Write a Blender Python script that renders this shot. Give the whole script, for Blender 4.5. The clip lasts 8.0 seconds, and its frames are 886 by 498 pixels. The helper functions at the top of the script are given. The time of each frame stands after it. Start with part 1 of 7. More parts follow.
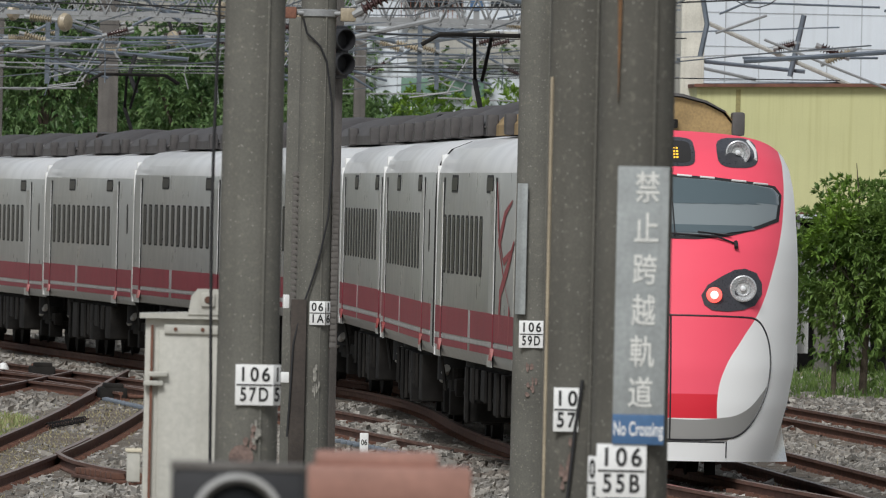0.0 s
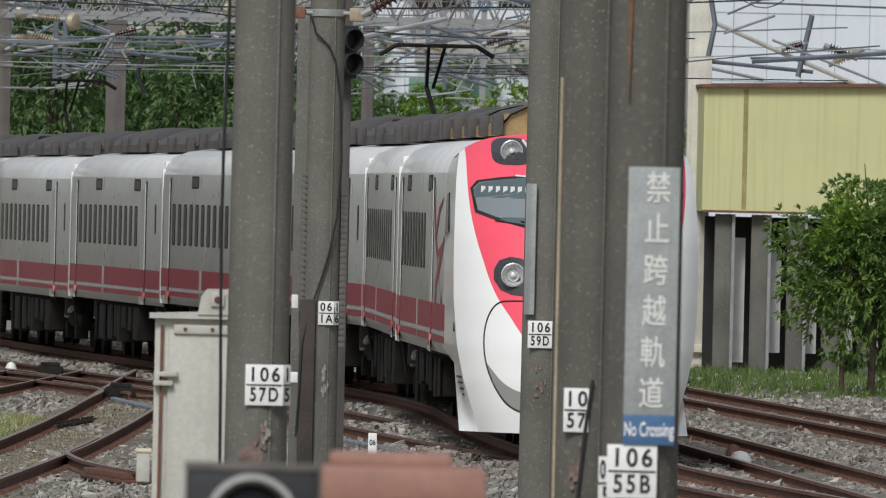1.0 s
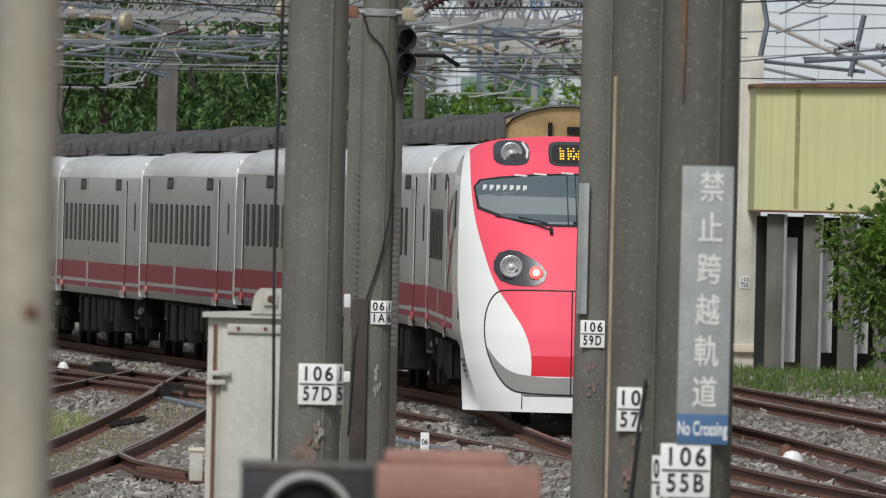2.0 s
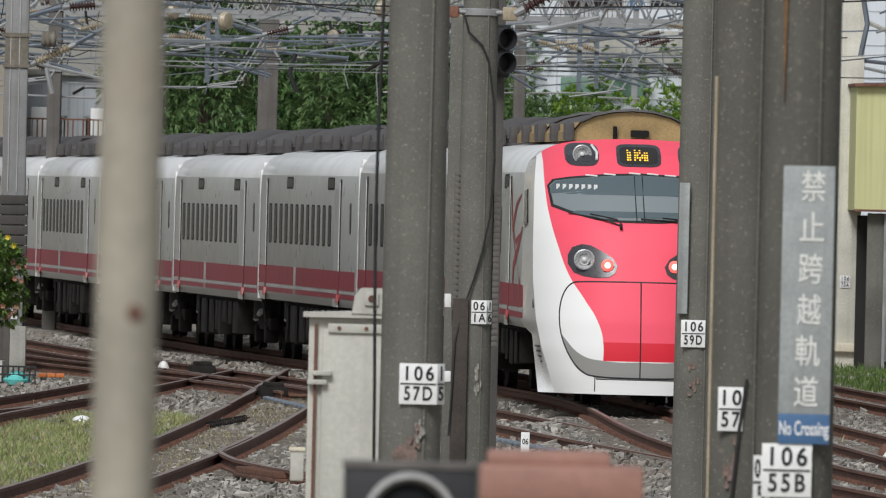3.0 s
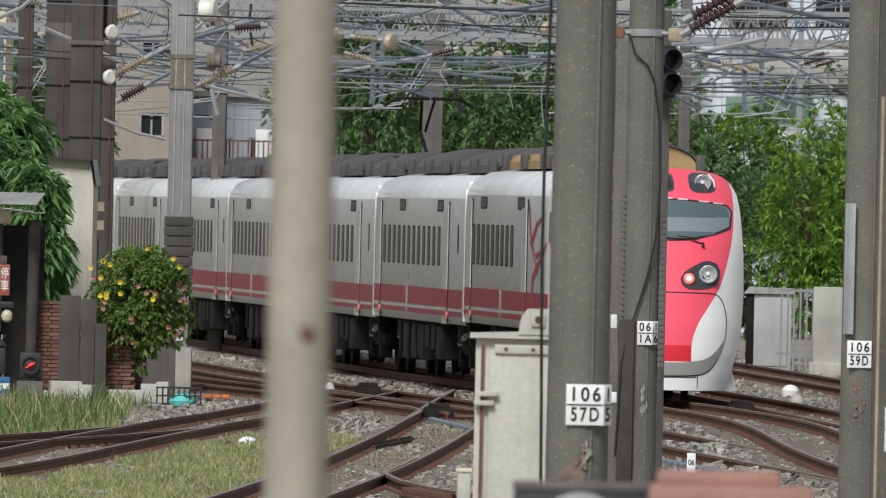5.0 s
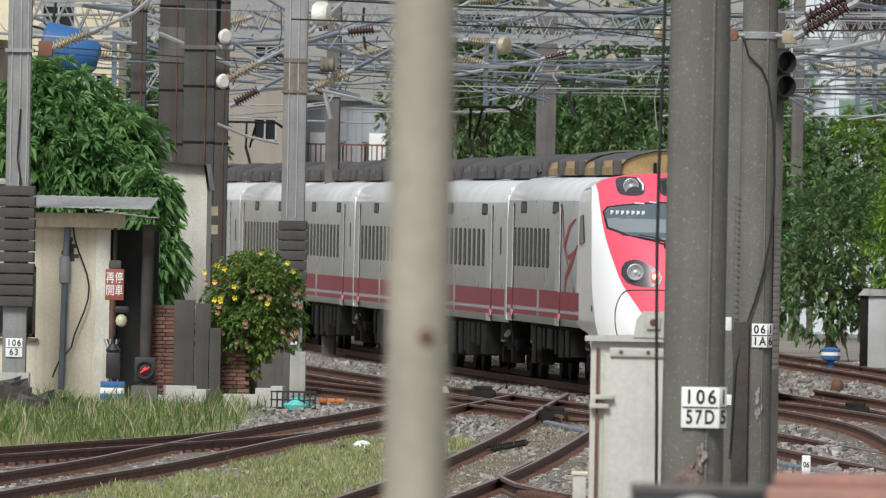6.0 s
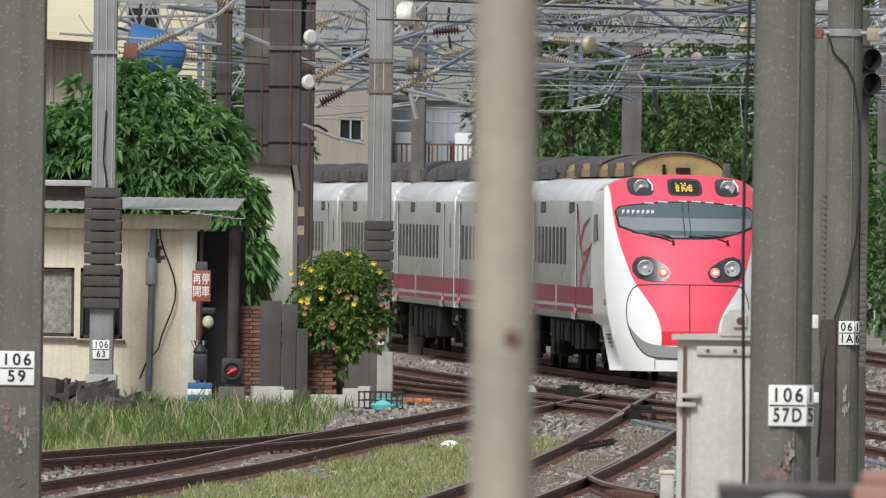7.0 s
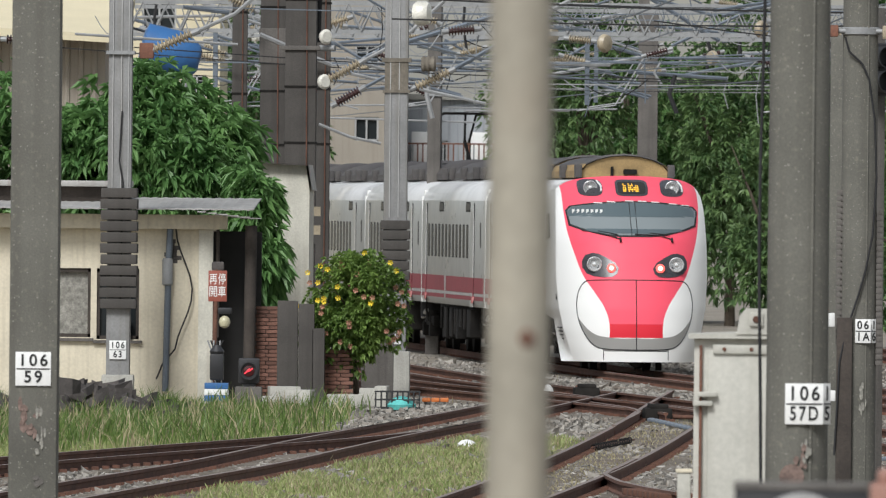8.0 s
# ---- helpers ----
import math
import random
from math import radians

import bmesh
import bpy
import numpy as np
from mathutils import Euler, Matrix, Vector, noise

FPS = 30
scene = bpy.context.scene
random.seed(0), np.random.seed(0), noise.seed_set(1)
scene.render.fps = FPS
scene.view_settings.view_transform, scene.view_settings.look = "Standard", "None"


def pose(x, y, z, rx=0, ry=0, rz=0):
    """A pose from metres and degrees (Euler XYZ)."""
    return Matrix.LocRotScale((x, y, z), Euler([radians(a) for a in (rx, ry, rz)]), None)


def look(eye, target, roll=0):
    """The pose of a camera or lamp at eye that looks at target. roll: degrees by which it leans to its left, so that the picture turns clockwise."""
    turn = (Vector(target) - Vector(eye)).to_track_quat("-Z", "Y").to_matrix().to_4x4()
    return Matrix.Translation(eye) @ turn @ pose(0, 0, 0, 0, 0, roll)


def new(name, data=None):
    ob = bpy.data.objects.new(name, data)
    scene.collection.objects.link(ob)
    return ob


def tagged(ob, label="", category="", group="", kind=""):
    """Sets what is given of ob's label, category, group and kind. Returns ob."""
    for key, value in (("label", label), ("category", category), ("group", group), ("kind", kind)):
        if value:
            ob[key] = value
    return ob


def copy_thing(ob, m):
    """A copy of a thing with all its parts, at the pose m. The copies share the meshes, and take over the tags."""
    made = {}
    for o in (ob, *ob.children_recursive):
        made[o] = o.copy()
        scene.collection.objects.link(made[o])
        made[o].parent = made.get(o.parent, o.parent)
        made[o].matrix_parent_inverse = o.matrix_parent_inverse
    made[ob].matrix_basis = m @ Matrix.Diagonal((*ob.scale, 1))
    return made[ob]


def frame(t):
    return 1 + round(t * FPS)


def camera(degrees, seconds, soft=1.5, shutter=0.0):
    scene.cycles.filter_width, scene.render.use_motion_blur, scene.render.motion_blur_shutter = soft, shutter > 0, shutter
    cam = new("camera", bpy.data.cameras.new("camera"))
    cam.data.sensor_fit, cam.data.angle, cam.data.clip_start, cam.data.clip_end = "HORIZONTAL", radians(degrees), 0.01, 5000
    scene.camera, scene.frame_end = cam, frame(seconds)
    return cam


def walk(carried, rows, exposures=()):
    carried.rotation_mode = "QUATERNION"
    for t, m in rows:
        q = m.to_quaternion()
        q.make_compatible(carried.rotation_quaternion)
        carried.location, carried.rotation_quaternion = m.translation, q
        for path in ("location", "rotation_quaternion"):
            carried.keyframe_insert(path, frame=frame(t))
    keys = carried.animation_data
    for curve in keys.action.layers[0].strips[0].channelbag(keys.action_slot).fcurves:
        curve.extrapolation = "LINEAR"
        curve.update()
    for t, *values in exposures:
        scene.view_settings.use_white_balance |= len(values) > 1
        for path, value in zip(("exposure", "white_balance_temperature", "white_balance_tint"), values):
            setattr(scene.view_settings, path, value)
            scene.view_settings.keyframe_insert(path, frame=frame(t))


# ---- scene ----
FOV = 3.3267
cam = camera(FOV, 8.0, soft=1.15)
# seconds, eye x, eye z, pitch, roll, yaw
ROWS = [
    (0, 0.054, 3.148, -0.2133, -1.287, -0.9902),
    (0.5, 0.045, 3.148, -0.2130, -1.270, -0.9743),
    (1, 0.034, 3.150, -0.2144, -1.330, -0.9644),
    (1.2, 0.030, 3.148, -0.2140, -1.340, -0.9549),
    (2.5, 0.021, 3.145, -0.2252, -1.337, -0.5821),
    (3, 0.016, 3.147, -0.2300, -1.340, -0.3962),
    (3.5, 0.014, 3.148, -0.2230, -1.390, -0.2198),
    (4, 0.012, 3.149, -0.2035, -1.325, -0.0857),
    (4.5, 0.009, 3.147, -0.1792, -1.290, 0.0504),
    (6, -0.005, 3.145, -0.1609, -1.081, 0.6479),
    (6.5, -0.001, 3.149, -0.1681, -0.840, 0.8594),
    (7, -0.002, 3.149, -0.1687, -0.730, 0.9723),
    (7.5, -0.001, 3.149, -0.1707, -0.642, 1.0173),
    (8, 0.0, 3.150, -0.1719, -0.550, 1.0334),
]
walk(cam, [(t, pose(x, 0, z, 90 + pitch, roll, yaw)) for t, x, z, pitch, roll, yaw in ROWS],
     [(0, -0.24), (3.5, -0.18), (4.5, -0.09), (6, 0.13), (8, 0.08)])
cam.data.dof.use_dof = True
cam.data.dof.focus_distance = 190.0
cam.data.dof.aperture_fstop = 22.0

# ---- light: a bright hazy sky with a soft high sun behind the viewer's left shoulder
SUN_EL, SUN_AZ = 47.0, 200.0
world = bpy.data.worlds.new("sky")
scene.world = world
world.use_nodes = True
wn = world.node_tree.nodes
sky = wn.new("ShaderNodeTexSky")
sky.sky_type = "NISHITA"
sky.sun_disc = False
sky.sun_elevation = radians(SUN_EL)
sky.sun_rotation = radians(SUN_AZ)
sky.dust_density = 1.5
sky.air_density = 1.2
hsv = wn.new("ShaderNodeHueSaturation")
hsv.inputs["Saturation"].default_value = 0.42
world.node_tree.links.new(sky.outputs[0], hsv.inputs["Color"])
world.node_tree.links.new(hsv.outputs[0], wn["Background"].inputs[0])
wn["Background"].inputs[1].default_value = 0.105
sun = new("sun", bpy.data.lights.new("sun", "SUN"))
sun.data.energy = 3.1
sun.data.angle = radians(18)
sun.data.color = (0.975, 0.985, 0.99)
az = radians(SUN_AZ)
toward = Vector((math.sin(az) * math.cos(radians(SUN_EL)), math.cos(az) * math.cos(radians(SUN_EL)), math.sin(radians(SUN_EL))))
sun.matrix_world = look(toward * 50, (0, 0, 0))


# ---- materials
def material(name, color, rough=0.6, metal=0.0, var=0.25, scale=3.0, fine=40.0, bump=0.15, streak=0.0, dirt=None, dirt_amount=0.0,
             coat=0.0, island=0.0, coords="Object", emit=None, emit_strength=0.0, spec=0.5, specks=0.0):
    """A paint, concrete or stone surface: colour with cloudy and grainy variation, optional rain streaks and stains."""
    m = bpy.data.materials.new(name)
    m.use_nodes = True
    n, l = m.node_tree.nodes, m.node_tree.links
    b = n["Principled BSDF"]
    tc = n.new("ShaderNodeTexCoord")

    def noise_tex(sc, detail, stretch=None):
        t = n.new("ShaderNodeTexNoise")
        t.inputs["Scale"].default_value = sc
        t.inputs["Detail"].default_value = detail
        if stretch:
            mp = n.new("ShaderNodeMapping")
            mp.inputs["Scale"].default_value = stretch
            l.new(tc.outputs[coords], mp.inputs[0])
            l.new(mp.outputs[0], t.inputs["Vector"])
        else:
            l.new(tc.outputs[coords], t.inputs["Vector"])
        return t

    def mix(kind, fac, a, c):
        x = n.new("ShaderNodeMix")
        x.data_type, x.blend_type = "RGBA", kind
        x.clamp_factor = True
        for sock, val in ((x.inputs[0], fac), (x.inputs[6], a), (x.inputs[7], c)):
            if isinstance(val, bpy.types.NodeSocket):
                l.new(val, sock)
            else:
                sock.default_value = val if isinstance(val, float) else (*val, 1.0) if len(val) == 3 else val
        return x.outputs[2]

    def ramp(src, lo, hi, a=0.0, c=1.0):
        r = n.new("ShaderNodeMapRange")
        for k, v in zip((1, 2, 3, 4), (lo, hi, a, c)):
            r.inputs[k].default_value = v
        l.new(src, r.inputs[0])
        return r.outputs[0]

    big, small = noise_tex(scale, 4), noise_tex(fine, 3)
    col = mix("MULTIPLY", 1.0, color, (1, 1, 1))
    k = ramp(big.outputs[0], 0.3, 0.7, 1 - var, 1 + var * 0.7)
    g = ramp(small.outputs[0], 0.3, 0.7, 1 - var * 0.6, 1 + var * 0.6)
    mul = n.new("ShaderNodeMath")
    mul.operation = "MULTIPLY"
    l.new(k, mul.inputs[0])
    l.new(g, mul.inputs[1])
    val = mul.outputs[0]
    if island:
        gi = n.new("ShaderNodeNewGeometry")
        oi = n.new("ShaderNodeObjectInfo")
        ad = n.new("ShaderNodeMath")
        ad.operation = "ADD"
        l.new(gi.outputs["Random Per Island"], ad.inputs[0])
        l.new(oi.outputs["Random"], ad.inputs[1])
        fr = n.new("ShaderNodeMath")
        fr.operation = "FRACT"
        l.new(ad.outputs[0], fr.inputs[0])
        m3 = n.new("ShaderNodeMath")
        m3.operation = "MULTIPLY"
        l.new(val, m3.inputs[0])
        l.new(ramp(fr.outputs[0], 0, 1, 1 - island, 1 + island), m3.inputs[1])
        val = m3.outputs[0]
    comb = n.new("ShaderNodeCombineColor")
    for i in range(3):
        l.new(val, comb.inputs[i])
    col = mix("MULTIPLY", 1.0, color, comb.outputs[0])
    if streak:
        st = noise_tex(1.0, 4, (9, 9, 0.35))
        col = mix("MIX", ramp(st.outputs[0], 0.5, 0.75, 0.0, streak), col, dirt or (0.05, 0.045, 0.04))
    if dirt_amount:
        dn = noise_tex(scale * 0.6, 6)
        col = mix("MIX", ramp(dn.outputs[0], 0.5, 0.68, 0.0, dirt_amount), col, dirt or (0.05, 0.045, 0.04))
    if specks:
        vo = n.new("ShaderNodeTexVoronoi")
        vo.inputs["Scale"].default_value = 24.0
        l.new(tc.outputs[coords], vo.inputs["Vector"])
        col = mix("MIX", ramp(vo.outputs["Distance"], 0.07, 0.15, specks, 0.0), col, (0.36, 0.35, 0.31))
        sp = noise_tex(26.0, 2)
        col = mix("MIX", ramp(sp.outputs[0], 0.58, 0.72, 0.0, specks * 0.5), col, (0.24, 0.225, 0.18))
    l.new(col, b.inputs["Base Color"])
    b.inputs["Roughness"].default_value = rough
    l.new(ramp(small.outputs[0], 0.2, 0.8, max(rough - 0.08, 0.02), min(rough + 0.1, 1.0)), b.inputs["Roughness"])
    b.inputs["Metallic"].default_value = metal
    b.inputs["Specular IOR Level"].default_value = spec
    b.inputs["Coat Weight"].default_value = coat
    if bump:
        bp = n.new("ShaderNodeBump")
        bp.inputs["Strength"].default_value = bump
        bp.inputs["Distance"].default_value = 0.02
        l.new(small.outputs[0], bp.inputs["Height"])
        l.new(bp.outputs[0], b.inputs["Normal"])
    if emit:
        b.inputs["Emission Color"].default_value = (*emit, 1)
        b.inputs["Emission Strength"].default_value = emit_strength
    return m


def leaf_material(name, color, light):
    m = bpy.data.materials.new(name)
    m.use_nodes = True
    n, l = m.node_tree.nodes, m.node_tree.links
    b = n["Principled BSDF"]
    gi = n.new("ShaderNodeNewGeometry")
    tc = n.new("ShaderNodeTexCoord")
    t = n.new("ShaderNodeTexNoise")
    t.inputs["Scale"].default_value = 1.1
    l.new(tc.outputs["Object"], t.inputs["Vector"])
    ad = n.new("ShaderNodeMath")
    ad.operation = "MULTIPLY_ADD"
    ad.inputs[1].default_value = 0.55
    l.new(gi.outputs["Random Per Island"], ad.inputs[0])
    mr = n.new("ShaderNodeMapRange")
    mr.inputs[1].default_value, mr.inputs[2].default_value, mr.inputs[4].default_value = 0.35, 0.65, 0.5
    l.new(t.outputs[0], mr.inputs[0])
    l.new(mr.outputs[0], ad.inputs[2])
    r = n.new("ShaderNodeValToRGB")
    r.color_ramp.elements[0].color = (*color, 1)
    r.color_ramp.elements[1].color = (*light, 1)
    l.new(ad.outputs[0], r.inputs[0])
    l.new(r.outputs[0], b.inputs["Base Color"])
    b.inputs["Roughness"].default_value = 0.45
    b.inputs["Specular IOR Level"].default_value = 0.35
    tr = n.new("ShaderNodeBsdfTranslucent")
    l.new(r.outputs[0], tr.inputs[0])
    mx = n.new("ShaderNodeMixShader")
    mx.inputs[0].default_value = 0.38
    l.new(b.outputs[0], mx.inputs[1])
    l.new(tr.outputs[0], mx.inputs[2])
    l.new(mx.outputs[0], n["Material Output"].inputs[0])
    return m


def glass_material(name, color=(0.02, 0.03, 0.035), rough=0.06, spec=0.6):
    m = bpy.data.materials.new(name)
    m.use_nodes = True
    b = m.node_tree.nodes["Principled BSDF"]
    b.inputs["Base Color"].default_value = (*color, 1)
    b.inputs["Roughness"].default_value = rough
    b.inputs["Specular IOR Level"].default_value = spec
    return m


CONCRETE = material("concrete_pole", (0.130, 0.126, 0.108), 0.9, var=0.26, scale=1.2, fine=85, bump=0.12, streak=0.5, dirt=(0.085, 0.08, 0.068), specks=0.75)
CONCRETE_BROWN = material("weathered_brown_concrete", (0.098, 0.093, 0.078), 0.9, var=0.26, scale=1.2, fine=85, bump=0.12, streak=0.5, dirt=(0.065, 0.06, 0.05), specks=0.6)
CONCRETE_DARK = material("old_concrete", (0.12, 0.11, 0.10), 0.9, var=0.25, scale=1.5, fine=50, bump=0.4, streak=0.5, dirt=(0.05, 0.045, 0.04))
POLE_DARK = material("sooty_concrete", (0.068, 0.062, 0.056), 0.9, var=0.25, scale=1.5, fine=50, bump=0.3, streak=0.5, dirt=(0.04, 0.036, 0.032))
CONCRETE_LIGHT = material("pale_concrete", (0.40, 0.39, 0.35), 0.9, var=0.2, scale=1.5, fine=40, bump=0.3, streak=0.3, dirt=(0.16, 0.15, 0.13))
MAST = material("weathered_mast_paint", (0.235, 0.235, 0.232), 0.7, var=0.2, scale=2.5, fine=30, bump=0.1, streak=0.5, dirt=(0.15, 0.135, 0.11))
MAST_STAIN = material("rust_stained_mast", (0.17, 0.15, 0.12), 0.85, var=0.3, scale=4, fine=30, bump=0.2, streak=0.5, dirt=(0.09, 0.075, 0.055))
GALV = material("galvanised_steel", (0.27, 0.275, 0.275), 0.55, 0.1, var=0.15, scale=4, bump=0.05)
GALV_BLUE = material("weathered_galvanised_tube", (0.145, 0.17, 0.20), 0.5, 0.4, var=0.2, scale=2, bump=0.05)
GREY_PAINT = material("grey_painted_steel", (0.40, 0.40, 0.39), 0.55, var=0.12, scale=2, bump=0.05, streak=0.25, dirt=(0.2, 0.17, 0.13))
BEIGE_BOX = material("beige_painted_steel", (0.46, 0.45, 0.40), 0.55, var=0.12, scale=2.5, fine=25, bump=0.05, streak=0.25, dirt=(0.25, 0.23, 0.19))
POLE_PAINT = material("tan_painted_tube", (0.33, 0.30, 0.24), 0.6, var=0.15, scale=6, bump=0.05, dirt=(0.15, 0.07, 0.03), dirt_amount=0.15)
BLACK = material("black_paint", (0.02, 0.02, 0.022), 0.5, var=0.2, bump=0.05)
RUBBER = material("black_rubber", (0.015, 0.015, 0.016), 0.75, var=0.2, bump=0.05)
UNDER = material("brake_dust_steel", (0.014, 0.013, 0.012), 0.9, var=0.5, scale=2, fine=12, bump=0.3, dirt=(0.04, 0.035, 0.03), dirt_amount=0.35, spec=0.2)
BROWN = material("red_brown_paint", (0.32, 0.165, 0.125), 0.6, var=0.15, scale=5, bump=0.05, dirt=(0.4, 0.25, 0.2), dirt_amount=0.2)
RUST = material("rusty_rail_side", (0.125, 0.058, 0.038), 0.85, var=0.35, scale=3, fine=30, bump=0.3)
RAILTOP = material("worn_rail_head", (0.21, 0.15, 0.12), 0.45, 0.3, var=0.2, scale=2, fine=20, bump=0.03)
WOOD = material("dark_weathered_wood", (0.055, 0.045, 0.038), 0.9, var=0.3, scale=3, fine=25, bump=0.4)
SLEEPER = material("sleeper_concrete", (0.17, 0.15, 0.125), 0.9, var=0.3, scale=2, bump=0.3, dirt=(0.1, 0.06, 0.04), dirt_amount=0.5)
BALLAST = material("ballast_stone", (0.285, 0.267, 0.238), 0.9, var=0.25, scale=0.6, fine=30, bump=0.3, island=0.5, dirt=(0.17, 0.115, 0.08), dirt_amount=0.45)
DIRT = material("ballast_ground", (0.24, 0.215, 0.175), 0.95, var=0.35, scale=0.5, fine=14, bump=0.6, dirt=(0.15, 0.105, 0.07), dirt_amount=0.6)
GRASS = leaf_material("grass_blade", (0.15, 0.22, 0.06), (0.44, 0.47, 0.20))
DRYGRASS = leaf_material("dry_grass_blade", (0.27, 0.23, 0.13), (0.52, 0.46, 0.28))
GRASS_GREEN = leaf_material("weed_blade", (0.05, 0.105, 0.02), (0.18, 0.26, 0.07))
LEAF = leaf_material("mango_leaf", (0.06, 0.15, 0.045), (0.20, 0.36, 0.12))
LEAF_DARK = leaf_material("dark_leaf", (0.05, 0.13, 0.045), (0.17, 0.31, 0.10))
LEAF_BRIGHT = leaf_material("bright_leaf", (0.075, 0.17, 0.02), (0.28, 0.42, 0.07))
LEAF_BUSH = leaf_material("bush_leaf", (0.07, 0.14, 0.03), (0.23, 0.34, 0.085))
LEAF_HILL = leaf_material("hill_leaf", (0.06, 0.125, 0.05), (0.21, 0.32, 0.12))
BARK = material("bark", (0.09, 0.07, 0.05), 0.9, var=0.3, scale=6, bump=0.5)
YELLOW_F = material("yellow_petal", (0.75, 0.55, 0.03), 0.6, bump=0)
RED_F = material("faded_red_bract", (0.36, 0.17, 0.11), 0.6, bump=0)
WHITE = material("white_enamel", (0.78, 0.78, 0.76), 0.45, var=0.05, scale=5, bump=0.02, dirt=(0.5, 0.48, 0.43), dirt_amount=0.15)
INK = material("black_lettering", (0.015, 0.015, 0.015), 0.6, var=0.1, bump=0)
CREAM = material("cream_plaster", (0.64, 0.58, 0.45), 0.85, var=0.12, scale=1.2, fine=20, bump=0.2, streak=0.35, dirt=(0.28, 0.23, 0.16))
ROOF_SHEET = material("corrugated_sheet", (0.38, 0.37, 0.35), 0.6, 0.2, var=0.2, scale=2, bump=0.1, streak=0.4, dirt=(0.16, 0.11, 0.08))
BRICK = material("red_brick", (0.15, 0.075, 0.055), 0.9, var=0.3, scale=6, bump=0.3, island=0.35)
SIGN_RED = material("faded_red_sign", (0.28, 0.075, 0.05), 0.6, var=0.15, bump=0.05)
SIGN_GREY = material("weathered_grey_sign", (0.31, 0.33, 0.325), 0.6, var=0.15, scale=5, bump=0.05, streak=0.4, dirt=(0.14, 0.14, 0.13))
SIGN_TEXT = material("faded_white_lettering", (0.68, 0.68, 0.64), 0.7, var=0.15, scale=12, bump=0, dirt=(0.34, 0.34, 0.32), dirt_amount=0.4)
SIGN_BLUE = material("faded_blue_band", (0.055, 0.13, 0.26), 0.6, var=0.15, bump=0.05)
CERAMIC_BROWN = material("brown_glazed_insulator", (0.06, 0.03, 0.028), 0.2, bump=0, coat=0.4)
CERAMIC_TAN = material("tan_insulator", (0.34, 0.285, 0.20), 0.4, bump=0)
PORCELAIN = material("white_porcelain", (0.72, 0.70, 0.62), 0.3, bump=0, coat=0.3)
YELLOW_WALL = material("yellow_green_corrugated_wall", (0.54, 0.53, 0.27), 0.65, var=0.05, scale=0.8, bump=0.05, streak=0.3, dirt=(0.30, 0.27, 0.10))
PALE_CREAM = material("flaking_cream_paint", (0.60, 0.58, 0.50), 0.8, var=0.15, scale=2, fine=30, bump=0.2, streak=0.4, dirt=(0.33, 0.29, 0.22))
YELLOW_STAIN = material("yellow_wall_stain", (0.30, 0.26, 0.11), 0.8, var=0.3, bump=0.05)
RUST_TRIM = material("rusty_edge", (0.16, 0.07, 0.045), 0.8, var=0.4, bump=0.2)
TILE_WALL = material("pale_tile_wall", (0.62, 0.66, 0.70), 0.6, var=0.06, scale=0.6, bump=0.05, streak=0.2, dirt=(0.45, 0.46, 0.47))
FAR_WALL = material("beige_far_wall", (0.32, 0.285, 0.235), 0.85, var=0.12, scale=0.6, bump=0.1, streak=0.4, dirt=(0.22, 0.18, 0.15))
FAR_CREAM = material("cream_far_wall", (0.62, 0.55, 0.38), 0.85, var=0.1, scale=0.6, bump=0.1)
FAR_GREY = material("grey_far_wall", (0.36, 0.38, 0.40), 0.8, var=0.15, scale=0.6, bump=0.1, streak=0.4)
BLUE_TANK = material("blue_plastic_tank", (0.035, 0.13, 0.32), 0.5, var=0.12, bump=0.05)
GREEN_PANEL = material("dull_green_panel", (0.13, 0.23, 0.17), 0.6, var=0.1, bump=0.05)
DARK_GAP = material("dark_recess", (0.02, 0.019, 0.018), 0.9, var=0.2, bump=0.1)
STONE_DARK = material("dark_rubble", (0.085, 0.075, 0.07), 0.9, var=0.3, scale=4, bump=0.4, island=0.35)
WINDOW = glass_material("window_glass", (0.018, 0.022, 0.024), 0.15, 0.25)
TRAIN_GLASS = glass_material("tinted_train_window", (0.012, 0.014, 0.014), 0.3, 0.04)
# windscreen colours carry the reflection: pale for sky, darker for the bands
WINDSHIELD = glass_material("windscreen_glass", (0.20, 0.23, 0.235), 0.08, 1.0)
REFLECTION_BAND = glass_material("dark_reflection_band", (0.085, 0.115, 0.125), 0.08, 1.0)
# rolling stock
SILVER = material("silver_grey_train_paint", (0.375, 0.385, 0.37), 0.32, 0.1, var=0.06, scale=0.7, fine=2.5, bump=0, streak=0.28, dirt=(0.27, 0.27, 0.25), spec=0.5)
T_ROOF = material("highlight_toned_roof", (0.68, 0.68, 0.67), 0.4, 0.1, var=0.1, scale=0.8, bump=0.02, coat=0.2)
T_WHITE = material("white_train_paint", (0.78, 0.78, 0.76), 0.3, var=0.04, scale=1, bump=0.01, coat=0.4)
T_STRIPE = material("dark_red_stripe", (0.25, 0.035, 0.05), 0.5, var=0.12, scale=1.5, bump=0.02, spec=0.2, streak=0.2, dirt=(0.16, 0.05, 0.05))
T_LINE = material("grey_pinstripe", (0.37, 0.36, 0.355), 0.4, bump=0)
T_RED = material("bright_red_train_paint", (0.62, 0.025, 0.04), 0.3, bump=0.01, coat=0.4)
T_GREY = material("grey_train_skirt", (0.22, 0.22, 0.205), 0.45, var=0.1, bump=0.02)
SHROUD = material("grimy_roof_shroud", (0.066, 0.060, 0.058), 0.6, var=0.3, scale=1, fine=10, bump=0.2, streak=0.4, dirt=(0.095, 0.082, 0.072))
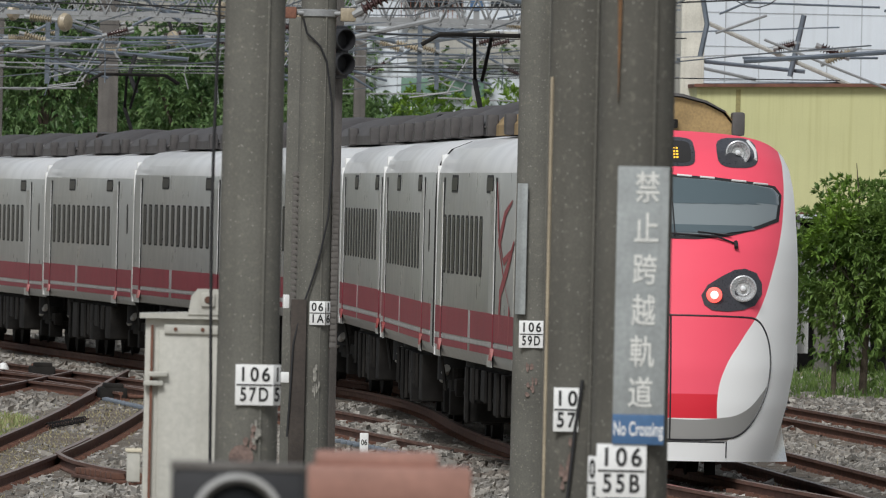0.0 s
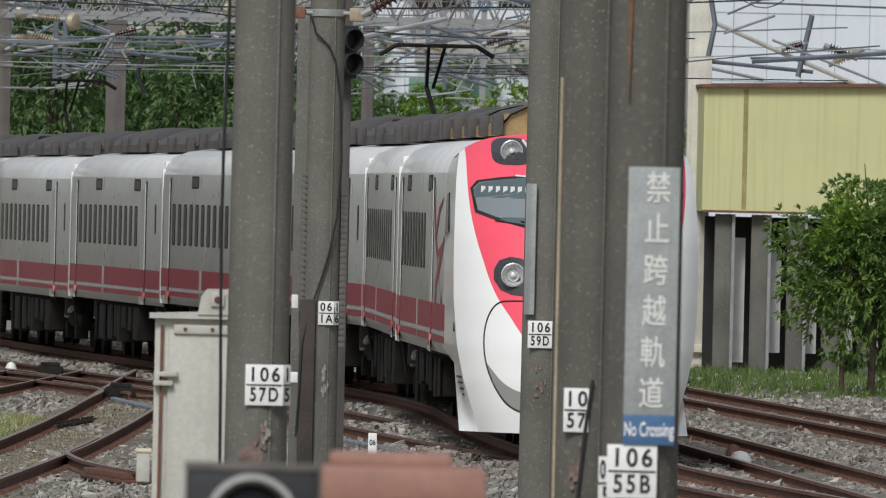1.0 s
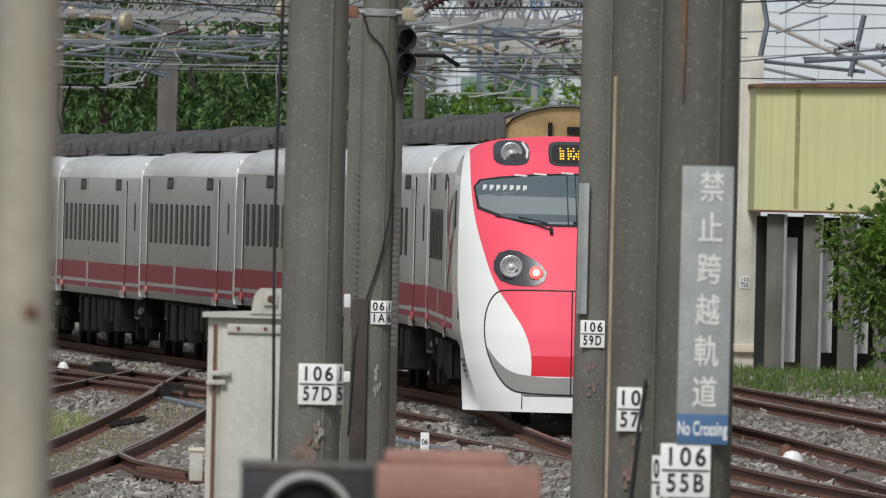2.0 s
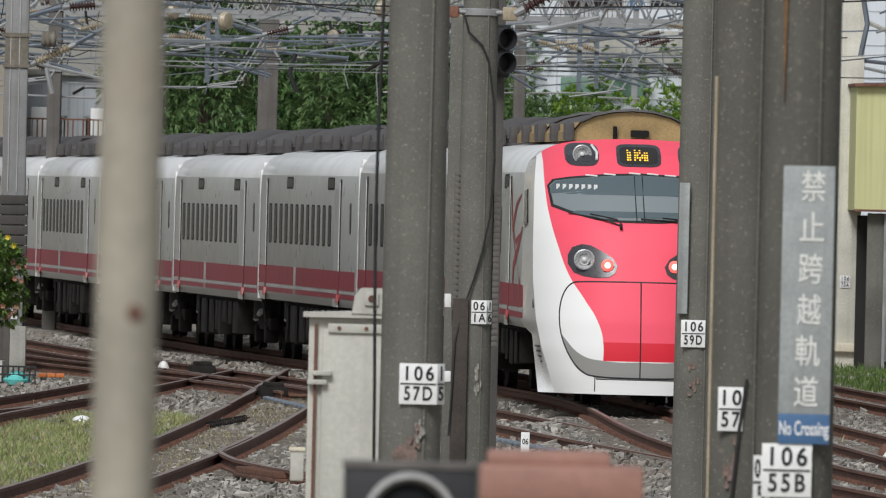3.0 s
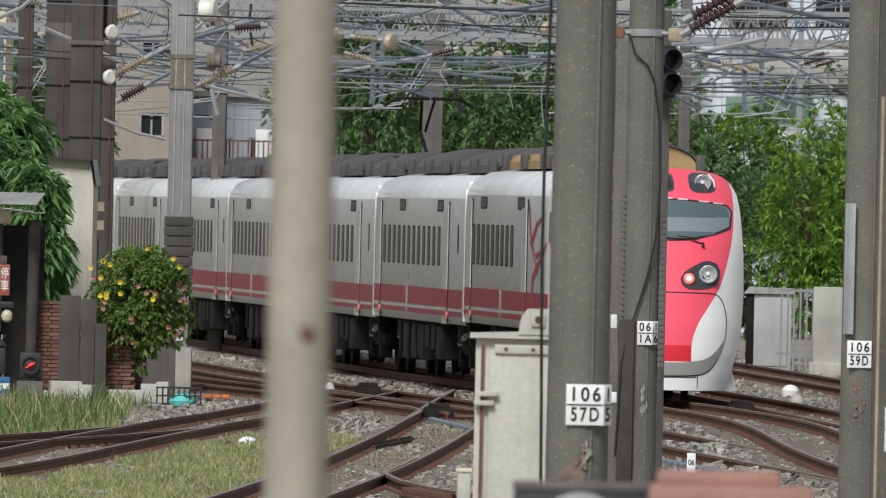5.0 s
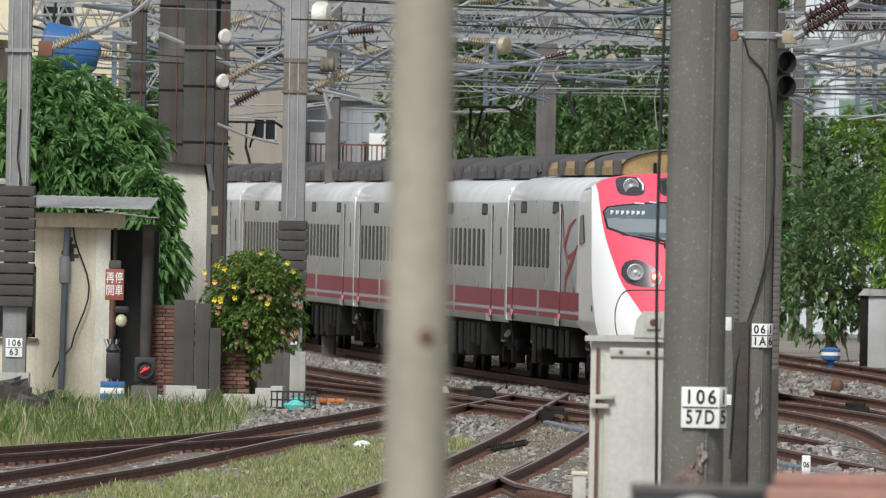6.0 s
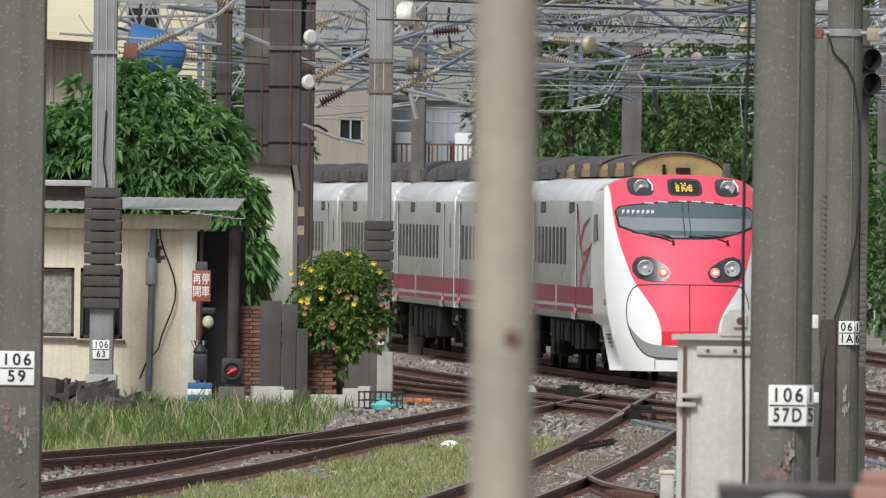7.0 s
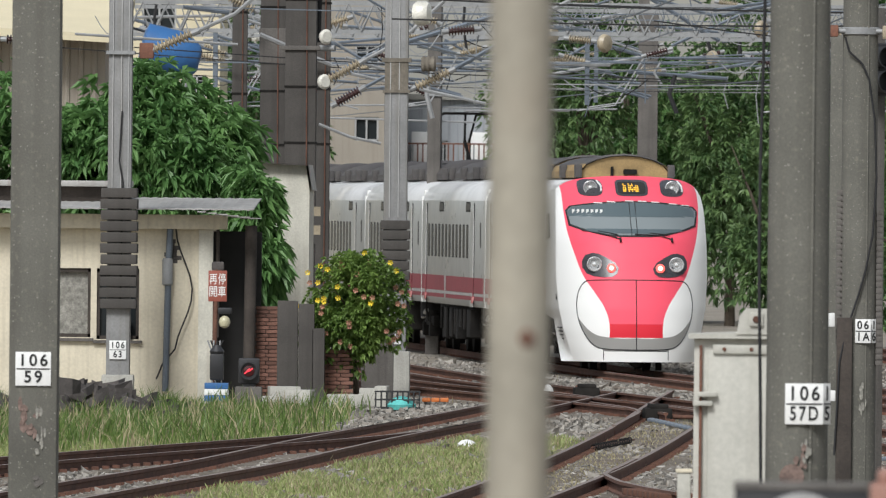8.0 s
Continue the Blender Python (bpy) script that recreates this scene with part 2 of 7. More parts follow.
SHROUD_END = material("ochre_shroud_end", (0.30, 0.20, 0.085), 0.7, var=0.25, scale=2, bump=0.1)
LAMP_CASE = material("dark_grey_lamp_case", (0.045, 0.045, 0.05), 0.3, var=0.1, bump=0)
LAMP_GLASS = material("pale_lamp_glass", (0.7, 0.72, 0.72), 0.15, 0.0, var=0.05, bump=0)
CHROME = material("lamp_reflector", (0.52, 0.53, 0.53), 0.25, 0.4, var=0.05, bump=0)
TAIL_CORE = material("bright_lamp_core", (0.9, 0.6, 0.5), 0.4, bump=0, var=0.0, emit=(1.0, 0.55, 0.5), emit_strength=2.2)
RIBBON = material("painted_red_ribbon", (0.30, 0.03, 0.04), 0.5, var=0.15, bump=0.01)
TAIL = material("lit_tail_lamp", (0.9, 0.2, 0.15), 0.4, bump=0, var=0.0, emit=(1.0, 0.05, 0.05), emit_strength=1.5)
AMBER = material("amber_display", (0.6, 0.35, 0.02), 0.5, bump=0, var=0.0, emit=(1.0, 0.55, 0.04), emit_strength=1.6)
RED_LAMP = material("lit_red_lamp", (0.5, 0.02, 0.02), 0.4, bump=0, var=0.0, emit=(1.0, 0.06, 0.10), emit_strength=0.9)
RED_GLASS = material("dark_red_glass", (0.06, 0.008, 0.01), 0.2, var=0.1, bump=0, coat=0.3)


# ---- mesh helpers
class Mesh:
    """Gathers faces of several materials and makes one object of them."""

    def __init__(self):
        self.v, self.f, self.m, self.mats, self.weld = [], [], [], [], False

    def slot(self, mat):
        if mat not in self.mats:
            self.mats.append(mat)
        return self.mats.index(mat)

    def add(self, verts, faces, mat):
        o, k = len(self.v), self.slot(mat)
        self.v += [tuple(p) for p in verts]
        self.f += [tuple(i + o for i in f) for f in faces]
        self.m += [k] * len(faces)
        return self

    def box(self, c, s, mat, bevel=0.0, rz=0.0, taper=1.0):
        x, y, z = (q / 2 for q in s)
        ca, sa = math.cos(radians(rz)), math.sin(radians(rz))

        def put(p):
            return (c[0] + p[0] * ca - p[1] * sa, c[1] + p[0] * sa + p[1] * ca, c[2] + p[2])
        if not bevel:
            vs = [(sx * x * (taper if sz > 0 else 1), sy * y * (taper if sz > 0 else 1), sz * z) for sz in (-1, 1) for sy in (-1, 1) for sx in (-1, 1)]
            return self.add([put(p) for p in vs], [(0, 2, 3, 1), (4, 5, 7, 6), (0, 1, 5, 4), (2, 6, 7, 3), (0, 4, 6, 2), (1, 3, 7, 5)], mat)
        bm = bmesh.new()
        bmesh.ops.create_cube(bm, size=1, matrix=Matrix.Diagonal((*s, 1)))
        bmesh.ops.bevel(bm, geom=bm.edges[:], offset=bevel, segments=2, profile=0.6, affect="EDGES")
        bm.verts.ensure_lookup_table()
        self.add([put(q.co) for q in bm.verts], [[q.index for q in f.verts] for f in bm.faces], mat)
        bm.free()
        return self

    def cyl(self, a, b, r0, mat, r1=None, n=12, caps=True):
        a, b = Vector(a), Vector(b)
        r1 = r0 if r1 is None else r1
        d = (b - a).normalized()
        u = d.orthogonal().normalized()
        w = d.cross(u)
        vs = []
        for p, r in ((a, r0), (b, r1)):
            for i in range(n):
                t = 2 * math.pi * i / n
                vs.append(p + r * (math.cos(t) * u + math.sin(t) * w))
        fs = [(i, (i + 1) % n, n + (i + 1) % n, n + i) for i in range(n)]
        if caps:
            fs += [tuple(range(n - 1, -1, -1)), tuple(range(n, 2 * n))]
        return self.add(vs, fs, mat)

    def tube(self, pts, r, mat, n=6):
        """One round rod bent along pts."""
        pts = [Vector(p) for p in pts]
        vs, u = [], None
        for i, p in enumerate(pts):
            d = (pts[min(i + 1, len(pts) - 1)] - pts[max(i - 1, 0)]).normalized()
            u = d.orthogonal().normalized() if u is None else (u - d * u.dot(d)).normalized()
            w = d.cross(u)
            vs += [p + r * (math.cos(2 * math.pi * k / n) * u + math.sin(2 * math.pi * k / n) * w) for k in range(n)]
        fs = [(i * n + k, i * n + (k + 1) % n, (i + 1) * n + (k + 1) % n, (i + 1) * n + k) for i in range(len(pts) - 1) for k in range(n)]
        fs += [tuple(range(n - 1, -1, -1)), tuple(range((len(pts) - 1) * n, len(pts) * n))]
        return self.add(vs, fs, mat)

    def lathe(self, c, prof, mat, n=16, axis=(0, 0, 1)):
        """prof: (radius, height) pairs along the axis."""
        q = Vector(axis).to_track_quat("Z", "Y")
        vs, fs = [], []
        for r, h in prof:
            for i in range(n):
                t = 2 * math.pi * i / n
                vs.append(Vector(c) + q @ Vector((r * math.cos(t), r * math.sin(t), h)))
        for j in range(len(prof) - 1):
            for i in range(n):
                fs.append((j * n + i, j * n + (i + 1) % n, (j + 1) * n + (i + 1) % n, (j + 1) * n + i))
        fs += [tuple(range(n - 1, -1, -1)), tuple(range((len(prof) - 1) * n, len(prof) * n))]
        return self.add(vs, fs, mat)

    def poly(self, pts, y0, y1, mat):
        """A prism: the outline pts in x, z between the planes y0 and y1."""
        n = len(pts)
        vs = [(x, y0, z) for x, z in pts] + [(x, y1, z) for x, z in pts]
        fs = [tuple(range(n)), tuple(range(2 * n - 1, n - 1, -1))] + [(i, n + i, n + (i + 1) % n, (i + 1) % n) for i in range(n)]
        return self.add(vs, fs, mat)

    def data(self, name, smooth=35):
        me = bpy.data.meshes.new(name)
        me.from_pydata(self.v, [], self.f)
        for mat in self.mats:
            me.materials.append(mat)
        me.polygons.foreach_set("material_index", self.m)
        bm = bmesh.new()
        bm.from_mesh(me)
        if self.weld:
            bmesh.ops.remove_doubles(bm, verts=bm.verts[:], dist=0.0005)
        if len(self.f) < 20000:
            bmesh.ops.recalc_face_normals(bm, faces=bm.faces[:])
        bm.to_mesh(me)
        bm.free()
        if smooth:
            me.polygons.foreach_set("use_smooth", [True] * len(me.polygons))
            me.set_sharp_from_angle(angle=radians(smooth))
        return me


def part(name, mesh, parent, label="", smooth=35, at=None):
    ob = new(name, mesh.data(name, smooth) if isinstance(mesh, Mesh) else mesh)
    ob.parent = parent
    if at:
        ob.location = at
    if label:
        tagged(ob, label)
    return ob


def thing(name, label, category, at=(0, 0, 0), rz=0.0, group="", kind="", mesh=None, smooth=35):
    ob = new(name, mesh.data(name, smooth) if mesh else None)
    ob.matrix_basis = pose(*at, 0, 0, rz)
    return tagged(ob, label, category, group, kind)


def lettering(name, text, size, mat, parent, at, spacing=1.0, width=None, rx=90.0, bold=0.014):
    """Flat letters standing in the xz plane, facing -y, centred on at."""
    cu = bpy.data.curves.new(name, "FONT")
    cu.body, cu.size, cu.align_x, cu.align_y = text, size, "CENTER", "CENTER"
    cu.space_character = spacing
    cu.extrude = 0.001
    cu.offset = size * bold
    ob = bpy.data.objects.new(name, cu)
    scene.collection.objects.link(ob)
    dg = bpy.context.evaluated_depsgraph_get()
    me = bpy.data.meshes.new_from_object(ob.evaluated_get(dg))
    bpy.data.objects.remove(ob)
    me.materials.clear()
    me.materials.append(mat)
    out = new(name, me)
    xs = [v.co.x for v in me.vertices] or [0]
    sx = width / max(max(xs) - min(xs), 1e-3) if width else 1.0
    out.parent = parent
    out.matrix_basis = pose(*at, rx, 0, 0) @ Matrix.Diagonal((sx, 1, 1, 1))
    return out


# ---- the line that the train runs on: heading in radians, left of +y, at distances along it
LINE_S = (-60, -10, 15, 22, 30, 40, 45, 60, 80, 105, 135, 165, 200, 240, 280, 325, 400)
LINE_H = (0.115, 0.0900, 0.0345, 0.0333, 0.0176, 0.0070, 0.0045, 0.0414, 0.0865, 0.0848, 0.0877, 0.0822, 0.0883, 0.0952, 0.1022, 0.11, 0.12)
STEP = 0.5
line_s = np.arange(-60, 400, STEP)
line_h = np.interp(line_s, LINE_S, LINE_H)
line_x = np.cumsum(-np.sin(line_h) * STEP)
line_y = np.cumsum(np.cos(line_h) * STEP)
zero = int(60 / STEP)
line_x += 5.578 - line_x[zero]
line_y += 164.275 - line_y[zero]
SPEED = 16.016


RISE_Y = (164, 212, 224, 240, 268, 292, 340)
RISE_Z = (0.12, 0.133, 0.118, 0.085, -0.004, -0.048, -0.06)
SWAY_T = (0, 0.5, 1.0, 1.75, 2.5, 3.0, 3.5, 4.0, 4.5, 5.5, 6.5, 7.0, 7.5, 8.0)
SWAY_X = (-0.155, -0.12, -0.06, -0.01, 0.0, -0.04, 0.0, 0.018, -0.02, -0.06, -0.085, -0.08, -0.055, -0.045)


def rise(y):
    """The main line falls slightly away from the viewer beyond the points."""
    return np.interp(y, RISE_Y, RISE_Z)


def recede(ob, k):
    """Moves a thing away from the viewer and enlarges it to match."""
    x, y, _ = ob.location
    ob.matrix_basis = pose(x * k, y * k, 3.15 * (1 - k)) @ Matrix.Diagonal((k, k, k, 1))


def on_line(s):
    return float(np.interp(s, line_s, line_x)), float(np.interp(s, line_s, line_y))


# ---- the train
CAR = 20.3
NOSE_CAR = 21.3
SIDE = 1.45
SECTION = [(1.38, 1.05), (SIDE, 1.16), (SIDE, 2.9), (1.437, 3.26), (1.385, 3.42), (1.26, 3.56), (1.02, 3.66), (0.6, 3.715), (0.0, 3.73)]


def shell(y0, y1, ends=True):
    """The car body between two planes: painted sides and a roof paled to imitate its highlight."""
    half = SECTION
    ring = [(-x, z) for x, z in half] + [(x, z) for x, z in reversed(half[:-1])]
    m = Mesh()
    m.weld = True
    n = len(ring)
    ys = [y0, y0 + 0.04, y1 - 0.04, y1]
    rows = []
    for k, y in enumerate(ys):
        q = 0.985 if k in (0, 3) else 1.0
        rows.append([(x * q, y, z if z < 1.2 else z - (0.012 if q < 1 else 0)) for x, z in ring])
    for a, b in zip(rows, rows[1:]):
        for i in range(n):
            j = (i + 1) % n
            # from z 3.25 up the pale colour stands for the bright roof-edge highlight
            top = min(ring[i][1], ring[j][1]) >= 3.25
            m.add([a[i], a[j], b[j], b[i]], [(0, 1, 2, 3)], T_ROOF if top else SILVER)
    if ends:
        m.add(rows[0], [tuple(range(n))], DARK_GAP)
        m.add(rows[-1], [tuple(range(n - 1, -1, -1))], DARK_GAP)
    return m


def slot_window(w, h):
    """A tall window pane with rounded corners in a dark rubber gasket, in the yz plane, facing -x."""
    m = Mesh()
    for grow, x, mat in ((0.0, -0.004, RUBBER), (-0.03, -0.008, TRAIN_GLASS)):
        pts = []
        r = 0.09
        for cx, cz, a0 in ((w / 2 - r, h / 2 - r, 0), (-w / 2 + r, h / 2 - r, 90), (-w / 2 + r, -h / 2 + r, 180), (w / 2 - r, -h / 2 + r, 270)):
            for k in range(4):
                t = radians(a0 + 30 * k)
                pts.append((cx + (r + grow) * math.cos(t), cz + (r + grow) * math.sin(t)))
        n = len(pts)
        m.add([(x, y, z) for y, z in pts] + [(0.004, y, z) for y, z in pts],
              [tuple(range(n))] + [(i, (i + 1) % n, n + (i + 1) % n, n + i) for i in range(n)], mat)
    return m


def wheelset(parent_name, parent):
    m = Mesh()
    for s in (-1, 1):
        m.lathe((s * 0.53, 0, 0.41), [(0.10, -0.07), (0.30, -0.06), (0.39, -0.065), (0.41, -0.06), (0.41, 0.05), (0.44, 0.055), (0.44, 0.075), (0.12, 0.08)], UNDER, 24, (-s, 0, 0))
    m.cyl((-0.62, 0, 0.41), (0.62, 0, 0.41), 0.075, UNDER)
    return m


WHEEL = wheelset("", None).data("wheelset")
PANE = slot_window(0.62, 0.70).data("window")
PANE_SMALL = slot_window(1.35, 0.21).data("upper_window")
PANE_SLIT = slot_window(0.30, 0.52).data("slit_window")


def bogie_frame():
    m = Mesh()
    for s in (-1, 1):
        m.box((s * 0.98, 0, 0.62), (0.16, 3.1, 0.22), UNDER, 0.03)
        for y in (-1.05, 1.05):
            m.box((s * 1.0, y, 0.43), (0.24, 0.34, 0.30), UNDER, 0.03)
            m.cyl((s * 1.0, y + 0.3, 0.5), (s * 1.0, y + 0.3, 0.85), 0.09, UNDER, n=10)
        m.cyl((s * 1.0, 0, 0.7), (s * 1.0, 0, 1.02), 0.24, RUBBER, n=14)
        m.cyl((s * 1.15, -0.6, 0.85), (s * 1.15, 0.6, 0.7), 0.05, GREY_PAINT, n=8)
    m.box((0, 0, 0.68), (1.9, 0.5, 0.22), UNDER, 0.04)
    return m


BOGIE = bogie_frame().data("bogie_frame")


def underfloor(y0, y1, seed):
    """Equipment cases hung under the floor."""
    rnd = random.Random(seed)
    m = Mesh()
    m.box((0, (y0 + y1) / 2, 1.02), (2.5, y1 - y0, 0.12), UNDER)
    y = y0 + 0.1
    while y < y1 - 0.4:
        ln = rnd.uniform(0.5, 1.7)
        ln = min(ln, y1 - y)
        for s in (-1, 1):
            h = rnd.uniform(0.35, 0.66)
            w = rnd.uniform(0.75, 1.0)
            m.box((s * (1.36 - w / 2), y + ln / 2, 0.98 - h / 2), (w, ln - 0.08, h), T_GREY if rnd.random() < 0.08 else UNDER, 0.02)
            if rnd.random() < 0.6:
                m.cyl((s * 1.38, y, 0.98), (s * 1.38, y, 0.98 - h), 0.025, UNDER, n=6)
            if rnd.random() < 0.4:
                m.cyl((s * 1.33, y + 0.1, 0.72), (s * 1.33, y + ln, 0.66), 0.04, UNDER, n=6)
        y += ln + rnd.uniform(0.05, 0.3)
    return m


def shroud(length, end):
    """An arched fairing over roof equipment, with ochre ends and dark lugs."""
    m = Mesh()
    m.weld = True
    w = 0.86
    ring = [(-w, 0.0), (-w, 0.14), (-0.76, 0.27), (-0.55, 0.38), (-0.28, 0.45), (0.0, 0.47), (0.28, 0.45), (0.55, 0.38), (0.76, 0.27), (w, 0.14), (w, 0.0)]
    ys = [0.0, 0.02, 0.5, length * 0.5, length - 0.5, length - 0.02, length]
    ks = [0.5, 0.62, 0.95, 1.0, 0.9, 0.6, 0.5] if end is SHROUD else [0.93, 1.0, 1.0, 0.94, 0.9, 0.86, 0.80]
    rows = [[(x, y, z * k) for x, z in ring] for y, k in zip(ys, ks)]
    n = len(ring)
    for a, b in zip(rows, rows[1:]):
        for i in range(n - 1):
            m.add([a[i], a[i + 1], b[i + 1], b[i]], [(0, 1, 2, 3)], end if i in (0, 1, n - 3, n - 2) else SHROUD)
    m.add([(x * 0.97, 0.06, z * ks[0] * 0.97) for x, z in ring], [tuple(range(n))], end)
    m.add(rows[-1], [tuple(range(n))], SHROUD)
    for x in (-0.9, 0.9):
        for y in (0.1, length * 0.5, length - 0.2):
            m.box((x, y, 0.13), (0.14, 0.3, 0.26), SHROUD, 0.03)
    m.box((0.1, -0.02, 0.12), (0.26, 0.12, 0.10), UNDER, 0.02)
    m.cyl((-0.25, 0, 0.0), (-0.25, 0, 0.22), 0.03, UNDER)
    return m


SHROUD_MESH = shroud(8.0, SHROUD).data("roof_shroud")
SHROUD_OCHRE = shroud(8.0, SHROUD_END).data("roof_shroud_with_ochre_end")


def pantograph(parent, y):
    p = new("pantograph")
    p.parent = parent
    p.location = (0, y, 3.74)
    m = Mesh()
    for x in (-0.55, 0.55):
        for yy in (-0.6, 0.6):
            m.lathe((x, yy, 0.0), [(0.05, 0), (0.1, 0.03), (0.06, 0.06), (0.1, 0.1), (0.06, 0.13), (0.1, 0.17), (0.05, 0.2), (0.05, 0.32)], CERAMIC_BROWN, 10)
    m.tube([(-0.55, -0.6, 0.32), (0.55, -0.6, 0.32), (0.55, 0.6, 0.32), (-0.55, 0.6, 0.32), (-0.55, -0.6, 0.32)], 0.04, UNDER)
    part("base_frame", m, p)
    m = Mesh()
    m.tube([(0, -0.5, 0.35), (-0.05, 0.9, 0.85)], 0.04, UNDER)
    m.tube([(-0.05, 0.9, 0.85), (-0.12, -0.3, 1.45)], 0.026, UNDER)
    m.tube([(0.05, 0.9, 0.85), (0.12, -0.3, 1.45)], 0.026, UNDER)
    part("arm", m, p)
    m = Mesh()
    for yy in (-0.45, -0.15):
        m.tube([(-0.85, yy, 1.32), (-0.6, yy, 1.47), (0.6, yy, 1.47), (0.85, yy, 1.32)], 0.03, UNDER)
    part("collector_head", m, p)
    return p


def stripe_piece(car, name, y0, y1, z0, z1, mat, proud=0.006):
    for s in (-1, 1):
        part(name, Mesh().box((s * (SIDE + proud / 2), (y0 + y1) / 2, (z0 + z1) / 2), (proud, y1 - y0, z1 - z0), mat), car, smooth=0)


def side_door(car, y, w):
    """A plug door on each side: a flush panel, a dark gap, a white strip imitating the edge's highlight and a red foot.
    """
    for s in (-1, 1):
        d = part("door", Mesh().box((s * (SIDE + 0.001), y, 2.05), (0.006, w, 2.0), SILVER), car, smooth=0)
        part("door_gap", Mesh().box((s * (SIDE + 0.002), y - w / 2 - 0.10, 2.13), (0.008, 0.20, 2.15), DARK_GAP), d, smooth=0)
        part("edge_strip", Mesh().box((s * (SIDE + 0.004), y - w / 2 + 0.10, 2.1), (0.010, 0.10, 2.1), T_WHITE), d, smooth=0)
        part("red_edge", Mesh().box((s * (SIDE + 0.006), y - w / 2 + 0.04, 1.40), (0.014, 0.22, 0.50), T_STRIPE), d, smooth=0)
        m = Mesh()
        x = s * (SIDE + 0.03)
        m.add([(x, y - w / 2 - 0.3, 1.13), (x, y - w / 2 + 0.4, 1.13), (x, y - w / 2 + 0.05, 1.27), (s * SIDE, y - w / 2 + 0.05, 1.12), (s * SIDE, y - w / 2 - 0.3, 1.27), (s * SIDE, y - w / 2 + 0.4, 1.27)],
              [(0, 1, 2), (0, 1, 3), (0, 2, 4), (1, 2, 5)], T_RED)
        part("door_foot", m, d, "small red foot of the door", 0)


def fit_out(car, length, y_first, panes, pane_pitch, seed, doors, small, break_at):
    """Everything on a car body: windows, doors, stripes, roof shrouds and running gear."""
    for s in (-1, 1):
        for k in range(panes):
            w = new("window", PANE)
            w.parent = car
            w.location = (s * SIDE, y_first + k * pane_pitch, 2.41)
            w.rotation_euler = (0, 0, 0 if s < 0 else math.pi)
        for y in small:
            w = new("upper_window", PANE_SMALL)
            w.parent = car
            w.location = (s * 1.444, y, 3.13)
            w.rotation_euler = (0, radians(2.1), 0 if s < 0 else math.pi)
    for y in doors:
        side_door(car, y, 1.1)
    y0 = 0.25 if length == CAR else 4.3
    for a, b in ((y0, break_at - 0.3), (break_at + 0.3, length - 0.2)):
        stripe_piece(car, "stripe", a, b, 1.34, 1.66, T_STRIPE)
        stripe_piece(car, "lower_stripe", a, b, 1.19, 1.27, T_STRIPE)
    stripe_piece(car, "pinstripe", y0, length - 0.2, 1.28, 1.325, T_LINE)
    stripe_piece(car, "break_mark", break_at - 0.14, break_at + 0.14, 1.33, 1.66, T_LINE, 0.004)
    for y in (3.4 if length == CAR else 5.2, length - 3.4):
        b = new("bogie", BOGIE)
        b.parent = car
        b.location = (0, y, 0)
        for dy in (-1.05, 1.05):
            w = new("wheelset", WHEEL)
            w.parent = b
            w.location = (0, dy, 0)
    part("underfloor_equipment", underfloor(5.4 if length == CAR else 7.2, length - 5.3, seed), car)
    for y in ((0.9, 10.9) if length == CAR else (3.3, 11.7)):
        r = new("roof_shroud", SHROUD_MESH if length == CAR else SHROUD_OCHRE)
        r.parent = car
        r.location = (0, y, 3.72)
    for s in (-1, 1):
        m = Mesh()
        m.box((s * (SIDE - 0.034), length - 0.06, 2.2), (0.08, 0.12, 2.3), T_WHITE, 0.01)
        m.box((s * 1.36, length - 0.06, 3.36), (0.10, 0.12, 0.26), T_WHITE, 0.02)
        for k in range(5):
            m.cyl((s * (1.36), length - 0.1 + k * 0.05, 1.06), (s * 1.3, length - 0.1 + k * 0.05, 0.62 + 0.06 * (k % 3)), 0.018, UNDER, n=5)
        part("gangway_edge", m, car, "white edge strip at the gangway")
    m = Mesh()
    m.box((0, length + 0.1, 2.15), (2.3, 0.4, 2.3), RUBBER, 0.05)
    part("gangway_bellows", m, car)


def middle_car():
    car = thing("train_car", "silver-grey passenger train car with dark red waist stripe and black windows", "train car", group="cars of the train")
    part("body", shell(0.16, CAR - 0.02), car)
    fit_out(car, CAR, 5.4, 12, 1.13, 5, (3.9, 19.2), (5.3, 13.8), 12.4)
    for s in (-1, 1):
        w = new("slit_window", PANE_SLIT)
        w.parent = car
        w.location = (s * SIDE, 1.3, 2.55)
        w.rotation_euler = (0, 0, 0 if s < 0 else math.pi)
    return car


# nose surface: half width, depth of the centre line and depth at the edges, by height
NZ = (0.19, 0.45, 0.8, 1.2, 1.75, 2.2, 2.5, 3.0, 3.25, 3.55, 3.76)
NW = (1.14, 1.22, 1.33, 1.41, 1.455, 1.46, 1.455, 1.44, 1.43, 1.405, 1.37)
ND = (0.01, 0.00, 0.02, 0.08, 0.24, 0.42, 0.58, 1.00, 1.25, 1.65, 2.30)
NE = (0.75, 0.80, 0.90, 1.00, 1.05, 1.02, 0.98, 0.86, 0.80, 0.72, 0.60)


def roof_fall(a, z):
    """How far the roof drops towards its rounded shoulders."""
    return (0.11 * a * a + 0.15 * a ** 8) * max(0.0, (z - 2.6) / 1.16) ** 1.5


def nose_point(a, z, lift=0.0):
    """A point of the nose: a from -1 to 1 across, z the height at the middle; the roof edge falls towards the sides."""
    w = float(np.interp(z, NZ, NW))
    d = float(np.interp(z, NZ, ND)) + float(np.interp(z, NZ, NE)) * (0.84 * abs(a) ** 2.6 + 0.22 * abs(a) ** 8)
    fall = roof_fall(a, z)
    return Vector((a * w, d - lift, z - fall))


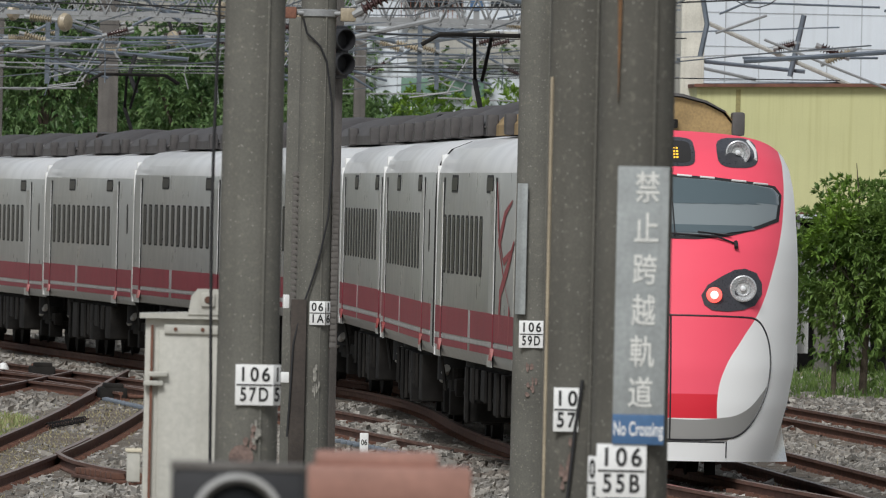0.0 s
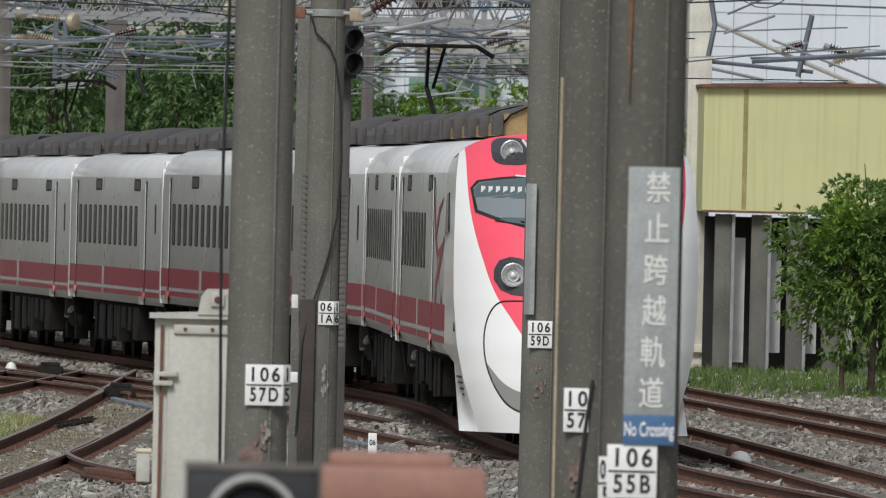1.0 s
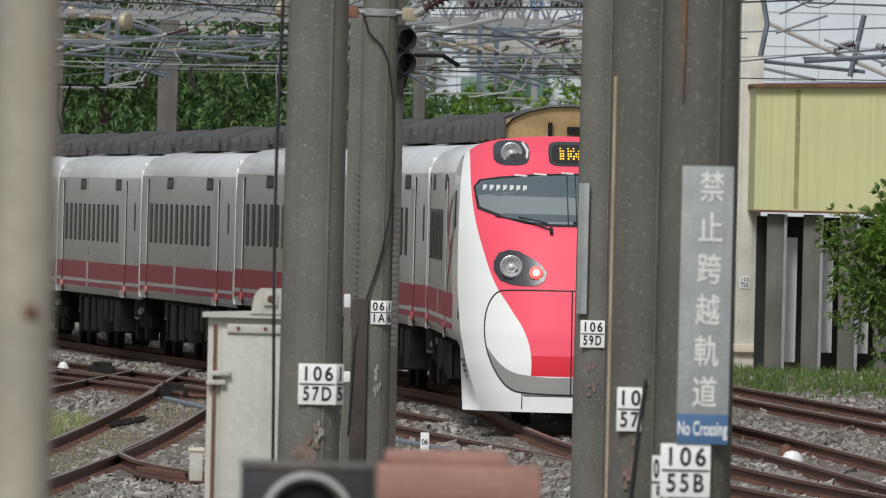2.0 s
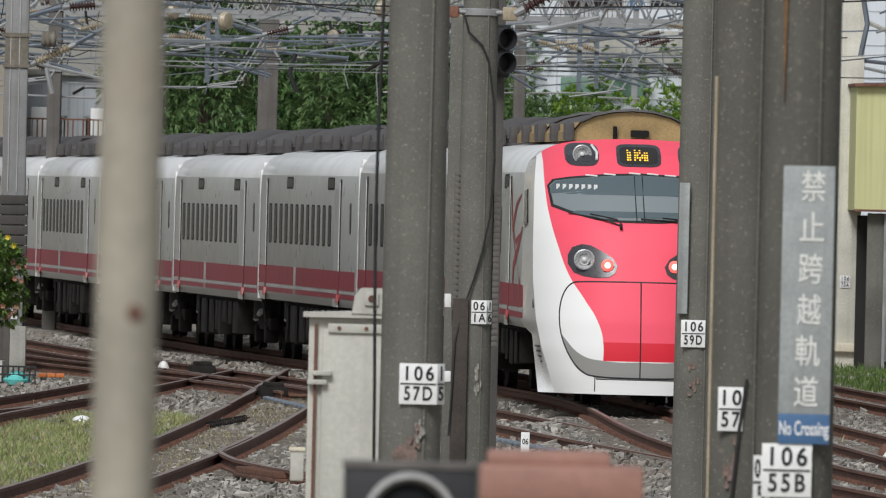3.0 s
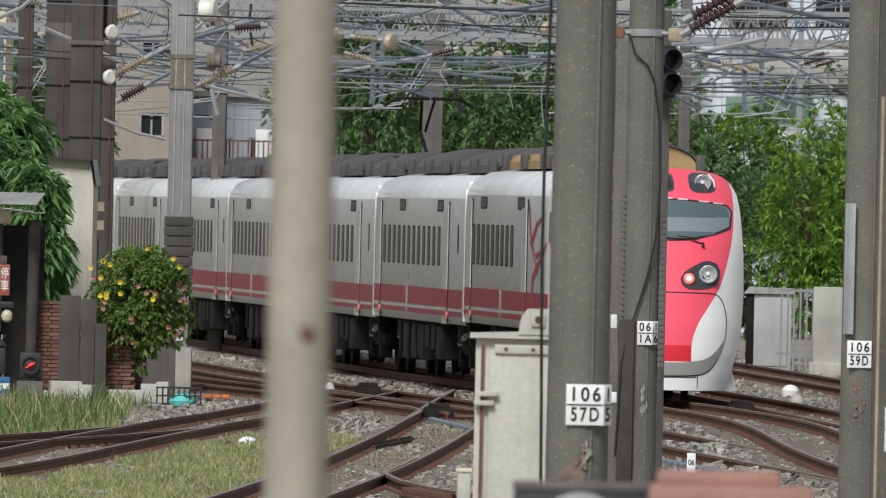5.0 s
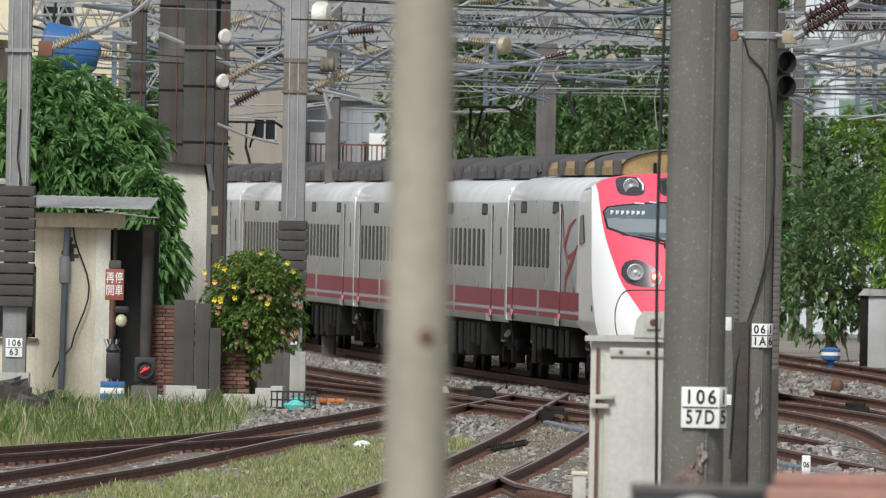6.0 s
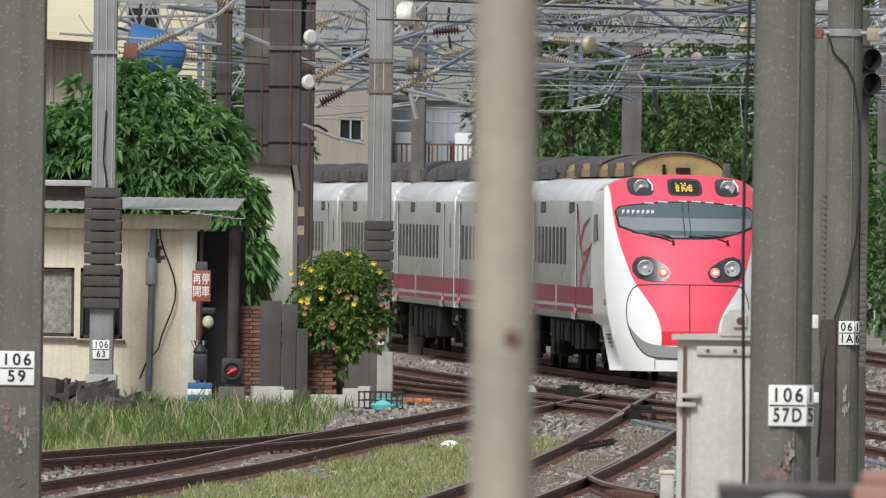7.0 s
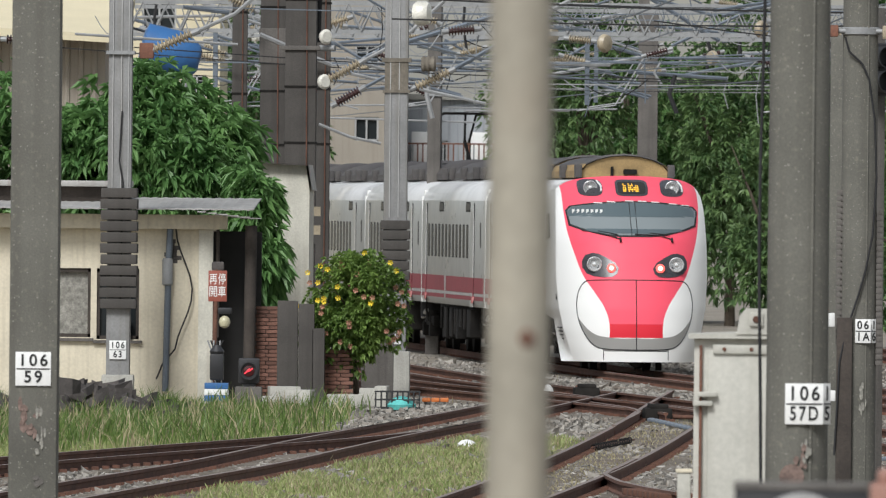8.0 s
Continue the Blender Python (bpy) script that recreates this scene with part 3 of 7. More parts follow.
def nose_at(x, z, lift=0.006):
    """The point of the nose that shows at x, z from the front."""
    zz = z
    for _ in range(4):
        w = float(np.interp(zz, NZ, NW))
        a = max(-1.0, min(1.0, x / w))
        zz = z + roof_fall(a, zz)
        zz = min(zz, 3.76)
    p = nose_point(a, zz, lift)
    return (p.x, p.y, p.z)


def nose_paint():
    """Red centre panel, white cheeks and grey lower lip, divided by curves in x and z."""
    m = bpy.data.materials.new("nose_paint")
    m.use_nodes = True
    n, l = m.node_tree.nodes, m.node_tree.links
    b = n["Principled BSDF"]
    tc = n.new("ShaderNodeTexCoord")
    sep = n.new("ShaderNodeSeparateXYZ")
    l.new(tc.outputs["Object"], sep.inputs[0])

    def math_node(op, a, c=None):
        q = n.new("ShaderNodeMath")
        q.operation = op
        for i, val in enumerate((a, c)):
            if val is None:
                continue
            if isinstance(val, (int, float)):
                q.inputs[i].default_value = val
            else:
                l.new(val, q.inputs[i])
        return q.outputs[0]

    def curve(pts, src, lo, hi):
        t = math_node("DIVIDE", math_node("SUBTRACT", src, lo), hi - lo)
        f = n.new("ShaderNodeFloatCurve")
        c = f.mapping.curves[0]
        while len(c.points) > 2:
            c.points.remove(c.points[1])
        c.points[0].location = ((pts[0][0] - lo) / (hi - lo), pts[0][1] / 1.6)
        c.points[1].location = ((pts[-1][0] - lo) / (hi - lo), pts[-1][1] / 1.6)
        for z, v in pts[1:-1]:
            c.points.new((z - lo) / (hi - lo), v / 1.6)
        f.mapping.update()
        l.new(t, f.inputs[1])
        return math_node("MULTIPLY", f.outputs[0], 1.6)

    ax = math_node("ABSOLUTE", sep.outputs[0])
    z = sep.outputs[2]
    red_half = curve([(0.6, 0.52), (0.95, 0.525), (1.2, 0.60), (1.5, 0.78), (1.85, 1.0), (2.27, 1.15), (2.6, 1.24), (2.9, 1.29), (3.35, 1.315), (3.76, 1.30)], z, 0.6, 3.76)

    def soft(v):
        return math_node("MULTIPLY", math_node("MINIMUM", math_node("MAXIMUM", v, 0.0), 0.008), 125.0)
    red = math_node("MULTIPLY", soft(math_node("SUBTRACT", red_half, ax)), soft(math_node("SUBTRACT", z, 0.65)))
    lip_top = curve([(0.0, 0.65), (0.5, 0.66), (0.8, 0.73), (1.05, 0.98), (1.25, 1.30), (1.6, 1.5)], ax, 0.0, 1.6)
    lip = math_node("MULTIPLY", soft(math_node("SUBTRACT", lip_top, z)), soft(math_node("SUBTRACT", z, 0.40)))
    hatch_half = curve([(0.2, 0.55), (0.42, 0.64), (0.5, 0.82), (0.72, 0.98), (1.0, 1.09), (1.3, 1.12), (1.6, 1.1)], z, 0.2, 1.6)
    lip = math_node("MULTIPLY", lip, soft(math_node("SUBTRACT", hatch_half, ax)))
    lip = math_node("MULTIPLY", lip, math_node("SUBTRACT", 1.0, red))
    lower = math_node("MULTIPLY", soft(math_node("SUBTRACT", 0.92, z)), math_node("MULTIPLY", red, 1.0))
    noise_t = n.new("ShaderNodeTexNoise")
    noise_t.inputs["Scale"].default_value = 1.7
    l.new(tc.outputs["Object"], noise_t.inputs["Vector"])

    def mix(fac, a, c):
        x = n.new("ShaderNodeMix")
        x.data_type = "RGBA"
        l.new(fac, x.inputs[0])
        for i, q in ((6, a), (7, c)):
            if isinstance(q, tuple):
                x.inputs[i].default_value = (*q, 1)
            else:
                l.new(q, x.inputs[i])
        return x.outputs[2]
    redcol = mix(noise_t.outputs[0], (0.88, 0.10, 0.15), (0.84, 0.085, 0.135))
    col = mix(red, (0.80, 0.80, 0.78), redcol)
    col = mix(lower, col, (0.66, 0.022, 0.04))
    col = mix(lip, col, (0.27, 0.265, 0.25))
    l.new(col, b.inputs["Base Color"])
    b.inputs["Roughness"].default_value = 0.55
    b.inputs["Specular IOR Level"].default_value = 0.3
    return m


def nose_car():
    car = thing("train_cab_car", "end car of a passenger train with red and white streamlined nose", "train car", group="cars of the train")
    paint = nose_paint()
    join = 4.8
    # nose skin
    m = Mesh()
    na, nz = 48, 60
    zs = np.linspace(0.19, 3.76, nz)
    az_ = np.linspace(-1, 1, na)
    vs = [nose_point(a, z) for z in zs for a in az_]
    fs = [(j * na + i, j * na + i + 1, (j + 1) * na + i + 1, (j + 1) * na + i) for j in range(nz - 1) for i in range(na - 1)]
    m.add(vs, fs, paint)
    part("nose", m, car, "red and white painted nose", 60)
    # cheeks behind the nose, running back into the body
    sz = [z for _, z in SECTION]
    sx = [x for x, _ in SECTION]
    ny = 8
    for s in (-1, 1):
        m = Mesh()
        rows = []
        for z in zs:
            e = nose_point(s, z)
            bx = float(np.interp(e.z, sz, sx)) if e.z > 1.05 else 1.36
            # the skirt below the floor ends in a slanting edge before the bogie
            back = join if e.z > 1.02 else 1.15 + (e.z - 0.19) * 2.6
            rows.append([(e.x + (s * bx - e.x) * (k / ny) ** 0.8, e.y + (back - e.y) * k / ny, e.z) for k in range(ny + 1)])
        n = ny + 1
        m.add([p for r in rows for p in r], [(j * n + i, j * n + i + 1, (j + 1) * n + i + 1, (j + 1) * n + i) for j in range(nz - 1) for i in range(ny)], T_WHITE)
        part("cheek", m, car, smooth=60)
    m = Mesh()
    ring = [nose_point(a, 3.76) for a in az_]
    back = [(p.x, join, float(np.interp(abs(p.x), sx[::-1], sz[::-1]))) for p in ring]
    m.add(ring + [Vector(b) for b in back], [(i, i + 1, na + i + 1, na + i) for i in range(na - 1)], T_WHITE)
    part("cab_roof", m, car, smooth=60)
    part("body", shell(join, NOSE_CAR - 0.02), car)
    # windscreen with its dark surround and wipers

    def patch(outline, mat, lift, name, label="", step=10):
        """A panel that follows the nose: the outline in x, z filled in fans from its middle."""
        cx = sum(p[0] for p in outline) / len(outline)
        cz = sum(p[1] for p in outline) / len(outline)
        dense = []
        for (x0, z0), (x1, z1) in zip(outline, outline[1:] + outline[:1]):
            for k in range(step):
                dense.append((x0 + (x1 - x0) * k / step, z0 + (z1 - z0) * k / step))
        q = Mesh()
        rings = [1.0, 0.95, 0.9, 0.85, 0.8, 0.7, 0.6, 0.5, 0.4, 0.3, 0.2, 0.1]
        vs = [nose_at(cx + (x - cx) * r, cz + (z - cz) * r, lift) for r in rings for x, z in dense] + [nose_at(cx, cz, lift)]
        n = len(dense)
        fs = [(k * n + i, k * n + (i + 1) % n, (k + 1) * n + (i + 1) % n, (k + 1) * n + i) for k in range(len(rings) - 1) for i in range(n)]
        fs += [((len(rings) - 1) * n + i, (len(rings) - 1) * n + (i + 1) % n, len(vs) - 1) for i in range(n)]
        o = len(vs)
        vs += [nose_at(x, z, -0.02) for x, z in dense]
        fs += [(i, (i + 1) % n, o + (i + 1) % n, o + i) for i in range(n)]
        q.add(vs, fs, mat)
        return part(name, q, car, label, 50)

    def arch(h):
        side = [(1.275 - h, 3.08), (1.20 - h, 3.175 - h * 0.7), (0.95, 3.215 - h), (0.5, 3.26 - h)]
        low = [(0.3, 2.585 + h), (0.62 - h * 0.4, 2.615 + h), (1.0 - h * 0.7, 2.71 + h), (1.225 - h, 2.79 + h)]
        return [(-x, z) for x, z in reversed(low)] + low + side + [(0.0, 3.28 - h)] + [(-x, z) for x, z in reversed(side)]
    patch(arch(0.0), RUBBER, 0.010, "windscreen_surround")
    # pale pane with darker bands above and below, imitating reflections in the glass
    patch(arch(0.032), WINDSHIELD, 0.018, "windscreen", "windscreen with a pale sky reflection put into its colour")
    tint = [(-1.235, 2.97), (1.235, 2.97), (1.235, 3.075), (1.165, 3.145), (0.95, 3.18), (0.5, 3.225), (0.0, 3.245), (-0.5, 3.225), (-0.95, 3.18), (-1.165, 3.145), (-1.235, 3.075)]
    patch(tint, REFLECTION_BAND, 0.026, "sun_band", "upper windscreen band coloured darker to imitate a reflection")
    patch([(-0.95, 2.70), (-0.6, 2.655), (0.6, 2.655), (0.95, 2.70), (0.9, 2.74), (-0.9, 2.74)], REFLECTION_BAND, 0.026, "dashboard_edge")
    for k in range(7):
        q = Mesh()
        x0 = (-0.75, -0.5, -0.15, 0.1, 0.35, 0.7, 0.95)[k]
        zt = 3.30 - 0.075 * abs(x0 + 0.08) ** 1.5
        q.tube([nose_at(x0, zt - 0.02, 0.02), nose_at(x0 + 0.16, zt - 0.03, 0.02)], 0.012, T_WHITE)
        part("trim_chip", q, car, "chipped white trim over the windscreen")
    # thin black rods stand in for poles mirrored in the glass
    for x in (-0.06, 0.05):
        q = Mesh()
        q.tube([nose_at(x, 2.62, 0.04), nose_at(x - 0.02, 3.24, 0.04)], 0.007, RUBBER)
        part("pillar_line", q, car)
    for x0, x1 in ((-0.28, -1.0), (0.72, 0.0)):
        q = Mesh()
        q.tube([nose_at(x0, 2.54, 0.02), nose_at(x0 - 0.22, 2.62, 0.05), nose_at(x1, 2.71 if x1 < -0.5 else 2.64, 0.04)], 0.011, BLACK)
        q.tube([nose_at(x0 - 0.05, 2.63, 0.045), nose_at(x1 + 0.3, 2.70 if x1 < -0.5 else 2.665, 0.045)], 0.008, BLACK)
        q.cyl(nose_at(x0, 2.50, 0.05), nose_at(x0, 2.56, 0.0), 0.022, BLACK)
        part("wiper", q, car)
    bars = new("fleet_mark")
    bars.parent = car
    for k in range(7):
        q = Mesh()
        p = Vector(nose_at(-1.13 + 0.085 * k, 3.07, 0.04))
        q.box(p, (0.05, 0.01, 0.075), T_WHITE)
        part("bar", q, bars)

    # lamps
    def ellipse(cx, cz, rx, rz, n=14, p=2.0):
        out = []
        for k in range(n):
            t = 2 * math.pi * k / n
            c, s = math.cos(t), math.sin(t)
            out.append((cx + rx * math.copysign(abs(c) ** (2 / p), c), cz + rz * math.copysign(abs(s) ** (2 / p), s)))
        return out

    def lamp(x, z, r, mat, name):
        p = Vector(nose_at(x, z, 0.085))
        q = Mesh()
        q.lathe(p + Vector((0, 0.03, 0)), [(r, 0.0), (r, 0.05), (r * 0.9, 0.055), (r * 0.84, 0.04), (r * 0.6, 0.01), (r * 0.56, 0.02), (r * 0.5, 0.005), (r * 0.2, -0.01)], CHROME, 20, (0, -1, 0))
        o = part(name, q, car)
        q = Mesh()
        q.lathe(p + Vector((0, 0.02, 0)), [(r * 0.24, 0.0), (r * 0.2, 0.03), (r * 0.08, 0.04)], mat, 16, (0, -1, 0))
        part("bulb", q, o)
        return o
    for s in (-1, 1):
        patch(ellipse(s * 0.79, 3.53, 0.235, 0.165, 18, 3.2), LAMP_CASE, 0.012, "lamp_housing", step=2)
        lamp(s * 0.79, 3.53, 0.135, LAMP_GLASS, "headlamp")
        tear = [(s * x, z) for x, z in ((0.33, 1.98), (0.36, 1.88), (0.45, 1.82), (0.62, 1.81), (0.80, 1.83), (0.93, 1.88), (1.01, 2.0), (1.01, 2.12), (0.95, 2.23), (0.82, 2.275), (0.70, 2.26), (0.56, 2.19), (0.40, 2.09))]
        patch(tear, LAMP_CASE, 0.012, "lamp_housing", step=4)
        lamp(s * 0.79, 2.06, 0.145, LAMP_GLASS, "headlamp")
        p = Vector(nose_at(s * 0.47, 1.985, 0.04))
        q = Mesh()
        q.lathe(p, [(0.085, -0.03), (0.085, 0.02), (0.05, 0.03)], TAIL, 16, (0, -1, 0))
        tl = part("tail_lamp", q, car, "lit red tail lamp")
        part("bulb", Mesh().lathe(p + Vector((0, -0.03, 0)), [(0.045, 0.0), (0.035, 0.02), (0.01, 0.025)], TAIL_CORE, 12, (0, -1, 0)), tl)
        q = Mesh()
        q.tube([nose_at(0.99 + (s - 1) * 0.79, 3.46, 0.02), nose_at(1.0 + (s - 1) * 0.79, 3.56, 0.02), nose_at(0.94 + (s - 1) * 0.79, 3.66, 0.02)], 0.02, T_WHITE)
        part("reflector_edge", q, car)
    patch(ellipse(0.0, 3.53, 0.315, 0.16, 18, 5), LAMP_CASE, 0.012, "display_frame", step=2)
    disp = patch(ellipse(0.0, 3.53, 0.27, 0.12, 18, 6), DARK_GAP, 0.018, "destination_display", "amber destination display", step=2)
    rnd_d = random.Random(12)
    dot = Mesh().box((0, 0, 0), (0.022, 0.006, 0.022), AMBER).data("lamp_dot", 0)
    for col in range(9):
        for row in range(5):
            if col != 2 and rnd_d.random() < (0.3 if row == 4 else 0.82):
                q = part("lamp_dot", dot, disp)
                q.location = nose_at(-0.155 + col * 0.034, 3.465 + row * 0.033, 0.026)
    # coupler hatch outline, centre seam and bumper seams
    hatch = [(-0.84, 1.76), (0.84, 1.76), (0.98, 1.72), (1.08, 1.55), (1.12, 1.3), (1.09, 1.0), (0.98, 0.72), (0.82, 0.50), (0.62, 0.42), (-0.62, 0.42), (-0.82, 0.50), (-0.98, 0.72), (-1.09, 1.0), (-1.12, 1.3), (-1.08, 1.55), (-0.98, 1.72), (-0.84, 1.76)]
    for _ in range(2):
        hatch = [(p[0] + (q[0] - p[0]) * w, p[1] + (q[1] - p[1]) * w) for p, q in zip(hatch, hatch[1:]) for w in (0.25, 0.75)]
        hatch.append(hatch[0])
    pts = []
    for (x0, z0), (x1, z1) in zip(hatch, hatch[1:]):
        k = max(1, int(abs(x1 - x0) / 0.1))
        pts += [nose_at(x0 + (x1 - x0) * i / k, z0 + (z1 - z0) * i / k, 0.0) for i in range(k)]
    part("hatch_seam", Mesh().tube(pts + pts[:1], 0.011, BLACK, 5), car)
    part("centre_seam", Mesh().tube([nose_at(0, z, 0.0) for z in np.linspace(0.42, 1.76, 12)], 0.009, BLACK, 5), car)
    for x in (-0.62, 0.62):
        part("bumper_seam", Mesh().tube([nose_at(x, z, 0.0) for z in (0.23, 0.33, 0.41)], 0.008, BLACK, 5), car)
    part("skirt_seam", Mesh().tube([nose_at(x, 0.40, 0.0) for x in np.linspace(-0.6, 0.6, 14)], 0.008, BLACK, 5), car)
    for s in (-1, 1):
        for k in range(5):
            q = Mesh()
            e = nose_point(s, 0.55 + 0.07 * k)
            q.box((e.x + s * 0.02, e.y + 0.6, e.z), (0.05, 0.42 + 0.08 * k, 0.022), BLACK)
            part("vent_slat", q, car)
        q = Mesh()
        e = nose_point(s, 1.45)
        q.lathe((e.x + s * 0.0, e.y + 0.35, 1.42), [(0.06, -0.05), (0.06, 0.01), (0.03, 0.012)], UNDER, 14, (s, 0, 0))
        part("jack_socket", q, car)
        q = Mesh()
        pts = [(s * (SIDE - 0.035), 3.15, 2.55), (s * (SIDE - 0.035), 4.15, 2.5), (s * (SIDE - 0.045), 4.15, 3.0), (s * (SIDE - 0.05), 3.55, 3.02)]
        q.add([(x + s * 0.06, y, z) for x, y, z in pts] + [(x - s * 0.02, y, z) for x, y, z in pts], [(0, 1, 2, 3), (0, 4, 5, 1), (1, 5, 6, 2), (2, 6, 7, 3), (3, 7, 4, 0)], WINDOW)
        part("cab_side_window", q, car)
        # red ribbon painted on the side behind the cab
        for pts in ([(4.6, 2.95), (5.2, 2.80), (5.7, 2.45), (5.2, 2.05), (4.7, 1.75), (4.75, 1.3)], [(5.9, 3.15), (5.75, 2.6), (5.3, 2.25), (4.6, 2.4)], [(4.4, 2.5), (4.9, 2.2), (5.5, 1.9), (5.6, 1.4)]):
            q = Mesh()
            fine = []
            for (y0, z0), (y1, z1) in zip(pts, pts[1:]):
                fine += [(y0 + (y1 - y0) * k / 5, z0 + (z1 - z0) * k / 5) for k in range(5)]
            fine.append(pts[-1])
            n = len(fine)
            vs = []
            for i, (y, z) in enumerate(fine):
                w = 0.16 * math.sin(math.pi * (i + 0.6) / n) + 0.04
                y = 4.7 + (y - 4.4) * 2.3
                vs += [(s * (SIDE + 0.008), y - w, z - w * 0.2), (s * (SIDE + 0.008), y + w, z + w * 0.2)]
            q.add(vs, [(2 * i, 2 * i + 1, 2 * i + 3, 2 * i + 2) for i in range(n - 1)], RIBBON)
            part("red_ribbon", q, car)
    fit_out(car, NOSE_CAR, 11.5, 9, 0.98, 9, (9.1, 20.3), (9.9, 17.4), 13.6)
    q = Mesh()
    q.box((0, 0.9, 0.32), (0.5, 1.0, 0.3), UNDER, 0.05)
    q.cyl((0, 0.25, 0.2), (0, 0.9, 0.24), 0.12, UNDER)
    part("coupler", q, car)
    m = Mesh()
    m.box((0, 2.9, 0.26), (1.7, 2.4, 0.2), UNDER, 0.03)
    for x in (-0.53, 0.53):
        m.box((x, 1.3, 0.12), (0.12, 0.06, 0.2), UNDER)
    m.box((0, 3.6, 0.78), (2.4, 2.6, 0.5), UNDER, 0.03)
    part("rail_guard", m, car)
    return car


cab = nose_car()
cars = [cab]
first = middle_car()
cars.append(first)
for _ in range(6):
    cars.append(copy_thing(first, Matrix.Identity(4)))
pantograph(cars[2], 6.3)
pantograph(cars[5], 18.6)


# ---- the setting: ground, tracks, ballast
m = Mesh()
m.add([(-1500, -200, -0.20), (1500, -200, -0.20), (1500, 3000, -0.20), (-1500, 3000, -0.20)], [(0, 1, 2, 3)], DIRT)
thing("ground", "grey and brown gravelly railway ground", "ground", kind="structure", mesh=m, smooth=0)

TRACKS = {
    "main": [(float(x), float(y)) for x, y in zip(line_x[::20], line_y[::20])],
    "branch": [(6.9, 150), (4.75, 180), (3.45, 195), (1.9, 217), (0.25, 236), (-1.9, 254), (-4.1, 272), (-6.2, 294), (-8.8, 322), (-14, 372)],
    "siding": [(-4.2, 120), (-2.4, 163), (-1.68, 183), (-1.24, 200), (-0.84, 219), (-0.55, 240), (-0.15, 262)],
    "left": [(-9.9, 125), (-7.3, 160), (-6.7, 171), (-5.9, 182), (-5.35, 195), (-4.8, 207), (-4.2, 217), (-3.4, 232), (-2.8, 245), (-2.2, 258)],
    "loop": [(-10.4, 172), (-8.5, 184), (-7.3, 192), (-6.05, 200), (-4.8, 207.5), (-4.25, 216), (-3.7, 226)],
    "right": [(8.4, 150), (7.0, 195), (6.3, 215), (5.2, 238), (4.2, 256), (2.9, 274)],
    "outer": [(11.9, 165), (9.7, 215), (8.5, 240), (7.2, 268), (5.2, 305), (1.5, 370)],
    "crossover": [(-0.2, 232), (-1.6, 243), (-3.4, 254), (-5.6, 268), (-7.5, 285)],
}


def smooth_line(pts, step):
    p = np.array(pts)
    y = np.arange(p[0, 1], p[-1, 1], step)
    x = np.interp(y, p[:, 1], p[:, 0])
    k = max(3, int(12 / step)) | 1
    pad = k // 2
    e = np.concatenate([2 * x[0] - x[pad:0:-1], x, 2 * x[-1] - x[-2:-pad - 2:-1]])
    return np.convolve(e, np.ones(k) / k, "valid"), y


RAIL = [(-0.032, 0.0), (0.032, 0.0), (0.034, -0.035), (0.009, -0.05), (0.009, -0.12), (0.06, -0.135), (0.06, -0.15), (-0.06, -0.15), (-0.06, -0.135), (-0.009, -0.12), (-0.009, -0.05), (-0.034, -0.035)]


def rail_mesh(x, y, off, lift):
    dx, dy = np.gradient(x), np.gradient(y)
    ln = np.hypot(dx, dy)
    nx, ny = dy / ln, -dx / ln
    m = Mesh()
    k = len(RAIL)
    vs = []
    for i in range(len(x)):
        for u, z in RAIL:
            vs.append((x[i] + nx[i] * (off + u), y[i] + ny[i] * (off + u), z + lift[i]))
    top, side = [], []
    for i in range(len(x) - 1):
        for j in range(k):
            f = (i * k + j, i * k + (j + 1) % k, (i + 1) * k + (j + 1) % k, (i + 1) * k + j)
            (top if j == 0 else side).append(f)
    ends = [tuple(range(k - 1, -1, -1)), tuple(range((len(x) - 1) * k, len(x) * k))]
    o = m.slot(RAILTOP)
    m.v = [tuple(map(float, v)) for v in vs]
    m.f = top + side + ends
    m.m = [o] * len(top) + [m.slot(RUST)] * (len(side) + 2)
    return m


rail_lines = []
for key, pts in TRACKS.items():
    x, y = smooth_line(pts, 2.0)
    tr = thing("railway_track", "rusty steel rails on ballast, worn bright on top", "railway track", group="tracks of the yard", kind="structure")
    gauge = 0.5675
    lift = rise(y) if key == "main" else 0.0 * y
    for off in (-gauge, gauge):
        part("rail", rail_mesh(x, y, off, lift), tr)
        rail_lines.append((x + off, y))
    # sleepers with clips, mostly sunk in the ballast
    m = Mesh()
    lo, hi = max(y[0], 150), min(y[-1], 335)
    yy = lo
    while yy < hi:
        xx = float(np.interp(yy, y, x))
        zz = float(np.interp(yy, y, lift))
        m.box((xx, yy, zz - 0.19), (1.95, 0.22, 0.10), SLEEPER)
        for off in (-gauge, gauge):
            for s in (-0.1, 0.1):
                m.box((xx + off + s, yy, zz - 0.125), (0.09, 0.11, 0.05), RUST)
        yy += 0.66
    part("sleepers", m, tr, "half-buried sleepers with rusty rail clips", smooth=0)["kind"] = "stuff"


# wing rails that turn away at the frogs
for pts in ([(-1.0, 189), (-1.15, 183.5), (-1.26, 180), (-1.29, 178), (-1.22, 176.2), (-1.07, 173.2), (-0.73, 169.6), (-0.41, 167.1)], [(-1.45, 217), (-1.31, 224.5), (-1.2, 229.5), (-1.17, 232), (-1.22, 234.5), (-1.38, 237), (-1.7, 240), (-2.0, 243)]):
    p = np.array(pts)
    t_ = np.arange(len(p))
    tt = np.linspace(0, len(p) - 1, 40)
    tr = thing("wing_rail", "rusty wing rail bent away at a track crossing", "rail", group="wing rails", kind="structure")
    part("rail", rail_mesh(np.interp(tt, t_, p[:, 0]), np.interp(tt, t_, p[:, 1]), 0.0, np.full(40, 0.012)), tr)


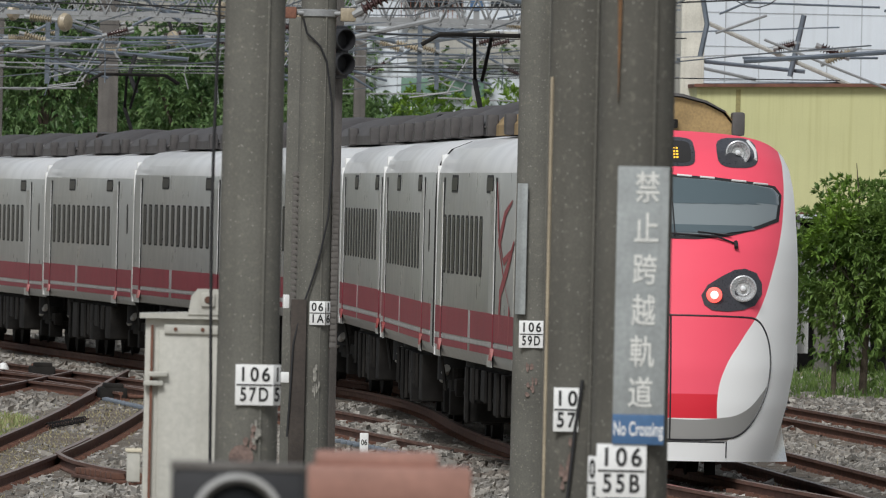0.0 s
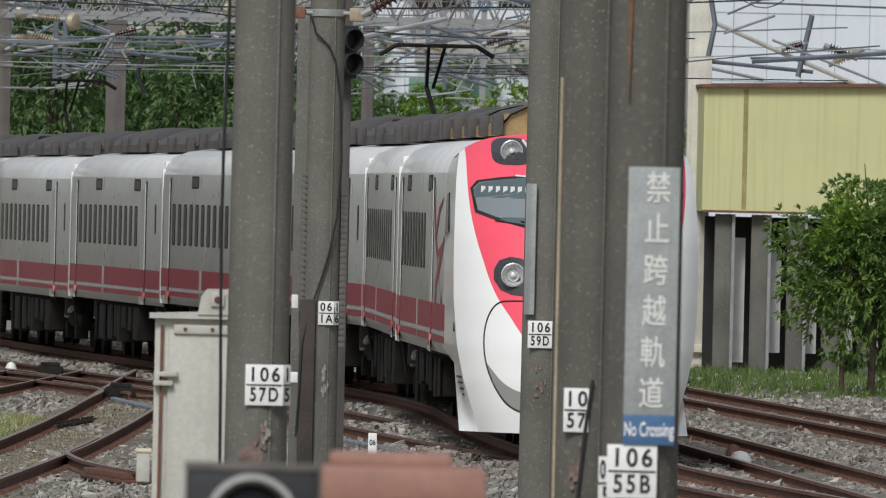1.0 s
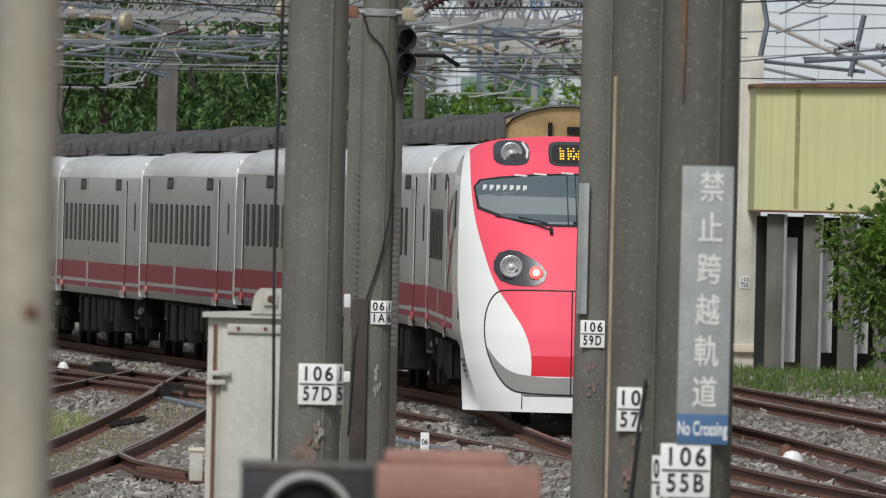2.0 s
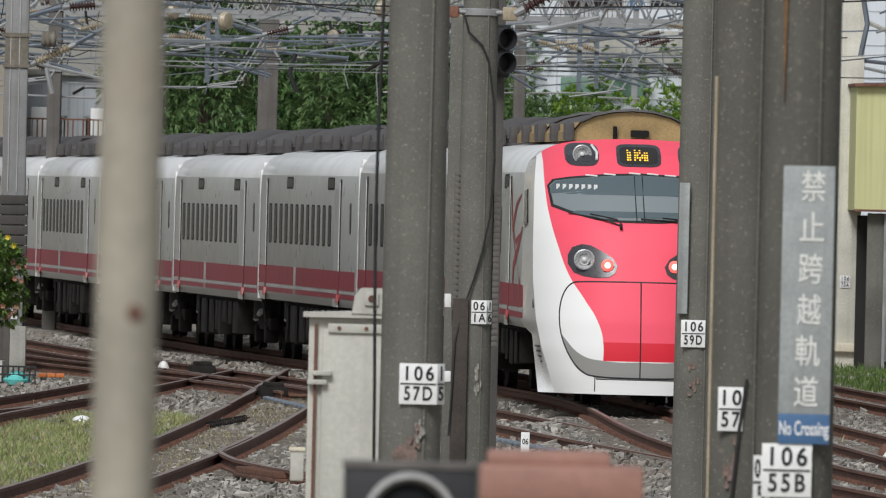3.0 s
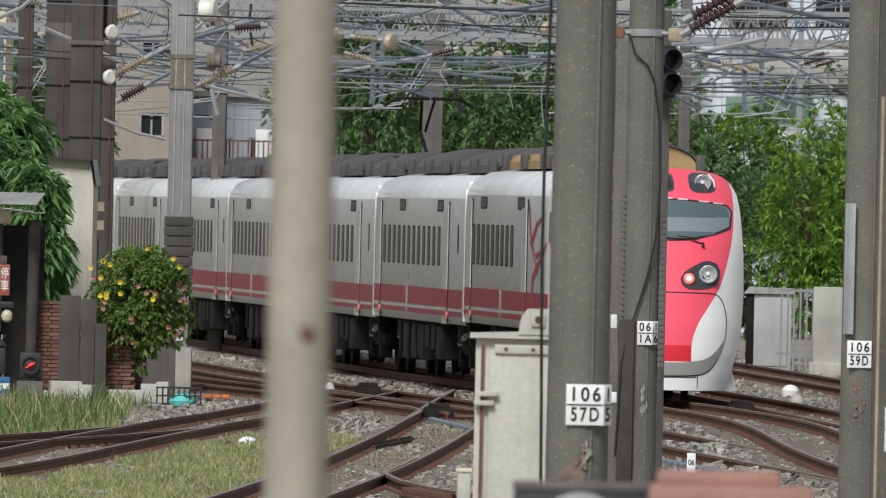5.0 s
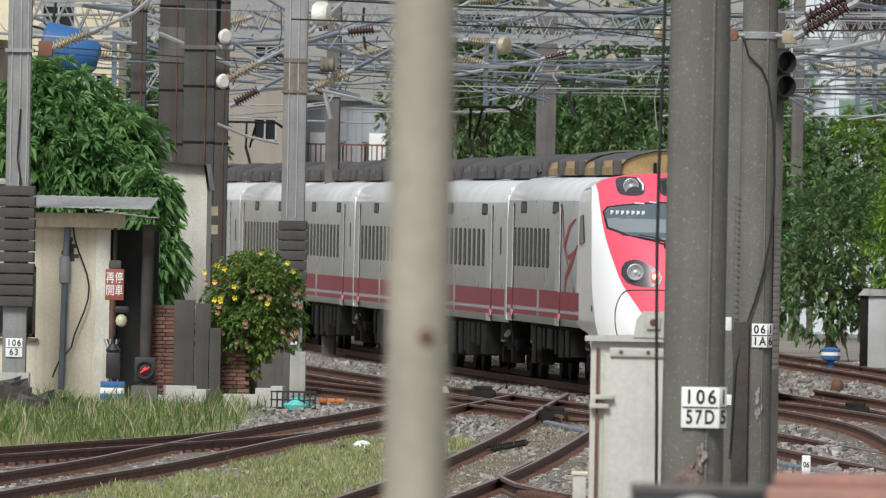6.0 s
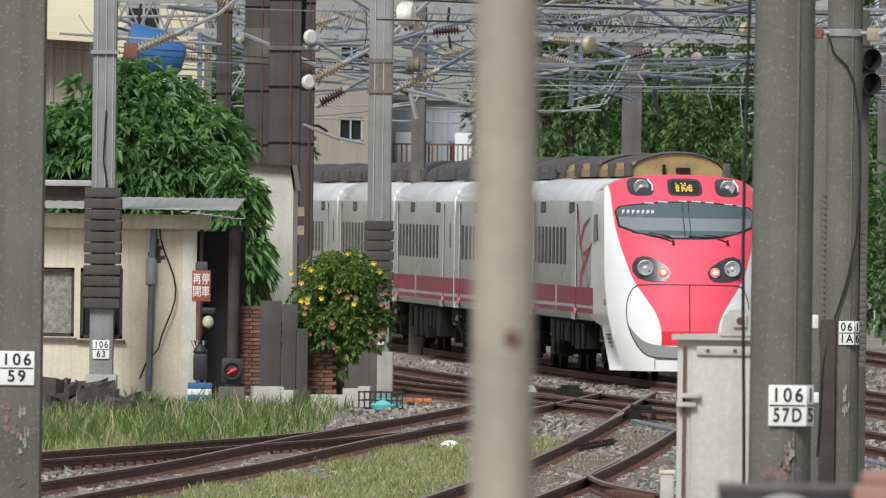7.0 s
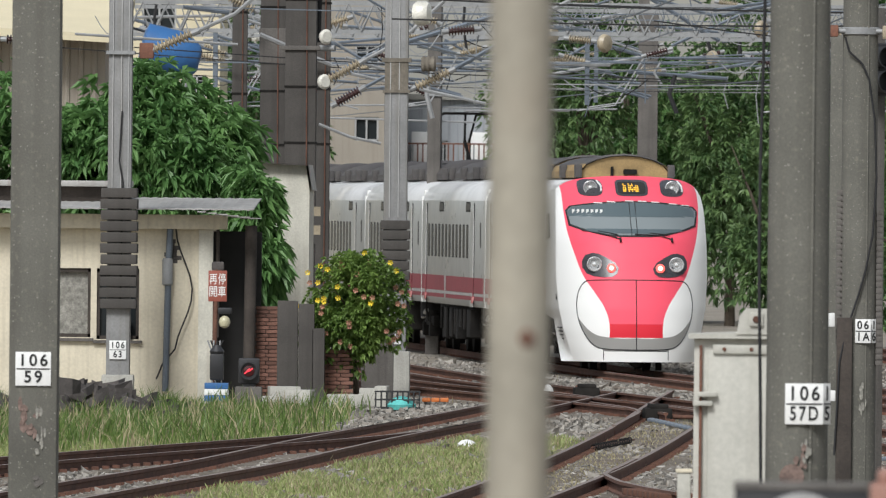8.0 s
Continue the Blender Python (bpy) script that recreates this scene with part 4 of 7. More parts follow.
# ribbed foot plate in the frog and a return spring on the switch rod
fp = thing("foot_plate", "rusty ribbed steel plate between the rails of a frog", "plate", (-0.62, 169.0, -0.05), 8, kind="structure")
part("base", Mesh().box((0, 0, -0.06), (0.46, 3.4, 0.04), RUST, 0.01), fp)
slat = Mesh().box((0, 0, 0), (0.44, 0.13, 0.07), RUST, 0.01).data("slat")
for k in range(8):
    part("slat", slat, fp).location = (0, -1.5 + 0.42 * k, 0.0)
sp = thing("return_spring", "rusty coil spring on a switch rod", "spring", (-1.42, 206, -0.08), -4)
coil = [(0.04 * math.cos(k * 0.9), -3 + k * 0.06, 0.04 * math.sin(k * 0.9)) for k in range(110)]
part("coil", Mesh().tube(coil, 0.011, UNDER, 5), sp)
part("rod", Mesh().cyl((0, -3.2, 0), (0, 4.2, 0), 0.014, RUST), sp)
for x0, y0, x1, y1 in ((2.18, 197.3, 3.88, 176.1), (2.15, 209.3, 3.22, 195.6), (-1.0, 231, -0.35, 222)):
    ch = thing("cable_chain", "blue-grey jointed cable guard lying along the rail", "cable guard", (0, 0, 0), group="cable guards")
    n = int(math.hypot(x1 - x0, y1 - y0) / 0.42)
    link = Mesh().box((0, 0, 0), (0.085, 0.13, 0.05), GALV_BLUE, 0.012).data("link")
    for k in range(n):
        q = part("link", link, ch)
        q.location = (x0 + (x1 - x0) * k / n, y0 + (y1 - y0) * k / n, -0.10 + 0.012 * (k % 2))


def cloud(name, v, f, mat, label, category, kind="stuff", parent=None, smooth=False):
    """One mesh from arrays: v (n, 3) corners, f (k, 3 or 4) faces."""
    me = bpy.data.meshes.new(name)
    me.vertices.add(len(v))
    me.vertices.foreach_set("co", np.ascontiguousarray(v, dtype=np.float32).ravel())
    k = f.shape[1]
    me.loops.add(f.size)
    me.loops.foreach_set("vertex_index", np.ascontiguousarray(f, dtype=np.int32).ravel())
    me.polygons.add(len(f))
    me.polygons.foreach_set("loop_start", np.arange(0, f.size, k, dtype=np.int32))
    me.polygons.foreach_set("use_smooth", np.full(len(f), smooth))
    me.materials.append(mat)
    me.update(calc_edges=True)
    ob = new(name, me)
    if parent:
        ob.parent = parent
        if label:
            tagged(ob, label)
        return ob
    return tagged(ob, label, category, "", kind)


rng = np.random.default_rng(7)


def stones(n, x, y, z, size, rough=0.35):
    """n irregular eight-cornered stones."""
    base = np.array([(-1, -1, -1), (1, -1, -1), (1, 1, -1), (-1, 1, -1), (-1, -1, 1), (1, -1, 1), (1, 1, 1), (-1, 1, 1)], float)
    faces = np.array([(0, 3, 2, 1), (4, 5, 6, 7), (0, 1, 5, 4), (1, 2, 6, 5), (2, 3, 7, 6), (3, 0, 4, 7)])
    v = base[None] * rng.uniform(rough, 0.95, (n, 8, 3)) * size[:, None, None]
    v[:, :, 2] *= 0.75
    a = rng.uniform(0, 6.28, n)
    b = rng.uniform(-0.6, 0.6, n)
    vx = v[:, :, 0] * np.cos(a)[:, None] - v[:, :, 1] * np.sin(a)[:, None]
    vy = v[:, :, 0] * np.sin(a)[:, None] + v[:, :, 1] * np.cos(a)[:, None]
    vz = v[:, :, 2] * np.cos(b)[:, None] + vx * np.sin(b)[:, None]
    v = np.stack([vx + x[:, None], vy + y[:, None], vz + z[:, None]], -1)
    f = faces[None] + (np.arange(n) * 8)[:, None, None]
    return v.reshape(-1, 3), f.reshape(-1, 4)


def on_grass(x, y):
    """How grassy a spot is: the verge at the left, before the hut and along the right-hand boundary."""
    lx, ly = np.array(TRACKS["left"]).T
    sx_, sy_ = np.array(TRACKS["siding"]).T
    a = np.clip((x - np.interp(y, ly, lx) - 0.68) * 4, 0, 1) * np.clip((np.interp(y, sy_, sx_) - 0.72 - x) * 2.0, 0, 1) * np.clip((218 - y) / 8, 0, 1)
    px_, py_ = np.array(TRACKS["loop"]).T
    b = np.clip((np.interp(y, py_, px_) - 0.8 - x) * 2.5, 0, 1) * np.clip((-5.4 - x) * 1.2, 0, 1) * np.clip((y - 186) / 6, 0, 1)
    c = np.clip((x - 8.6 - (262 - y) * 0.045) * 1.4, 0, 1) * np.clip((y - 254) / 6, 0, 1)
    return np.maximum(np.maximum(a, b), c)


N = 62000
y = 150 + 190 * rng.random(N) ** 1.25
x = rng.uniform(-0.051, 0.05, N) * y + rng.normal(0, 0.2, N)
keep = rng.random(N) > on_grass(x, y) * 0.8
for rx, ry in rail_lines:
    keep &= (np.abs(np.interp(y, ry, rx, left=99, right=99) - x) > 0.10)
x, y = x[keep], y[keep]
size = rng.uniform(0.028, 0.072, len(x)) * (1 + (rng.random(len(x)) > 0.985) * 0.9)
hump = 0.035 * np.sin(x * 1.7 + 0.4) * np.sin(y * 0.33)
main_x = np.interp(y, line_y, line_x)
hump = hump + 1.6 * rise(y) * np.clip(2.2 - np.abs(x - main_x), 0, 1)
v, f = stones(len(x), x, y, np.full(len(x), -0.185) + hump * 0.6 + rng.uniform(0, 0.025, len(x)), size)
cloud("ballast", v, f, BALLAST, "loose grey and rust-stained ballast stones between rails", "ballast")


def blades(x, y, z, h, w):
    n = len(x)
    a = rng.uniform(0, 6.28, n)
    lean = rng.normal(0, 0.35, (n, 2)) * h[:, None]
    dx, dy = np.cos(a) * w, np.sin(a) * w
    b0 = np.stack([x - dx, y - dy, z], -1)
    b1 = np.stack([x + dx, y + dy, z], -1)
    m0 = np.stack([x + dx * 0.7 + lean[:, 0] * 0.35, y + dy * 0.7 + lean[:, 1] * 0.35, z + h * 0.6], -1)
    m1 = np.stack([x - dx * 0.7 + lean[:, 0] * 0.35, y - dy * 0.7 + lean[:, 1] * 0.35, z + h * 0.6], -1)
    tip = np.stack([x + lean[:, 0], y + lean[:, 1], z + h], -1)
    v = np.stack([b0, b1, m0, m1, tip], 1).reshape(-1, 3)
    o = (np.arange(n) * 5)[:, None]
    f = np.concatenate([o + np.array([[0, 1, 2]]), o + np.array([[0, 2, 3]]), o + np.array([[3, 2, 4]])], 0)
    return v, f


def grass(n, x0, x1, y0, y1, hmin, hmax, mat, label, tuft=0.5):
    x, y = rng.uniform(x0, x1, n), rng.uniform(y0, y1, n)
    k = on_grass(x, y) * (0.35 + 0.65 * (np.sin(x * 3.1) * np.sin(y * 0.55 + x) > -tuft))
    s = rng.random(n) < k
    for rx, ry in rail_lines:
        s &= np.abs(np.interp(y, ry, rx, left=99, right=99) - x) > 0.12
    x, y = x[s], y[s]
    h = rng.uniform(hmin, hmax, len(x)) * (0.5 + 0.6 * np.abs(np.sin(x * 2.3 + y * 0.21)))
    v, f = blades(x, y, np.full(len(x), -0.19), h, rng.uniform(0.006, 0.016, len(x)))
    cloud("grass", v, f, mat, label, "grass")


grass(85000, -9.5, -1.6, 150, 220, 0.05, 0.15, GRASS, "short sparse green grass beside the rails")
grass(52000, -9.5, -1.6, 150, 220, 0.04, 0.14, DRYGRASS, "dry straw-coloured grass beside the rails", 0.2)
grass(26000, -13, -5.2, 188, 236, 0.05, 0.22, GRASS, "pale green grass between the track and the hut")
grass(20000, -13, -5.4, 200, 244, 0.10, 0.46, GRASS_GREEN, "tall green weeds below the hut wall", -0.15)
grass(5000, -13, -5.4, 196, 240, 0.15, 0.5, DRYGRASS, "dry stalks below the hut wall", -0.35)
grass(16000, 8.0, 15, 236, 300, 0.06, 0.22, GRASS_GREEN, "green verge below the yellow wall")

# overgrown tufts in the ballast
n = 2200
y = rng.uniform(165, 300, n)
x = rng.uniform(-0.05, 0.05, n) * y
s = np.sin(x * 1.9 + 1) * np.sin(y * 0.4 + x * 2) > 0.72
v, f = blades(x[s], y[s], np.full(s.sum(), -0.17), rng.uniform(0.05, 0.16, s.sum()), rng.uniform(0.006, 0.014, s.sum()))
cloud("weeds", v, f, DRYGRASS, "small dry weeds in the ballast", "weeds")


# straw between the rails of the siding
n = 5200
y = rng.uniform(155, 235, n)
sx_, sy_ = np.array(TRACKS["siding"]).T
x = np.interp(y, sy_, sx_) + rng.normal(0, 0.42, n)
v, f = blades(x, y, np.full(n, -0.19), rng.uniform(0.03, 0.10, n), rng.uniform(0.006, 0.018, n))
cloud("weeds", v, f, DRYGRASS, "short straw and dry weeds between rails", "weeds")


# ---- poles
def plate(parent, lines, at, w, h, rz=0.0):
    """A white enamel number plate with a dividing bar and two lines of black figures, facing -y."""
    p = new("number_plate")
    p.parent = parent
    p.matrix_basis = pose(*at, 0, 0, rz)
    m = Mesh()
    m.box((0, 0, 0), (w, 0.008, h), WHITE, 0.003)
    part("plate", m, p)
    m = Mesh()
    m.box((0, -0.006, 0), (w * 0.94, 0.004, h * 0.035), INK)
    part("bar", m, p)
    for text, z in zip(lines, (h * 0.24, -h * 0.25)):
        lettering("numeral", text, h * 0.48, INK, p, (0, -0.0065, z), 1.3, width=None if len(text) == 1 else w * (0.74 if len(text) > 2 or w < 0.2 else 0.5), bold=0.021)
    return p


def round_pole(label, at, r0, r1, height, plates=(), name="concrete_pole", mat=CONCRETE):
    ob = thing(name, label, "pole", (at[0], at[1], 0), group="poles of the line")
    m = Mesh()
    prof = [(r0 + (r1 - r0) * k / 12, -0.4 + (height + 0.4) * k / 12) for k in range(13)]
    m.lathe((0, 0, 0), prof, mat, 28)
    part("shaft", m, ob)
    part("mould_seam", Mesh().box((r0 * 0.42, -r0 * 0.90, height / 2 - 0.2), (0.014, 0.012, height), mat), ob)
    for lines, dx, z, w, h in plates:
        plate(ob, lines, (dx, -math.sqrt(max(r0 * r0 - dx * dx * 0.6, 0.01)) - 0.012, z), w, h)
    return ob


def stain(parent, at, w, h, mat):
    rnd = random.Random(int(at[2] * 100))
    for k in range(9):
        bw, bh = w * rnd.uniform(0.08, 0.2), h * rnd.uniform(0.05, 0.16)
        m = Mesh()
        n = 9
        ring = [(bw * rnd.uniform(0.6, 1.15) * math.cos(6.283 * j / n), bh * rnd.uniform(0.6, 1.15) * math.sin(6.283 * j / n)) for j in range(n)]
        m.poly(ring, -0.001, 0.001, mat)
        part("paint_flake", m, parent, "", 0, (at[0] + rnd.uniform(-w / 2, w / 2) * 0.7, at[1] - 0.0012 * k, at[2] + rnd.uniform(-h / 2, h / 2) * 0.8))


RUST_ORANGE = material("orange_rust", (0.17, 0.09, 0.042), 0.9, var=0.3, scale=5, bump=0.1)
FADED_RED = material("faded_red_paint", (0.185, 0.13, 0.11), 0.9, var=0.4, scale=9, bump=0.1)
FADED_PALE = material("faded_pale_paint", (0.26, 0.25, 0.22), 0.9, var=0.4, scale=9, bump=0.1)

p57d = round_pole("grey round concrete pole with white number plate 106 57D", (0.518, 98), 0.205, 0.183, 8.5, [(("106", "57D"), 0.045, 1.886, 0.245, 0.262)])
plate(p57d, ("1", "5"), (0.188, -0.103, 1.886), 0.085, 0.262, 56)
stain(p57d, (0.02, -0.205, 1.58), 0.1, 0.24, FADED_RED)
stain(p57d, (0.06, -0.204, 1.56), 0.08, 0.24, FADED_PALE)
m = Mesh()
m.lathe((-0.03, -0.2, 1.42), [(0.075, 0), (0.08, 0.006), (0.06, 0.008)], FADED_RED, 18, (0, -1, 0))
part("ring_mark", m, p57d)
m = Mesh()
m.tube([(-0.24 + 0.012 * math.sin(k * 0.9), -0.05, 0.4 + k * 0.5) for k in range(14)], 0.011, RUBBER)
part("cable", m, p57d, "black cable hanging beside the pole")

p55b = round_pole("grey concrete pole with no crossing sign and plate 106 55B", (2.355, 77), 0.197, 0.180, 8.0, [(("106", "55B"), -0.045, 1.765, 0.252, 0.27)], mat=CONCRETE_BROWN)
sign = new("warning_sign")
sign.parent = p55b
sign.matrix_basis = pose(0.035, -0.212, 2.62, 0, 0, 0)
m = Mesh()
m.box((0, 0, 0.055), (0.26, 0.006, 1.25), SIGN_GREY, 0.003)
part("panel", m, sign, "weathered grey panel with faded white characters")
m = Mesh()
m.box((0, -0.005, -0.645), (0.26, 0.006, 0.15), SIGN_BLUE, 0.002)
part("blue_band", m, sign)
for k, ch in enumerate("禁止跨越軌道"):
    lettering("character", ch, 0.165, SIGN_TEXT, sign, (0.022 - 0.003 * k, -0.006, 0.565 - 0.207 * k), 1.0, width=0.122, bold=0.011)
lettering("lettering", "No Crossing", 0.1, WHITE, sign, (0, -0.01, -0.645), 1.0, width=0.25)
plate(p55b, ("06", "5"), (-0.165, -0.115, 1.70), 0.13, 0.27, -50)
part("rust_streak", Mesh().poly([(-0.118, 4.4), (-0.088, 4.4), (-0.094, 3.95), (-0.101, 3.62), (-0.108, 3.9)], -0.182, -0.160, RUST_ORANGE), p55b, "orange rust streak")

p57 = round_pole("grey concrete pole with plate 106 57 and orange conduit", (2.44, 91), 0.20, 0.183, 8.5, [(("10", "57"), -0.055, 1.87, 0.15, 0.262)], mat=CONCRETE_BROWN)
m = Mesh()
m.tube([(-0.175, -0.09, 0.5), (-0.178, -0.09, 3.85)], 0.012, CERAMIC_TAN)
part("conduit", m, p57)
m = Mesh()
m.tube([(0.04, -0.21, 2.05), (0.0, -0.22, 1.75), (-0.05, -0.215, 1.2)], 0.010, RUBBER)
part("cable", m, p57)
stain(p57, (-0.06, -0.2, 1.55), 0.1, 0.35, FADED_RED)

p59d = round_pole("grey round concrete pole with number plate 106 59D", (3.5, 147), 0.205, 0.183, 9, [(("106", "59D"), -0.03, 1.80, 0.235, 0.262)])
m = Mesh()
m.box((-0.14, -0.2, 2.62), (0.12, 0.012, 1.26), SIGN_GREY, 0.003, rz=-38)
part("side_sign", m, p59d, "pale sign panel seen edge-on")
stain(p59d, (-0.02, -0.205, 1.35), 0.14, 0.35, FADED_RED)

p1a = round_pole("grey round concrete pole with number plate 106 1A and clamped cables", (1.45, 157), 0.19, 0.175, 9, [(("06", "1A"), 0.05, 1.877, 0.16, 0.245)])
plate(p1a, ("1", "6"), (0.158, -0.115, 1.877), 0.07, 0.245, 50)
stain(p1a, (0.05, -0.185, 1.2), 0.1, 0.5, FADED_PALE)
clamp_data = Mesh().box((0, 0, 0), (0.07, 0.16, 0.05), CONCRETE_DARK, 0.006).data("clamp_block")
for k in range(52):
    b = new("clamp_block", clamp_data)
    b.parent = p1a
    b.location = (0.215, 0.0, 1.55 + k * 0.062) if k < 26 else (-0.195, 0.0, 1.75 + (k - 26) * 0.062)
m = Mesh()
m.box((-0.14, -0.22, 0.895), (0.16, 0.05, 2.24), WOOD, 0.01)
part("plank", m, p1a, "dark weathered plank")
m = Mesh()
m.tube([(-0.16, -0.2, 4.9), (-0.12, -0.2, 4.75), (0.02, -0.21, 4.62), (0.09, -0.21, 4.46), (0.15, -0.2, 4.05), (0.175, -0.2, 3.45), (0.14, -0.2, 2.86), (0.07, -0.21, 2.5), (0.0, -0.22, 2.25),
        (-0.13, -0.23, 1.85), (-0.19, -0.25, 1.55), (-0.21, -0.26, 1.1), (-0.235, -0.26, 0.6)], 0.011, RUBBER)
part("cable", m, p1a, "loose black cable")
part("junction_box", Mesh().box((-0.27, -0.2, 1.21), (0.09, 0.06, 0.11), WHITE, 0.01), p1a, "small white junction box")
part("junction_box", Mesh().box((-0.275, -0.22, 1.99), (0.06, 0.05, 0.14), WHITE, 0.01, rz=20), p1a, "small white junction box")
m = Mesh()
m.lathe((0, 0, 4.92), [(0.185, 0), (0.2, 0.01), (0.2, 0.07), (0.185, 0.08)], GALV, 24)
m.box((-0.3, -0.1, 4.96), (0.14, 0.14, 0.12), RUST_TRIM, 0.02)
m.box((0.3, -0.1, 4.95), (0.16, 0.14, 0.14), CERAMIC_TAN, 0.02)
m.cyl((-0.4, -0.1, 4.96), (0.45, -0.1, 4.96), 0.025, GALV)
part("clamp_band", m, p1a)
INS = ((0.40, 4.98, 0.95, 5.30), (0.42, 5.12, 0.98, 5.44))
post = thing("steel_post", "slim weathered concrete post behind the cable pole", "post", (1.24, 160, 0), group="poles of the line")
m = Mesh()
m.box((0, 0, 2.3), (0.15, 0.15, 5.3), CONCRETE, 0.015)
part("shaft", m, post)


def square_pole(label, at, w, height, mat, wrap=None, plates=(), d=None, name="catenary_mast", base=None):
    ob = thing(name, label, "pole", (at[0], at[1], 0), group="poles of the line")
    m = Mesh()
    m.box((0, 0, height / 2 - 0.2), (w, d or w, height + 0.4), mat, 0.025)
    part("shaft", m, ob)
    if mat is POLE_DARK:
        for z in (4.1, 5.0, 6.4):
            part("steel_band", Mesh().box((0, 0, z), (w + 0.02, (d or w) + 0.02, 0.035), UNDER), ob)
        part("earth_wire", Mesh().tube([(w * 0.2, -w / 2 - 0.012, 0.2), (w * 0.22, -w / 2 - 0.02, 3.0), (w * 0.18, -w / 2 - 0.012, 7.5)], 0.011, RUST, 5), ob)
    if wrap:
        z0, z1, ww = wrap
        n = int((z1 - z0) / 0.155)
        for k in range(n):
            m = Mesh()
            m.box((0, 0, z0 + (k + 0.5) * (z1 - z0) / n), (ww * (1 if k % 2 else 0.97), ww, (z1 - z0) / n - 0.02), POLE_DARK, 0.015)
            part("wrap_block", m, ob)
    if base:
        m = Mesh()
        m.box((0, 0, base / 2 - 0.2), (w * 1.35, w * 1.35, base + 0.4), CONCRETE_LIGHT, 0.02)
        part("footing", m, ob)
    for lines, dx, z, ww, h in plates:
        plate(ob, lines, (dx, -(d or w) / 2 - (0.012 if not wrap else 0.02), z), ww, h)
    return ob


p59 = square_pole("grey square concrete pole with number plate 106 59", (-5.28, 118), 0.375, 8, CONCRETE, plates=[(("106", "59"), 0.0, 1.84, 0.275, 0.262)])
stain(p59, (-0.03, -0.19, 1.45), 0.2, 0.4, FADED_RED)
stain(p59, (0.06, -0.19, 1.35), 0.1, 0.4, FADED_PALE)
stain(p59, (0.06, -0.19, 0.9), 0.2, 0.3, CONCRETE_DARK)


def insulator(parent, a, b, r, mat, sheds=9, name="insulator"):
    """A ribbed rod insulator from a to b."""
    a, b = Vector(a), Vector(b)
    ln = (b - a).length
    prof = [(r * 0.4, 0.0)]
    for k in range(sheds):
        h = ln * (0.08 + 0.84 * k / sheds)
        s = ln * 0.84 / sheds
        prof += [(r * 0.45, h), (r, h + s * 0.35), (r * 0.95, h + s * 0.5), (r * 0.45, h + s * 0.7)]
    prof += [(r * 0.4, ln)]
    m = Mesh()
    m.lathe(a, prof, mat, 12, tuple((b - a).normalized()))
    for p, q in ((a, 0.0), (b, 0.0)):
        m.cyl(p - (b - a).normalized() * 0.06, p + (b - a).normalized() * 0.06, r * 0.55, GALV, n=8)
    return part(name, m, parent)


p63 = square_pole("grey steel mast wrapped in dark blocks with number plate 106 63", (-8.4, 214), 0.33, 8.5, MAST, wrap=(1.62, 3.33, 0.52), plates=[(("106", "63"), 0.0, 1.05, 0.235, 0.262)], base=0.7)
m = Mesh()
for x in (-0.1, 0.02, 0.12):
    m.box((x, -0.175, 5.8), (0.012, 0.02, 5.0), GREY_PAINT)
m.tube([(0.03, -0.19, 4.4), (0.0, -0.2, 3.7), (0.05, -0.2, 3.4), (0.03, -0.2, 1.7)], 0.012, RUBBER)
part("earth_wire", m, p63)
m = Mesh()
m.box((0.36, 0, 5.25), (0.2, 0.2, 0.22), RUST_TRIM, 0.02)
m.box((0.0, -0.02, 5.22), (0.40, 0.38, 0.05), GALV)
part("bracket", m, p63)
insulator(p63, (0.42, -0.05, 5.25), (1.05, -0.1, 5.52), 0.085, CERAMIC_TAN, 10)
m = Mesh()
m.tube([(1.05, -0.1, 5.52), (1.6, -0.1, 5.78), (2.3, -0.1, 6.4), (3.2, 0, 7.2)], 0.03, GALV)
part("arm", m, p63)

for xa, za, xb, zb in INS:
    insulator(p1a, (xa, -0.15, za), (xb, -0.2, zb), 0.075, CERAMIC_BROWN, 9)
recede(p63, 1.168)

p7a = square_pole("grey steel mast wrapped in dark blocks with a small number plate", (-5.5, 260), 0.40, 9, MAST, wrap=(1.65, 2.86, 0.50), plates=[(("106", "7A"), 0.0, 0.87, 0.235, 0.262)], base=0.62)
m = Mesh()
for x in (-0.1, 0.05):
    m.box((x, -0.21, 5.6), (0.014, 0.02, 5.4), GREY_PAINT)
part("earth_wire", m, p7a)
m = Mesh()
m.box((0.0, 0, 5.05), (0.46, 0.46, 0.05), MAST_STAIN)
m.box((0.0, 0, 5.58), (0.50, 0.46, 0.07), MAST_STAIN)
m.box((0.0, -0.205, 5.3), (0.40, 0.02, 0.5), MAST_STAIN)
part("bracket", m, p7a)
insulator(p7a, (0.28, -0.05, 5.10), (0.95, -0.1, 5.42), 0.09, CERAMIC_TAN, 10)
m = Mesh()
m.tube([(0.95, -0.1, 5.42), (1.7, -0.1, 5.85), (2.6, 0, 6.4)], 0.04, GALV_BLUE)
part("arm", m, p7a)
m = Mesh()
m.lathe((0.28, -0.35, 6.38), [(0.06, 0), (0.17, 0.02), (0.21, 0.08), (0.21, 0.22), (0.17, 0.28), (0.06, 0.3)], PORCELAIN, 20, (1, -0.25, 0))
m.lathe((0.52, -0.40, 6.38), [(0.07, 0), (0.07, 0.03)], RUST, 12, (1, -0.25, 0))
part("porcelain_drum", m, p7a, "large white porcelain insulator")
m = Mesh()
